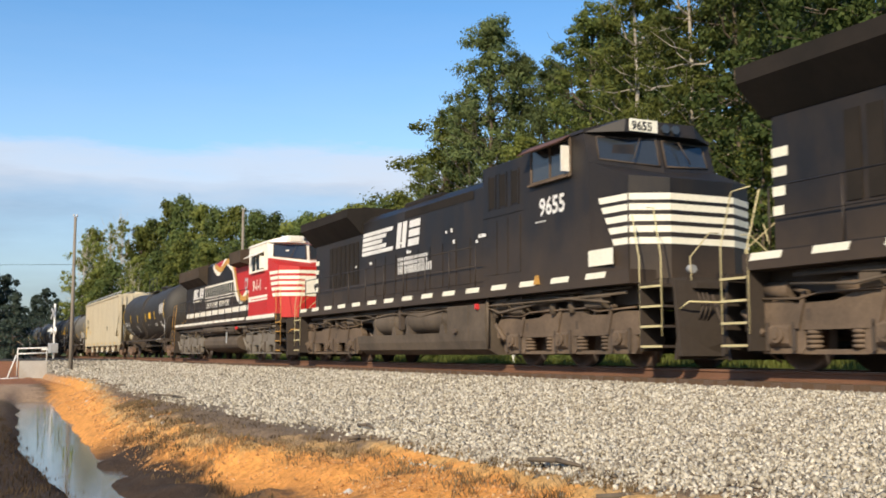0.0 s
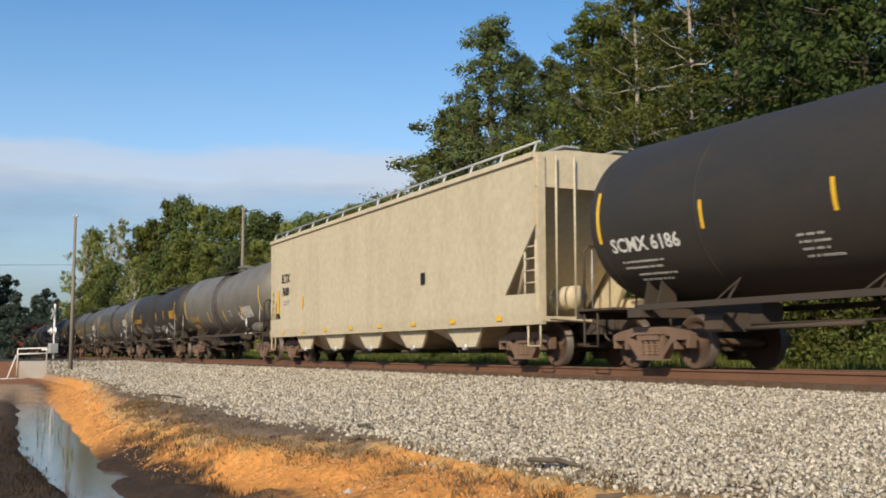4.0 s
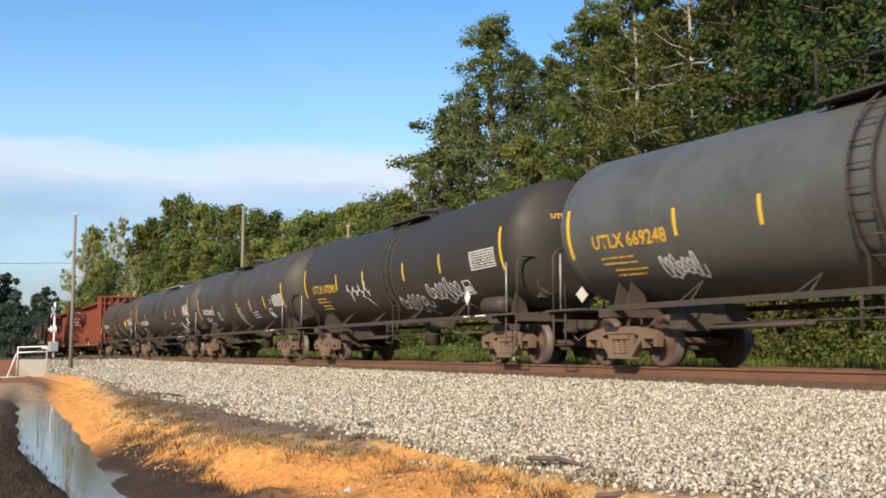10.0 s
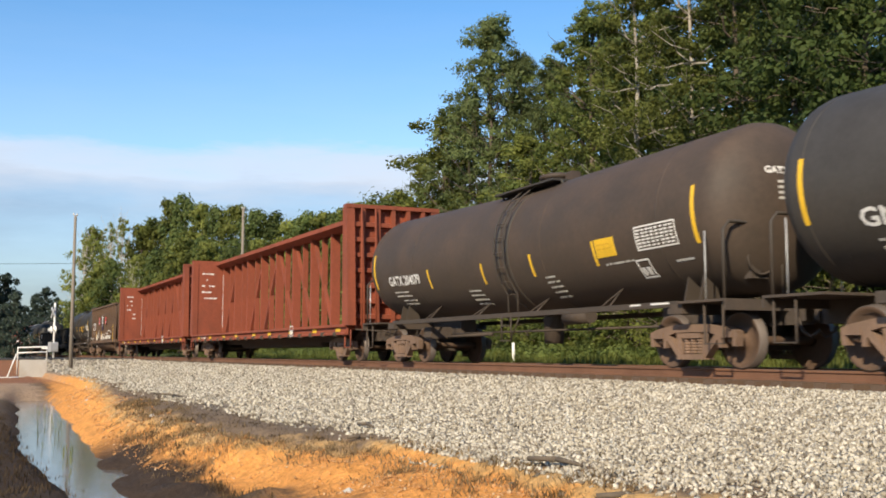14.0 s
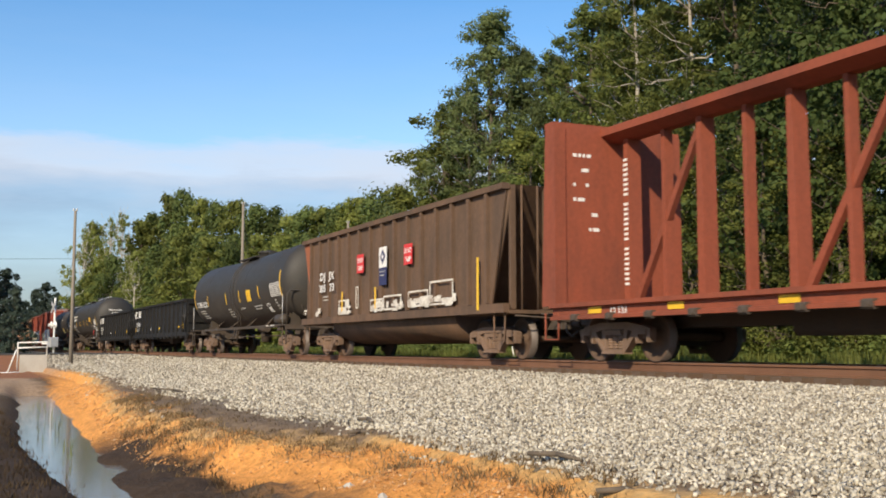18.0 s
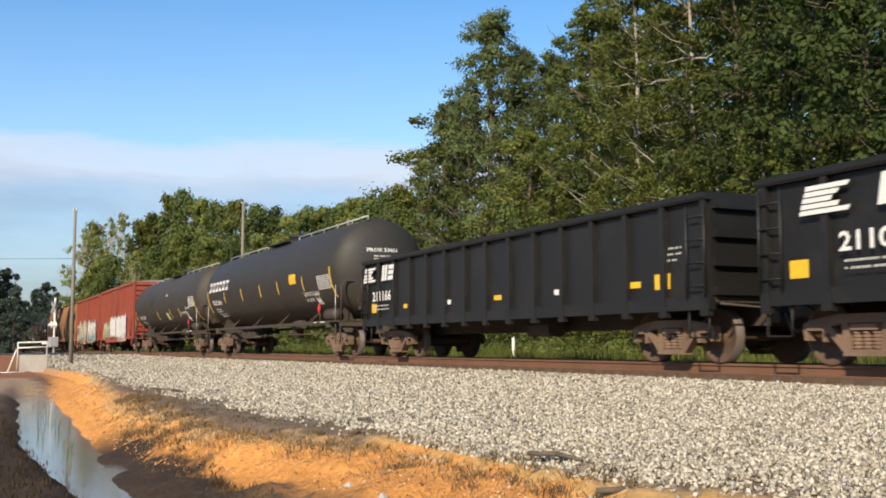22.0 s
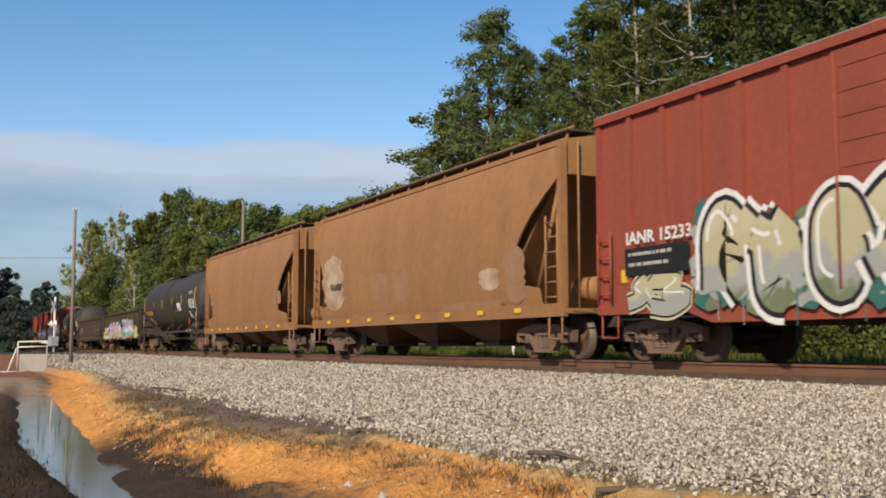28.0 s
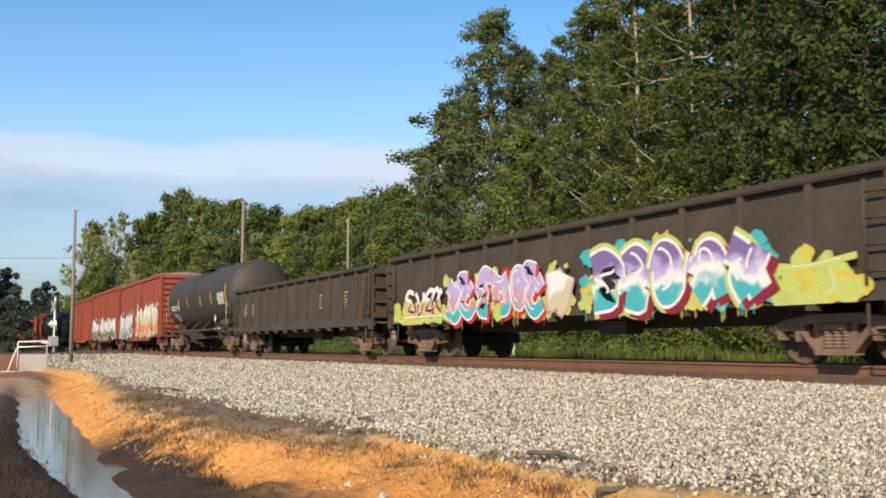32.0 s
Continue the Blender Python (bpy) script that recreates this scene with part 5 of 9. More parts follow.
    part("brake_cylinder", Geo().rod((hs * 0.25, -0.7, tank_low - 0.12), (hs * 0.25 + 0.9, -0.7, tank_low - 0.12), 0.15, 12), TRUCK_DARK, car)
    part("brake_valve", Geo().box(tl + 1.5, tl + 1.95, -1.1, -0.5, 0.62, 0.92, 0, 0.04), TRUCK_DARK, car)
    part("brake_rod", Geo().rod((tl + 0.5, -0.5, 0.74), (tr_ - 0.5, -0.5, 0.74), 0.025, 5).rod((tl + 1.0, -0.62, 0.66), (tl + 4.4, -0.62, 0.7), 0.04, 5), TRUCK_DARK, car)
    part("bottom_outlet", Geo().lathe_z([(0.62, 0.0), (0.62, 0.22), (tank_low + 0.1, 0.24)], 0.3, 0, 14), TRUCK_DARK, car)
    add_truck(car, tl)
    add_truck(car, tr_)
    add_couplers(car, half)
    # markings
    mark = style.get("mark", PALE)
    sz = style.get("sz", zc - 0.2)
    for x in (-st, *style.get("sp", (-3.7, -1.5, 1.5, 3.75)), st):
        end = abs(x) == st
        zz, hh = (style.get("ez", zc - 0.62), 0.95) if end else (sz - 0.23, 0.46)
        w = 0.045 if end else 0.038
        part("reflector", plate(Geo(), x - w, x + w, zz, zz + hh, bend), YEL if end else style.get("mid", YEL), car, "yellow reflective strip")
    if style.get("number"):
        x0, x1, z = style.get("num", (-st + 0.8, -st + 3.0, zc - 0.5))
        fit_letters(car, style["number"], x0, x1, z, style.get("size", 0.36), mark, bend)
        small_print(car, x0 + 0.15, z - 0.2, 1.2, 2, mark, bend, 0, 0.05)
        small_print(car, x0 + 0.4, z - 0.42, 1.1, 2, mark, bend, 0, 0.045)
    if style.get("table", 1):
        x0, z0, w, h = style.get("tab", (st - 1.5, zc - 0.5, 1.15, 0.5))
        stencil_box(car, x0, z0, w, h, style.get("tablemat", mark), bend, rows=6, cols=8)
    if style.get("box"):
        x0, z0 = style["box"]
        stencil_box(car, x0, z0, 0.38, 0.32, PALE, bend, rows=1, cols=2)
    for x, z, w, n in style.get("prints", ()):
        small_print(car, x, z, w, n, PALE, bend)
    for s, x0, x1, z, size in style.get("words", ()):
        fit_letters(car, s, x0, x1, z, size, PALE, bend)
    # patches in other colours; the tall dark one paints a ladder's cast shadow
    for x0, x1, z0, z1, m in style.get("patches", ()):
        part("patch", plate(Geo(), x0, x1, z0, z1, bend), m, car, "repainted patch")
    if style.get("yellow"):
        x, z, w, h = style["yellow"]
        part("notice", plate(Geo(), x, x + w, z, z + h, bend), YEL, car, "yellow notice panel")
        small_print(car, x + 0.06, z + h * 0.65, w * 0.8, 2, OLDYEL, (R + 0.005, zc), 0, 0.04)
    part("sill_stencil", plate(Geo(), st - 1.7, st - 1.4, 1.065, 1.095, None, -1.5).box(st - 1.1, st - 0.6, -1.506, -1.5, 1.065, 1.095), PALE, car)
    if style.get("head"):
        m = style.get("headmat", mark)
        hy, hw = style.get("hy", (-0.62, 1.0))
        head_letters(car, style["head"], xt, head, R, zc, hy, zc + 0.46, 0.16, m, hw)
        head_print(car, xt, head, R, zc, hy + 0.22, zc + 0.3, hw * 0.7, 4, FAINT if m is PALE else m)
    if style.get("sag"):
        for ob in car.children:
            if ob.name.split(".")[0] in SLOPED:
                slope(ob, style["sag"], hs)
    pc = style.get("placard", PALE)
    if pc:
        x = style.get("px", st - 1.45)
        part("placard", diamond(x, -1.52, 1.52, 0.15), pc, car, "diamond hazard placard")
        part("placard_holder", Geo().rod((x, -1.49, 1.06), (x, -1.49, 1.5), 0.025, 5), dark, car)
        part("placard", diamond(half - 0.64, 0.2, 1.52, 0.15, True), pc, car, "diamond hazard placard")
    return car


# ---- paint marks ----
GLASS = mat("dark_cab_glass", (0.03, 0.035, 0.04), 0.08, 0.0, amount=0.1, bump=0, spec=0.8)
CREAM = mat("cream_white_paint", (0.80, 0.77, 0.64), 0.5, dirt=(0.6, 0.55, 0.42), amount=0.35, bump=0.02)
NS_BLACK = mat("locomotive_black", (0.012, 0.0115, 0.0125), 0.5, spec=0.35, dirt=(0.042, 0.031, 0.022), amount=0.6, streak=3, fine=14, bump=0.04)
NS_GRIME = mat("locomotive_exhaust_brown", (0.024, 0.019, 0.015), 0.8, spec=0.2, dirt=(0.012, 0.011, 0.01), amount=0.6, fine=12, bump=0.08)


def dusty(m, low, high, color, most=0.75):
    """Road dust that clings to the lower part of a body, in ragged patches."""
    t = m.node_tree
    L, b = t.links, t.nodes["Principled BSDF"]
    tc = t.nodes.new("ShaderNodeTexCoord")
    sep = t.nodes.new("ShaderNodeSeparateXYZ")
    L.new(tc.outputs["Object"], sep.inputs[0])
    nz = wire(t, "ShaderNodeTexNoise", Scale=1.1, Detail=6.0, Roughness=0.7)
    L.new(tc.outputs["Object"], nz.inputs["Vector"])
    ad = t.nodes.new("ShaderNodeMath")
    ad.operation = "MULTIPLY_ADD"
    ad.inputs[1].default_value = 2.2
    L.new(nz.outputs["Fac"], ad.inputs[0])
    L.new(sep.outputs["Z"], ad.inputs[2])
    f = wire(t, "ShaderNodeMapRange", From_Min=low + 1.1, From_Max=high + 1.1, To_Min=most, To_Max=0.0)
    L.new(ad.outputs[0], f.inputs["Value"])
    mix = t.nodes.new("ShaderNodeMix")
    mix.data_type = "RGBA"
    mix.inputs["B"].default_value = (*color, 1)
    old = b.inputs["Base Color"].links[0].from_socket
    L.new(f.outputs[0], mix.inputs["Factor"])
    L.new(old, mix.inputs["A"])
    L.new(mix.outputs["Result"], b.inputs["Base Color"])
    return m


dusty(NS_BLACK, 1.2, 3.0, (0.075, 0.052, 0.034))
LOCO_RED = mat("bright_red_paint", (0.47, 0.022, 0.02), 0.45, spec=0.35, dirt=(0.34, 0.024, 0.02), amount=0.3, fine=14, bump=0.02)
LOCO_WHITE = mat("locomotive_white", (0.80, 0.76, 0.66), 0.45, dirt=(0.6, 0.52, 0.42), amount=0.3, fine=14, bump=0.02)
DUST = mat("dusty_fuel_tank", (0.115, 0.088, 0.064), 0.8, dirt=(0.045, 0.037, 0.03), amount=0.6, fine=10, bump=0.1)
LOCO_TRUCK = mat("dusty_locomotive_truck", (0.155, 0.11, 0.075), 0.85, dirt=(0.055, 0.042, 0.033), amount=0.6, fine=14, bump=0.25)
GREY_TRUCK = mat("grey_locomotive_truck", (0.19, 0.167, 0.138), 0.75, dirt=(0.09, 0.075, 0.06), amount=0.5, fine=14, bump=0.2)
RADIATOR = mat("brown_radiator_screen", (0.07, 0.052, 0.036), 0.85, spec=0.2, dirt=(0.035, 0.028, 0.022), amount=0.5, fine=40, bump=0.2)
BROWN_SHADE = mat("brown_awning", (0.12, 0.06, 0.045), 0.8, fine=20)
GOLD = mat("gold_ribbon_paint", (0.55, 0.30, 0.07), 0.5, amount=0.4, bump=0)
ORANGE_RAIL = mat("faded_orange_rail_paint", (0.5, 0.27, 0.06), 0.6, dirt=(0.25, 0.14, 0.06), amount=0.5, bump=0.02)
HANDRAIL = mat("yellowed_rail_paint", (0.56, 0.49, 0.27), 0.6, dirt=(0.3, 0.24, 0.14), amount=0.5, bump=0.02)
PILOT = mat("grimy_pilot_plate", (0.045, 0.034, 0.026), 0.8, dirt=(0.04, 0.032, 0.026), amount=0.5, fine=12, bump=0.1)
ORANGE = mat("rust_orange_panel", (0.30, 0.10, 0.045), 0.8, dirt=(0.18, 0.07, 0.04), fine=12, bump=0.1)
NAVY = mat("dark_blue_sign", (0.03, 0.035, 0.10), 0.5, amount=0.2, bump=0)
PAINTS = dict(
    purple=(0.19, 0.12, 0.29), lilac=(0.42, 0.34, 0.56), white=(0.72, 0.70, 0.68), cyan=(0.06, 0.38, 0.42), maroon=(0.22, 0.015, 0.03), lime=(0.46, 0.50, 0.13),
    yellow=(0.55, 0.44, 0.07), cream=(0.52, 0.47, 0.31), black=(0.015, 0.015, 0.015), teal=(0.04, 0.14, 0.12), blue=(0.05, 0.26, 0.42), orange=(0.62, 0.22, 0.08), pink=(0.52, 0.27, 0.31), grey=(0.34, 0.34, 0.32), red=(0.45, 0.03, 0.03), sand=(0.46, 0.42, 0.25), moss=(0.16, 0.19, 0.1))
SPRAY = {k: mat("spray_" + k, c, 0.6, amount=0.3, bump=0, scale=3) for k, c in PAINTS.items()}


def ribbon(g, pts, w, y, mi=0, bend=None, bands=None):
    """A painted stroke of width w along (x, z) points on the side at y; bands picks the colour by height."""
    n = len(pts)
    L = []
    for i, (x, z) in enumerate(pts):
        ax, az = pts[max(0, i - 1)]
        bx, bz = pts[min(n - 1, i + 1)]
        d = math.hypot(bx - ax, bz - az) or 1
        ww = w * (0.62 if i in (0, n - 1) else 1.0)
        L.append((x - (bz - az) / d * ww / 2, z + (bx - ax) / d * ww / 2, x + (bz - az) / d * ww / 2, z - (bx - ax) / d * ww / 2))
    for a, b in zip(L, L[1:]):
        m = mi
        if bands:
            zc = (a[1] + a[3] + b[1] + b[3]) / 4
            m = next((k for lim, k in bands if zc < lim), bands[-1][1])
        q = [(a[0], a[1]), (a[2], a[3]), (b[2], b[3]), (b[0], b[1])]
        if bend:
            v = [curved(px, 0, (bend[0] - y, bend[1], pz)) for px, pz in q]
        else:
            v = [(px, y, pz) for px, pz in q]
        g.add(v, [(0, 1, 2, 3)], m)


# abstract hooks, waves and loops; none of them is a letter
FIGURES = (
    ([(.0, .1), (.2, .9), (.45, .3), (.7, .95), (.98, .2)],),
    ([(.1, .95), (.15, .2), (.5, .05), (.6, .6), (.95, .9)], [(.75, .1), (.95, .45)]),
    ([(.95, .95), (.3, .85), (.6, .5), (.1, .35), (.5, .02), (.98, .12)],),
    ([(.1, .0), (.05, .7), (.4, 1.0), (.7, .7), (.45, .4), (.9, .05)], [(.7, .95), (1.0, .75)]),
    ([(.05, .55), (.4, .95), (.8, .8), (.7, .3), (.25, .1), (.2, .45), (.6, .55)],),
    ([(.1, .05), (.35, .5), (.1, .95)], [(.4, .98), (.7, .6), (.5, .3), (.95, .02)]),
    ([(.0, .85), (.5, .7), (1.0, .95)], [(.25, .75), (.2, .1), (.6, .0)], [(.75, .8), (.85, .25)]),
    ([(.05, .2), (.5, .0), (.95, .3), (.6, .6), (.9, .95), (.3, .9)], [(.1, .5), (.3, .75)]),
)


def smooth_line(pts, n=6):
    """Points along a smooth curve through pts."""
    out = []
    for i in range(len(pts) - 1):
        p = [pts[max(0, min(len(pts) - 1, i + k))] for k in (-1, 0, 1, 2)]
        for k in range(n):
            t = k / n
            out.append(tuple(0.5 * (2 * p[1][c] + (p[2][c] - p[0][c]) * t + (2 * p[0][c] - 5 * p[1][c] + 4 * p[2][c] - p[3][c]) * t * t + (3 * p[1][c] - p[0][c] - 3 * p[2][c] + p[3][c]) * t ** 3) for c in (0, 1)))
    return out + [pts[-1]]


def fade(fills, z0, z1):
    """Spray paint that fades from colour to colour with height, unevenly."""
    key = "spray_fade_" + "_".join(n for _, n in fills) + "_%.2f_%.2f" % (z0, z1)
    if key in MATS:
        return MATS[key]
    m = MATS[key] = bpy.data.materials.new(key)
    m.use_nodes = True
    t = m.node_tree
    L, b = t.links, t.nodes["Principled BSDF"]
    b.inputs["Roughness"].default_value = 0.6
    tc = t.nodes.new("ShaderNodeTexCoord")
    sep = t.nodes.new("ShaderNodeSeparateXYZ")
    L.new(tc.outputs["Object"], sep.inputs[0])
    nz = wire(t, "ShaderNodeTexNoise", Scale=2.2, Detail=4.0)
    L.new(tc.outputs["Object"], nz.inputs["Vector"])
    add = t.nodes.new("ShaderNodeMath")
    add.operation = "MULTIPLY_ADD"
    add.inputs[1].default_value = 0.7 * (z1 - z0)
    L.new(nz.outputs["Fac"], add.inputs[0])
    L.new(sep.outputs["Z"], add.inputs[2])
    mr = wire(t, "ShaderNodeMapRange", From_Min=z0 + 0.35 * (z1 - z0), From_Max=z1 + 0.35 * (z1 - z0))
    L.new(add.outputs[0], mr.inputs["Value"])
    cr = t.nodes.new("ShaderNodeValToRGB")
    els = cr.color_ramp.elements
    els[0].position, els[0].color = 0.0, (*PAINTS[fills[0][1]], 1)
    els[1].position, els[1].color = 1.0, (*PAINTS[fills[-1][1]], 1)
    for (f, n), (_, n2) in zip(fills, fills[1:]):
        els.new(max(0.02, f - 0.05)).color = (*PAINTS[n], 1)
        els.new(min(0.98, f + 0.06)).color = (*PAINTS[n2], 1)
    L.new(mr.outputs[0], cr.inputs[0])
    L.new(cr.outputs[0], b.inputs["Base Color"])
    return m


def band_line(g, pts, w, y, mi=0):
    """A painted stroke of even width w through (x, z) points, with rounded turns."""
    n, L = len(pts), []
    for i, (x, z) in enumerate(pts):
        ax, az = pts[max(0, i - 1)]
        bx, bz = pts[min(n - 1, i + 1)]
        d = math.hypot(bx - ax, bz - az) or 1
        L += [(x - (bz - az) / d * w / 2, y, z + (bx - ax) / d * w / 2), (x + (bz - az) / d * w / 2, y, z - (bx - ax) / d * w / 2)]
    g.add(L, [(2 * i, 2 * i + 1, 2 * i + 3, 2 * i + 2) for i in range(n - 1)], mi)
    return g


def graffiti(car, x0, x1, z0, z1, fills, outline, back=(), seed=0, y=-1.5, letters_n=5, thick=0.3, shine="white", spread=0.25, shadow=None, glow=None, block=None, drips=0):
    """Sprayed piece: a cloud behind, then fat outlined figures one over the other, with a cast edge, inner lines and highlights.
    block: a ground of that paint with an uneven top on which the figures are only outlined."""
    rnd = random.Random(seed)
    names = list(dict.fromkeys([*back, outline, shine, shadow or outline, glow or outline, block or outline]))
    ix = {n: i for i, n in enumerate(names)}
    g = Geo()
    w, h = x1 - x0, z1 - z0
    if back:
        for k in range(int(34 * w)):
            cx, cz = x0 + rnd.random() * w, z0 + h * (0.12 + 0.85 * rnd.random() * (0.6 + 0.4 * math.sin(k * 1.7)))
            rr = spread * rnd.uniform(0.2, 1.0) ** 1.5
            pts = [(cx + rr * 1.3 * math.cos(6.283 * i / 11) * rnd.uniform(.6, 1.15), max(z0, min(z1 + 0.12, cz + rr * math.sin(6.283 * i / 11) * rnd.uniform(.6, 1.15)))) for i in range(11)]
            g.add([(px, y - 0.002 - 0.0000015 * k, pz) for px, pz in pts], [tuple(range(11))], ix[rnd.choice(back)])
    if block:
        n = int(w * 10)
        tops = [z1 - h * (0.1 + 0.07 * math.sin(k * 0.37 + seed) + 0.05 * math.sin(k * 1.3 + 2 * seed) + rnd.uniform(0, 0.06)) for k in range(n + 1)]
        lows = [z0 + h * (0.05 + 0.05 * math.sin(k * 0.6 + seed) + rnd.uniform(0, 0.04)) for k in range(n + 1)]
        v = [(x0 + w * k / n, y - 0.0034, z) for k in range(n + 1) for z in (lows[k], tops[k])]
        g.add(v, [(2 * k, 2 * k + 2, 2 * k + 3, 2 * k + 1) for k in range(n)], ix[block])
    for k in range(drips):
        px = x0 + w * rnd.random()
        band_line(g, [(px, z0 + h * 0.2), (px + 0.01, z0 - rnd.uniform(0.02, 0.14))], 0.02, y - 0.0036, ix[rnd.choice(back) if back else outline])
    if not g.f:
        band_line(g, [(x0, z0 + 0.02), (x1, z0 + 0.03)], 0.03, y - 0.002, ix[outline])
    cans = [SPRAY[n] for n in names] + [fade(fills, z0, z1)]
    base = tagged(part("graffiti", g, cans, car), "sprayed letter-like graffiti in several colours", kind="stuff")
    cell = w / letters_n
    last = -1
    for i in range(letters_n):
        pick = rnd.choice([k for k in range(len(FIGURES)) if k != last])
        last = pick
        cw, hh = cell * rnd.uniform(1.15, 1.4), h * rnd.uniform(0.84, 1.0)
        t = min(cw * 0.32, hh * 0.3) * thick / 0.3 * rnd.uniform(0.9, 1.1)
        ax, az = min(x1 - cw, max(x0, x0 + (i - 0.05) * cell)), z0 + (h - hh) * rnd.random()
        lean, twist = rnd.uniform(-0.1, 0.18), rnd.uniform(0, 6)
        paths, flip, mirror = [], rnd.random() < 0.5, rnd.random() < 0.5
        for sp in FIGURES[pick]:
            sp = [(1 - u if mirror else u, 1 - v if flip else v) for u, v in sp]
            q = [(ax + t * 0.6 + (cw - t * 1.2) * u, az + t * 0.6 + (hh - t * 1.2) * v) for u, v in smooth_line(sp)]
            paths.append([(px + lean * (pz - az - hh / 2) + 0.05 * hh * math.sin(twist + pz * 4 / hh), min(z1 - t * .5, max(z0 + t * .5, pz + 0.03 * hh * math.sin(twist + px * 3 / cw)))) for px, pz in q])
        lay = y - 0.004 - 0.0009 * i
        g = Geo()
        o = t * 0.3
        if block:
            for k, p in enumerate(paths):
                band_line(g, p, t, lay - 0.00002 * k, ix[outline])
            for k, p in enumerate(paths):
                band_line(g, p, t * 0.72, lay - 0.0002 - 0.00002 * k, ix[block])
        else:
            for k, p in enumerate(paths):
                if glow:
                    band_line(g, p, t + 2.2 * o, lay - 0.00001 * k, ix[glow])
                if shadow:
                    band_line(g, [(px + o * 1.3, pz - o * 0.8) for px, pz in p], t + o, lay - 0.0001 - 0.00001 * k, ix[shadow])
            for k, p in enumerate(paths):
                band_line(g, p, t + o, lay - 0.0002 - 0.00001 * k, ix[outline])
            for k, p in enumerate(paths):
                band_line(g, p, t, lay - 0.0003 - 0.00001 * k, len(names))
            for k, p in enumerate(paths):
                a = max(1, len(p) // 6)
                band_line(g, [(px - t * 0.28, pz + t * 0.2) for px, pz in p[a:a + len(p) // 2]], t * 0.13, lay - 0.0004 - 0.00001 * k, ix[shine])
        part("figure", g, cans, base)
    return base


def scribble(car, x0, z0, w, h, bend, seed, lw=0.05, m=None, n=6):
    """A thin sprayed line: loops or zigzags in one go, with no letters in it."""
    rnd = random.Random(seed)
    g = Geo()
    pts = []
    steps = 12 * n
    for k in range(steps + 1):
        t = k / steps
        a = t * n * 6.283
        big = 0.5 + 0.18 * math.sin(seed + 9 * t) + 0.12 * math.sin(2.3 * seed + 21 * t)
        if seed % 3 == 0:
            px, pz = 0.55 * w / n * math.cos(a), math.sin(a)
        elif seed % 3 == 1:
            px, pz = 0.2 * w / n * math.sin(2 * a), 2 / math.pi * math.asin(math.sin(a)) * 1.3
        else:
            px, pz = 0.5 * w / n * math.cos(a + math.sin(a * 0.37)), math.sin(a) * math.cos(a * 0.31 + seed)
        pts.append((x0 + w * t + px + rnd.uniform(-.008, .008), z0 + h * (0.5 + big * 0.8 * pz) + rnd.uniform(-.008, .008)))
    ribbon(g, pts, lw, -0.004, 0, bend)
    if seed % 2:
        ribbon(g, [(x0 + w * 0.75, z0), (x0 + w * 0.86, z0 - 0.1), (x0 + w * 0.98, z0 - 0.26)], lw, -0.004, 0, bend)
    return part("graffiti", g, m or SPRAY["white"], car, "thin white sprayed scrawl")


def slant_frame(g, x, z, w, h, lean, t, y):
    """A slanted four-sided frame of band width t, open in the middle."""
    o = [(x, z), (x + w, z), (x + w + lean, z + h), (x + lean, z + h)]
    k = lean * t / h
    i = [(x + t + k, z + t), (x + w - t + k, z + t), (x + w - t + lean - k, z + h - t), (x + t + lean - k, z + h - t)]
    v = [(a, y, b) for a, b in o + i] + [(a, y + 0.006, b) for a, b in o + i]
    f = [(a, (a + 1) % 4, 4 + (a + 1) % 4, 4 + a) for a in range(4)]
    return g.add(v, f + [(8 + a, 8 + (a + 1) % 4, (a + 1) % 4, a) for a in range(4)])


def railway_logo(car, x, z, w, h, y, m=PALE, bars=5, share=0.56):
    """The railway's emblem as plain slanted shapes: a fan of bars and two open slanted blocks."""
    for k in range(bars):
        zz, u = z + k * h / bars, (k + 0.5) / bars
        end = x + w * (share - 0.36 * share * math.sin(math.pi * u) ** 2)
        part("emblem_bar", Geo().slab([(x + 0.03 * k, zz), (end, zz), (end + h * 0.1, zz + h / bars * 0.78), (x + 0.03 * k + h * 0.04, zz + h / bars * 0.78)], y - 0.006, y), m, car)
    for k in range(2):   # a pair of upright bars, then a stack of three
        a = x + w * (0.60 + 0.085 * k)
        part("emblem_block", Geo().slab([(a, z), (a + w * 0.065, z), (a + w * 0.065 + h * 0.2, z + h), (a + h * 0.2, z + h)], y - 0.006, y), m, car)
    for k in range(3):
        a, zz = x + w * 0.79 + h * 0.07 * k, z + h * 0.35 * k
        part("emblem_block", Geo().slab([(a, zz), (a + w * 0.16, zz), (a + w * 0.16 + h * 0.05, zz + h * 0.27), (a + h * 0.05, zz + h * 0.27)], y - 0.006, y), m, car)


def ladder(g, x0, x1, y, z0, z1, n, r=0.018, axis="x"):
    for k in range(n):
        z = z0 + (z1 - z0) * (k + 0.5) / n
        g.rod((x0, y, z), (x1, y, z), r, 5)
    g.rod((x0, y, z0), (x0, y, z1), r * 1.4, 5).rod((x1, y, z0), (x1, y, z1), r * 1.4, 5)
    return g


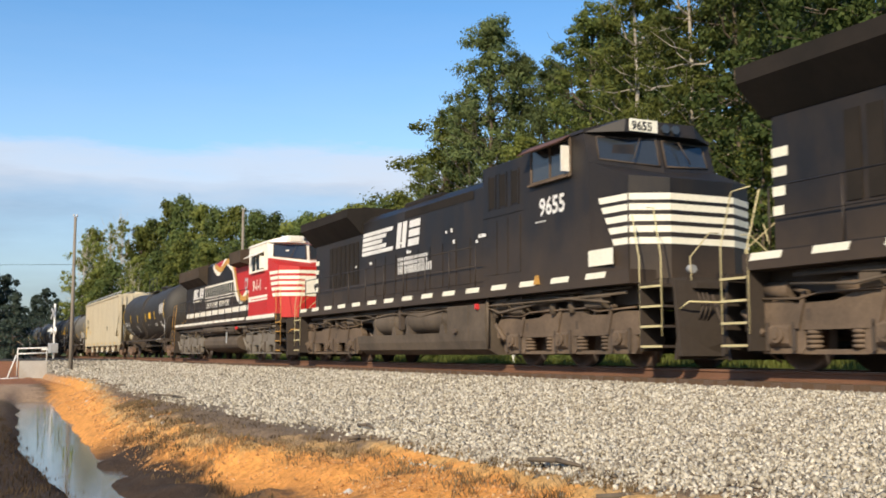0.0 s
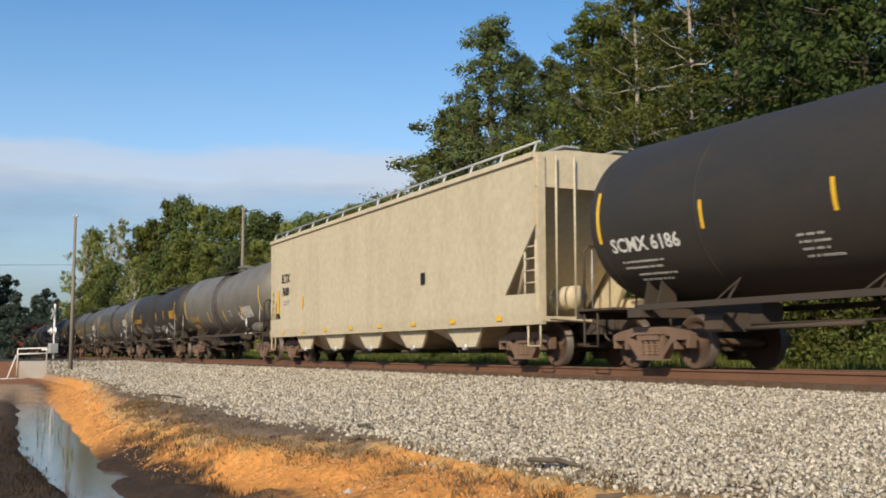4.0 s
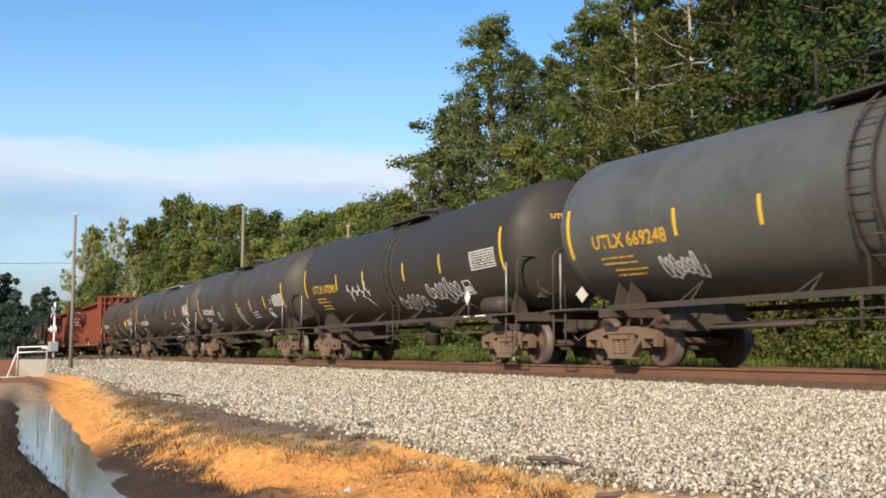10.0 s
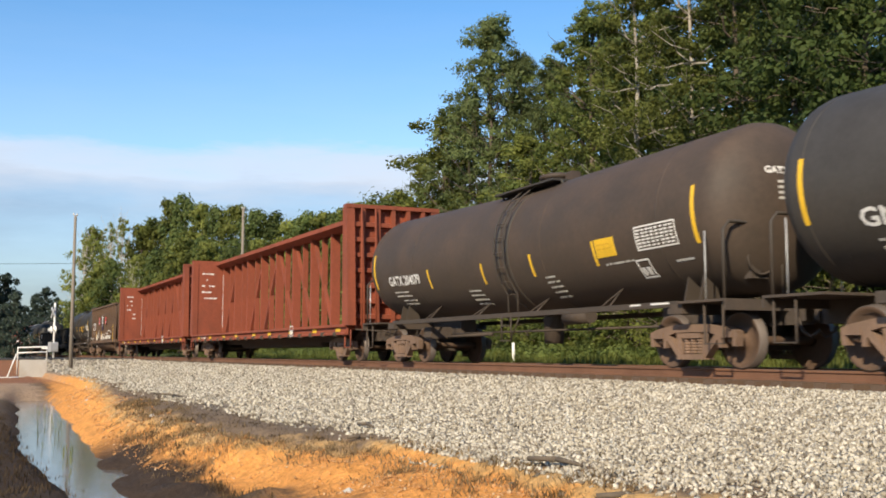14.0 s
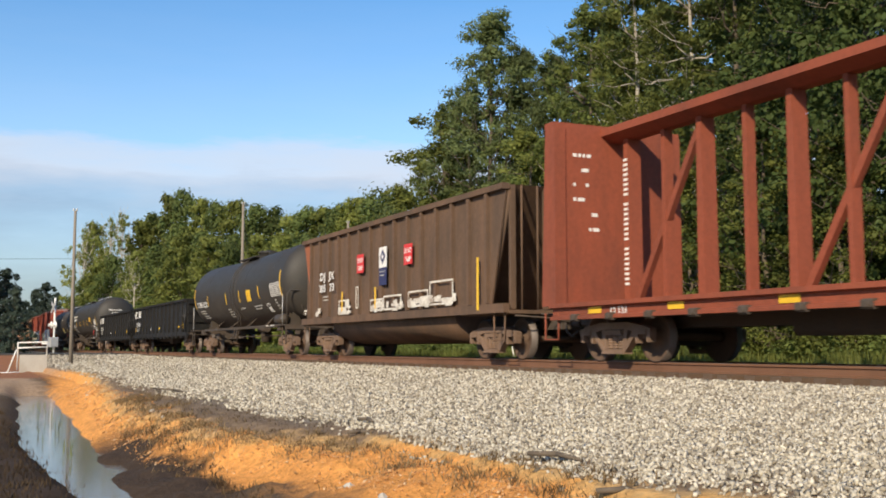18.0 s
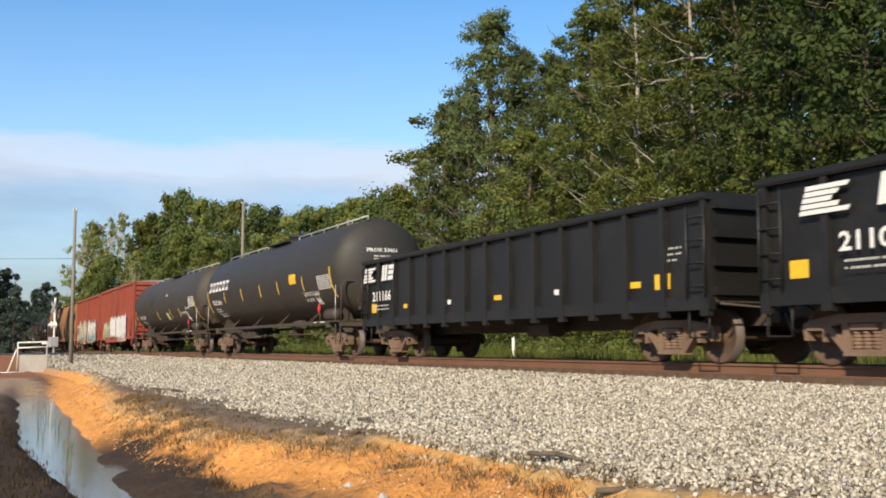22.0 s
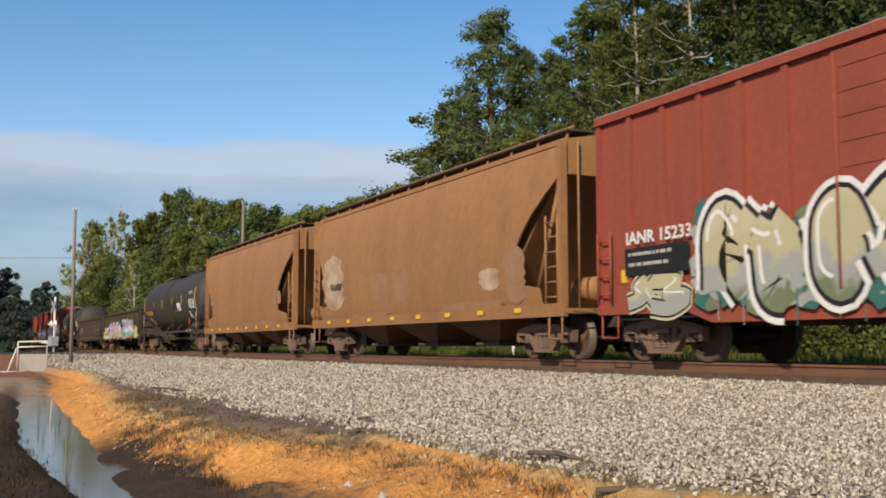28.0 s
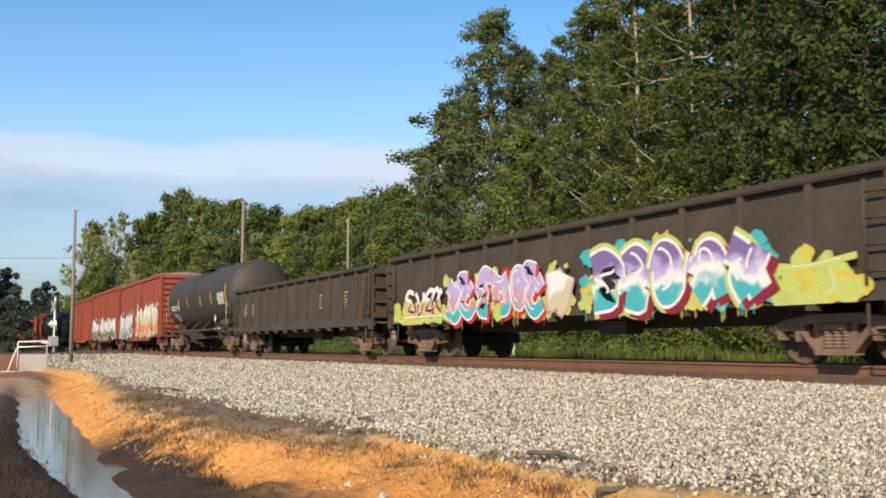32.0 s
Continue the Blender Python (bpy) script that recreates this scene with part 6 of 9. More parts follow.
def end_gear(car, half, paint, z, back=0.9):
    """Crossover step, brake wheel, sill step and uncoupling lever at both ends."""
    for s in (-1, 1):
        part("striker", Geo().box(*sorted((s * (half - 0.42), s * (half - back - 0.6))), -0.28, 0.28, 0.66, 1.12), TRUCK_DARK, car)
        part("uncoupling_lever", Geo().pipe([(s * (half - 0.5), -1.4, 0.95), (s * (half - 0.5), -0.5, 0.9), (s * (half - 0.35), -0.1, 0.8)], 0.02, 5), TRUCK_DARK, car)
        for y in (-1.46, 1.46):
            part("sill_step", Geo().pipe([(s * (half - back - 0.05), y, z), (s * (half - back - 0.05), y, 0.42), (s * (half - back - 0.55), y, 0.42), (s * (half - back - 0.55), y, z)], 0.022, 5), paint, car)
    part("brake_wheel", Geo().pipe([(half - 0.62, 0.55 + 0.26 * math.cos(6.283 * i / 14), z + 1.2 + 0.26 * math.sin(6.283 * i / 14)) for i in range(15)], 0.02, 5)
         .rod((half - 0.62, 0.29, z + 1.2), (half - 0.62, 0.81, z + 1.2), 0.014, 5).rod((half - 0.62, 0.55, z + .94), (half - 0.62, 0.55, z + 1.46), 0.014, 5).rod((half - 0.62, 0.55, z + 1.2), (half - 0.95, 0.55, z + 1.2), 0.03, 5), paint, car)


def running_gear(car, L, inset=2.15):
    for s in (-1, 1):
        add_truck(car, s * (L / 2 - inset))
    add_couplers(car, L / 2)


# ---- gondola ----
def gondola(label, L, paint, z1, posts, black=True, number=None, logo=False, squares=True, end_lean=0.0):
    car = thing("gondola", label, "gondola", "cars of the train")
    half, e, z0 = L / 2, L / 2 - 0.62, 0.86
    for s in (-1, 1):
        y0, y1 = sorted((s * 1.44, s * 1.40))
        part("side_sheet", Geo().box(-e, e, y0, y1, z0 + 0.1, z1 - 0.06), paint, car)
        part("top_chord", Geo().prism([(s * 1.36, z1 - 0.12), (s * 1.54, z1 - 0.12), (s * 1.56, z1 - 0.08), (s * 1.56, z1), (s * 1.36, z1)][::s], -e, e), paint, car)
        part("side_sill", Geo().prism([(s * 1.40, z0), (s * 1.52, z0), (s * 1.52, z0 + 0.22), (s * 1.40, z0 + 0.22)][::s], -e, e), paint, car)
    pm = {}
    for s in (-1, 1):
        pm[s] = Geo().slab([(-0.06, z0 + 0.2), (0.06, z0 + 0.2), (0.06, z1 - 0.12), (-0.06, z1 - 0.12)], *sorted((s * 1.43, s * 1.53))).slab([(-0.10, z0 - 0.1), (0.10, z0 - 0.1), (0.07, z0 + 0.2), (-0.07, z0 + 0.2)], *sorted((s * 1.43, s * 1.54))).mesh("side_post", paint)
        for k in range(posts):
            part("side_post", pm[s], None, car, at=pose(-e + 0.12 + k * (2 * e - 0.24) / (posts - 1), 0, 0))
    for s in (-1, 1):
        part("end_wall", Geo().box(*sorted((s * e, s * (e - 0.06))), -1.44, 1.44, z0 + 0.1, z1), paint, car)
        for k in range(4):
            z = z0 + 0.3 + k * (z1 - z0 - 0.5) / 3
            part("end_rib", Geo().prism([(-1.44, z - 0.07), (1.44, z - 0.07), (1.44, z + 0.07), (-1.44, z + 0.07)], *sorted((s * e, s * (e + 0.1)))), paint, car)
        part("end_ladder", ladder(Geo(), s * (e - 0.05), s * (e - 0.50), -1.56, z0 + 0.2, z1 - 0.2, 4), paint, car)
    part("floor_pan", Geo().box(-e, e, -1.40, 1.40, z0 + 0.12, z0 + 0.2), TRUCK_DARK, car)
    part("centre_sill", Geo().box(-half + 0.6, half - 0.6, -0.3, 0.3, 0.62, z0 + 0.12).box(0.8, 1.7, -0.9, -0.5, 0.5, 0.8, 0, 0.05), TRUCK_DARK, car)
    end_gear(car, half, paint, z0 + 0.1, 0.65)
    running_gear(car, L)
    if logo:
        railway_logo(car, -7.5, 2.1, 2.3, 0.42, -1.55, share=0.4)
        small_print(car, -6.7, 1.40, 1.3, 2, PALE, None, -1.55)
        small_print(car, e - 1.3, 1.9, 0.6, 3, PALE, None, -1.445)
    if number:
        fit_letters(car, number, -6.8, -5.45, 1.56, 0.36, PALE, None, -1.55)
    if squares:
        for x, w, h in ((-e + 0.55, 0.36, 0.26), (e - 1.5, 0.42, 0.26)):
            part("reflector", plate(Geo(), x, x + w, 1.24, 1.24 + h, None, -1.445), YEL, car, "yellow reflective square")
        for k in range(1, 6):
            x = -e + k * 2 * e / 6 + 0.3
            part("reflector", plate(Geo(), x, x + 0.34, 1.30, 1.41, None, -1.445), YEL if k % 2 else PALE, car)
    return car


# ---- boxcar ----
def boxcar(label, L, paint, z1=4.5, door=(-2.0, 1.2), seed=0):
    car = thing("boxcar", label, "boxcar", "cars of the train")
    half, e, z0 = L / 2, L / 2 - 0.82, 0.84
    for s in (-1, 1):
        part("side_wall", Geo().box(-e, e, *sorted((s * 1.46, s * 1.40)), z0, z1), paint, car)
        part("eave", Geo().prism([(s * 1.36, z1 - 0.14), (s * 1.55, z1 - 0.14), (s * 1.55, z1), (s * 1.36, z1 + 0.02)][::s], -e, e), paint, car)
        part("side_sill", Geo().slab([(-e, z0), (-e + 2.6, z0 - 0.02), (-e + 3.2, z0 - 0.2), (e - 3.2, z0 - 0.2), (e - 2.6, z0 - 0.02), (e, z0), (e, z0 + 0.16), (-e, z0 + 0.16)], *sorted((s * 1.44, s * 1.50))), paint, car)
        pm = Geo().slab([(-0.06, z0 + 0.1), (0.06, z0 + 0.1), (0.06, z1 - 0.14), (-0.06, z1 - 0.14)], *sorted((s * 1.45, s * 1.515))).mesh("side_post", paint)
        n = 16
        for k in range(n + 1):
            x = -e + 0.07 + k * (2 * e - 0.14) / n
            if door[0] - 0.1 < x < door[1] + 0.1:
                continue
            part("side_post", pm, None, car, at=pose(x, 0, 0))
    d = part("door", Geo().box(door[0], door[1], -1.53, -1.47, z0 + 0.22, z1 - 0.2), paint, car, "sliding plug door with pressed ribs")
    for k in range(9):
        z = z0 + 0.5 + k * (z1 - z0 - 0.9) / 8
        part("door_rib", Geo().slab([(door[0] + 0.15, z - 0.05), (door[1] - 0.15, z - 0.05), (door[1] - 0.2, z + 0.05), (door[0] + 0.2, z + 0.05)], -1.542, -1.53), paint, d)
    for x in (door[0] + 0.1, door[1] - 0.12):
        part("lock_bar", Geo().rod((x, -1.58, z0 + 0.2), (x, -1.58, z1 - 0.25), 0.022, 5), paint, d)
    part("door_track", Geo().box(door[0] - 3.0, door[1] + 0.3, -1.56, -1.47, z0 + 0.12, z0 + 0.2), paint, car)
    roof = Geo().prism([(-1.52, z1), (1.52, z1), (1.52, z1 + 0.03), (0, z1 + 0.16), (-1.52, z1 + 0.03)], -e, e)
    part("roof", roof, mat("galvanised_roof", (0.35, 0.33, 0.31), 0.6, 0.4, dirt=(0.25, 0.12, 0.08), fine=20), car)
    rm = Geo().prism([(-1.5, z1 + 0.03), (1.5, z1 + 0.03), (1.5, z1 + 0.06), (0, z1 + 0.2), (-1.5, z1 + 0.06)], -0.04, 0.04).mesh("roof_rib", paint)
    for k in range(13):
        part("roof_rib", rm, None, car, at=pose(-e + 0.3 + k * (2 * e - 0.6) / 12, 0, 0))
    for s in (-1, 1):
        part("end_wall", Geo().box(*sorted((s * e, s * (e - 0.06))), -1.46, 1.46, z0, z1 + 0.03), paint, car)
        for k in range(11):
            z = z0 + 0.2 + k * (z1 - z0 - 0.35) / 10
            part("end_rib", Geo().slab([(s * (e - 0.01), z - 0.13), (s * (e + 0.09), z - 0.05), (s * (e + 0.09), z + 0.05), (s * (e - 0.01), z + 0.13)][::s], -1.3, 1.3), paint, car)
        for y in (-1.42, 1.42):
            part("corner_post", Geo().box(*sorted((s * (e - 0.05), s * (e + 0.05))), y - 0.06, y + 0.06, z0, z1), paint, car)
        part("end_ladder", Geo().pipe([(s * (e + 0.12), -1.25, z0), (s * (e + 0.12), -1.25, 2.2)], 0.025, 5).pipe([(s * (e + 0.12), -0.8, z0), (s * (e + 0.12), -0.8, 2.2)], 0.025, 5)
             .rod((s * (e + .12), -1.25, 1.1), (s * (e + .12), -.8, 1.1), .018, 5).rod((s * (e + .12), -1.25, 1.5), (s * (e + .12), -.8, 1.5), .018, 5).rod((s * (e + .12), -1.25, 1.9), (s * (e + .12), -.8, 1.9), .018, 5), paint, car)
        part("side_ladder", ladder(Geo(), s * (e - 0.1), s * (e - 0.5), -1.56, z0 + 0.2, z0 + 1.5, 4), paint, car)
    part("centre_sill", Geo().box(-half + 0.6, half - 0.6, -0.35, 0.35, 0.6, z0).box(-1.2, 0.2, -1.0, -0.45, 0.45, 0.78, 0, 0.06), TRUCK_DARK, car)
    end_gear(car, half, paint, z0 + 0.1, 0.85)
    running_gear(car, L)
    part("reflector", plate(Geo(), e - 1.5, e - 1.1, 1.05, 1.28, None, -1.465), YEL, car)
    part("reflector", plate(Geo(), -e + 0.7, -e + 1.1, 1.4, 1.63, None, -1.465), YEL, car)
    return car


# ---- covered hopper ----
def covered_hopper(label, L, paint, round_side=True, bays=3, z1=4.42, rail=HOP_BROWN, roof_gear=True):
    car = thing("covered_hopper", label, "hopper", "cars of the train")
    half = L / 2
    e = half - 0.85
    z0 = 1.0
    if round_side:
        prof = [(1.42, z0), (1.50, 1.25), (1.57, 1.8), (1.6, 2.5), (1.58, 3.2), (1.50, 3.8), (1.40, 4.15), (1.28, z1)]
        cut = lambda z: e - (0.0 if z > 3.6 else 1.75 * max(0, math.sin(min(1.0, (3.6 - z) / 2.2) * math.pi * 0.62)) - (0.0 if z > 1.45 else 0.9))
        zs = [z0, 1.2, 1.32, 1.45, 1.6, 1.8, 2.1, 2.4, 2.7, 3.0, 3.3, 3.6, 3.8, 4.0, 4.15, 4.3, z1]
    else:
        prof = [(1.52, z0), (1.53, 1.2), (1.55, z1)]
        cut = lambda z: e - (0 if z > 2.9 or z < 1.5 else (2.9 - z) * 0.95)
        zs = [z0 + 0.12, 1.2, 1.49, 1.51, 1.7, 2.0, 2.4, 2.9, 2.91, 3.3, 3.7, 4.1, z1]

    def yat(z):
        for (ya, za), (yb, zb) in zip(prof, prof[1:]):
            if za <= z <= zb:
                return ya + (yb - ya) * (z - za) / (zb - za)
        return prof[-1][0]
    for s in (-1, 1):
        g = Geo()
        v = []
        for z in zs:
            y = s * yat(z)
            c = cut(z)
            v += [(x, y, z) for x in (-c, -c * 0.6, 0, c * 0.6, c)]
        f = [(5 * i + k, 5 * i + k + 1, 5 * i + k + 6, 5 * i + k + 5)[::-s] for i in range(len(zs) - 1) for k in range(4)]
        g.add(v, f, 0, round_side)
        for z, zz in zip(zs, zs[1:]):
            for q in (-1, 1):
                g.add([(q * cut(z), s * yat(z), z), (q * cut(zz), s * yat(zz), zz), (q * cut(zz), s * (yat(zz) - 0.04), zz), (q * cut(z), s * (yat(z) - 0.04), z)], [(0, 1, 2, 3)[::s * q]])
        part("side_sheet", g, paint, car)
        part("side_sill", Geo().prism([(s * 1.38, z0 - 0.14), (s * 1.50, z0 - 0.14), (s * 1.53, z0 + 0.12), (s * 1.42, z0 + 0.12)][::s], -half + 0.72, half - 0.72), paint, car)
        part("top_chord", Geo().prism([(s * (yat(z1) - 0.1), z1 - 0.05), (s * (yat(z1) + 0.06), z1 - 0.05), (s * (yat(z1) + 0.05), z1 + 0.06), (s * (yat(z1) - 0.1), z1 + 0.06)][::s], -e, e), paint, car)
    yt = yat(z1)
    part("roof", Geo().prism([(-yt, z1), (yt, z1), (yt, z1 + 0.05), (yt * .5, z1 + 0.16), (-yt * .5, z1 + 0.16), (-yt, z1 + 0.05)], -e, e), paint, car)
    if not round_side:
        for k in range(bays + 1):
            xc = -half + 3.0 + (k + 0.5) * (L - 6.0) / (bays + 1)
            part("bay_side", Geo().slab([(xc - 0.98, z0 - 0.13), (xc - 0.35, 0.42), (xc + 0.6, 0.42), (xc + 0.95, z0 - 0.13)], -1.36, -1.30), paint, car, "tan trapezoid bay side")
            part("gate_wheel", Geo().rod((xc + 0.1, -1.42, 0.42), (xc + 0.1, -1.30, 0.42), 0.075, 10), GALV, car)
    wy = (-1.26, -0.62) if round_side else (-0.85, -0.45)
    part("roof_walk", Geo().box(-e, e, *wy, z1 + 0.22, z1 + 0.26), GALV if not round_side else TRUCK_DARK, car, "open steel roof walkway")
    part("roof_walk", Geo().box(-e, e, 0.45, 0.85, z1 + 0.22, z1 + 0.26), GALV if not round_side else TRUCK_DARK, car)
    post = Geo().rod((0, -yt + 0.05, z1), (0, -yt + 0.16, z1 + 0.30), 0.03, 5).mesh("roof_post", rail)
    for k in range(14):
        part("roof_post", post, None, car, at=pose(-e + 0.15 + k * (2 * e - 0.3) / 13, 0, 0))
    part("roof_rail", Geo().rod((-e, -yt + 0.16, z1 + 0.30), (e, -yt + 0.16, z1 + 0.30), 0.028, 5), rail, car)
    hm = Geo().lathe_z([(z1 + 0.12, 0.36), (z1 + 0.26, 0.36), (z1 + 0.30, 0.3), (z1 + 0.31, 0)], 0, 0, 14).mesh("roof_hatch", paint)
    for k in range(9):
        part("roof_hatch", hm, None, car, at=pose(-e + 0.9 + k * (2 * e - 1.8) / 8, 0, 0))
    for s in (-1, 1):
        part("slope_sheet", Geo().slab([(s * (e - 0.15), 3.75), (s * (e - 0.05), z1), (s * (e - 0.2), z1), (s * (e - 3.0), 1.2), (s * (e - 2.8), 1.1)][::s], -1.36, 1.36), paint, car)
        part("end_panel", Geo().box(*sorted((s * (e - 0.02), s * (e + 0.03))), -yt, yt, 3.7, z1 + 0.06), paint, car)
        for y in (-1.42, 1.42):
            part("corner_post", Geo().box(*sorted((s * (e - 0.06), s * (e + 0.08))), y - 0.08, y + 0.08, z0 - 0.1, z1), paint, car)
            part("end_brace", Geo().rod((s * (e + 0.02), y, 3.7), (s * (e - 1.3), y * 0.9, 1.1), 0.055, 4), paint, car)
        part("end_floor", Geo().box(*sorted((s * (half - 0.7), s * (half - 3.0))), -1.48, 1.48, z0 - 0.08, z0 + 0.02), paint, car)
        part("side_ladder", ladder(Geo(), s * (e - 0.05), s * (e - 0.5), -1.50, z0 + 0.1, 2.9 if round_side else 2.6, 6), paint, car)
        part("end_ladder", Geo().pipe([(s * (e + 0.12), -1.1, z0), (s * (e + 0.12), -1.1, z1)], 0.025, 5).pipe([(s * (e + 0.12), -0.65, z0), (s * (e + 0.12), -0.65, z1)], 0.025, 5), paint, car)
        part("air_tank", Geo().lathe_x([(s * (e - 0.2), 0.0), (s * (e - 0.22), 0.25), (s * (e - 0.95), 0.25), (s * (e - 0.97), 0.0)], -0.4, z0 + 0.45, 14), paint, car)
    span = 2 * (half - 3.4)
    for k in range(bays):
        xc = -span / 2 + (k + 0.5) * span / bays
        w = span / bays * 0.48
        b = part("bay", Geo().add([(xc - w, -1.4, z0), (xc + w, -1.4, z0), (xc + w, 1.4, z0), (xc - w, 1.4, z0), (xc - 0.38, -0.75, 0.38), (xc + 0.38, -0.75, 0.38), (xc + 0.38, 0.75, 0.38), (xc - 0.38, 0.75, 0.38)],
                                 [(0, 1, 5, 4), (1, 2, 6, 5), (2, 3, 7, 6), (3, 0, 4, 7), (4, 5, 6, 7)]), paint if not round_side else mat("hopper_underside", (0.14, 0.075, 0.045), 0.85, fine=12, bump=.15), car, "tapered unloading bay")
        part("gate", Geo().box(xc - 0.45, xc + 0.45, -0.8, 0.8, 0.28, 0.38, 0, 0.03).rod((xc - .3, -1.0, .33), (xc - .3, 1, .33), .04, 6), TRUCK_DARK, b)
    end_gear(car, half, paint, z0, 0.75)
    running_gear(car, L)
    for k in range(8):
        x = -e + 1.6 + k * (2 * e - 3.2) / 7
        part("reflector", plate(Geo(), x - 0.14, x + 0.14, z0 - 0.03, z0 + 0.07, None, -1.535), YEL, car)
    return car


# ---- centerbeam flatcar ----
def centerbeam(label, L, paint, number):
    car = thing("centerbeam_flatcar", label, "flatcar", "cars of the train")
    half, e, z0, z1 = L / 2, L / 2 - 1.15, 0.80, 4.66
    part("deck", Geo().box(-e, e, -1.45, 1.45, 0.98, 1.08), paint, car)
    part("centre_sill", Geo().box(-half + 0.6, half - 0.6, -0.4, 0.4, 0.62, 0.98).box(-5.5, 5.5, -0.4, 0.4, 0.45, 0.7, 0, 0.08), TRUCK_DARK, car)
    for s in (-1, 1):
        part("side_sill", Geo().prism([(s * 1.42, z0), (s * 1.54, z0), (s * 1.54, z0 + 0.06), (s * 1.47, z0 + 0.08), (s * 1.47, 1.02), (s * 1.56, 1.04), (s * 1.56, 1.12), (s * 1.42, 1.12)][::s], -e - 0.1, e + 0.1), paint, car)
        part("bulkhead", Geo().box(*sorted((s * e, s * (e - 0.12))), -1.5, 1.5, 1.08, z1), paint, car, "tall red end bulkhead")
        for y in (-1.42, 1.42):
            part("bulkhead_post", Geo().slab([(s * (e - 0.15), 1.08), (s * (e + 0.38), 1.08), (s * (e + 0.2), z1 + 0.02), (s * (e - 0.15), z1 + 0.02)][::s], y - 0.13, y + 0.13), paint, car)
        part("bulkhead_cap", Geo().box(*sorted((s * (e - 0.12), s * (e + 0.22))), -1.55, 1.55, z1, z1 + 0.12), paint, car)
        for k in range(7):
            z = 1.35 + k * 0.47
            part("bulkhead_rib", Geo().slab([(s * (e - 0.01), z - 0.1), (s * (e + 0.16), z - 0.06), (s * (e + 0.16), z + 0.06), (s * (e - 0.01), z + 0.1)][::s], -1.3, 1.3), paint, car)
        for y in (-1.0, -0.5, 0.0, 0.5, 1.0):
            part("bulkhead_stake", Geo().box(*sorted((s * (e - 0.01), s * (e + 0.2))), y - 0.06, y + 0.06, 1.08, z1), paint, car)
        part("end_ladder", Geo().pipe([(s * (e + 0.42), -1.1, 0.9), (s * (e + 0.3), -1.1, z1)], 0.025, 5).pipe([(s * (e + 0.42), -0.65, 0.9), (s * (e + 0.3), -0.65, z1)], 0.025, 5), paint, car)
    part("top_chord", Geo().prism([(-0.42, z1 - 0.10), (-0.12, z1 - 0.22), (0.12, z1 - 0.22), (0.42, z1 - 0.10), (0.42, z1 + 0.05), (-0.42, z1 + 0.05)], -e, e), paint, car)
    n = 19
    step = (2 * e - 1.2) / (n - 1)
    wide = Geo().slab([(-0.1, 1.08), (0.1, 1.08), (0.065, z1 - 0.15), (-0.065, z1 - 0.15)], -0.16, 0.16)
    thin = Geo().slab([(-0.05, 1.08), (0.05, 1.08), (0.05, z1 - 0.15), (-0.05, z1 - 0.15)], -0.1, 0.1)
    wm, tm = wide.mesh("riser", paint), thin.mesh("stanchion", paint)
    for k in range(n):
        x = -e + 0.6 + k * step
        part("riser" if k % 2 == 0 else "stanchion", wm if k % 2 == 0 else tm, None, car, at=pose(x, 0, 0))
    for k in range(0, n - 2, 2):
        x = -e + 0.6 + k * step
        up = x + step < 0
        a, b = (x + 0.15, x + 2 * step - 0.15) if up else (x + 2 * step - 0.15, x + 0.15)
        if k in (2, 14):
            continue
        part("diagonal", Geo().slab(sorted_quad(a, 1.15, b, z1 - 0.4, 0.075), -0.07, 0.05), paint, car)
    for x in (-e + 1.2, -e + 3.6, -e + 6.2, -2.6, 0.2, 2.4, 5.1, e - 3.2, e - 0.9):
        part("reflector", plate(Geo(), x, x + 0.42, 0.90, 1.02, None, -1.475), YEL, car, "yellow reflective strip")
    wn = Geo().box(-0.1, 0.1, -1.58, -1.45, 0.76, 0.9, 0, 0.03).rod((0, -1.6, 0.83), (0, -1.44, 0.83), 0.05, 8).mesh("winch", TRUCK_DARK)
    for k in range(18):
        part("winch", wn, None, car, at=pose(-e + 0.8 + k * (2 * e - 1.6) / 17, 0, 0))
    if number:
        letters(car, number, -e + 1.9, 0.86, 0.2, PALE, None, -1.485)
    # writing on the inner face of the rear bulkhead
    g = Geo()
    rnd = random.Random(len(number) * 7 + 3)
    for k in range(6):
        z = 4.1 - k * 0.3
        yy = -1.1
        while yy < -0.5:
            d = rnd.uniform(0.05, 0.2)
            if rnd.random() < 0.6:
                g.box(-e + 0.121, -e + 0.127, yy, yy + d, z, z + 0.07)
            yy += d + 0.04
    tagged(part("stencil", g, PALE, car), kind="stuff")
    g = Geo()
    for k in range(26):
        z = 1.5 + k * 0.1
        if k % 9 != 8:
            plate(g, -e + 0.53, -e + 0.67, z, z + 0.05, None, -0.164)
    part("stencil", g, PALE, car)
    stencil_box(car, e - 5.4, 0.82, 0.36, 0.36, PALE, None, -1.575, 1, 2)
    end_gear(car, half, paint, 0.95, 0.7)
    running_gear(car, L, 2.6)
    return car


def sorted_quad(xa, za, xb, zb, w):
    return [(xa - w, za), (xa + w, za), (xb + w, zb), (xb - w, zb)] if xb > xa else [(xa - w, za), (xa + w, za), (xb + w, zb), (xb - w, zb)]


SCUFF = mat("scuffed_old_white", (0.68, 0.65, 0.58), 0.8, dirt=(0.2, 0.13, 0.09), amount=0.6, scale=4, bump=0)


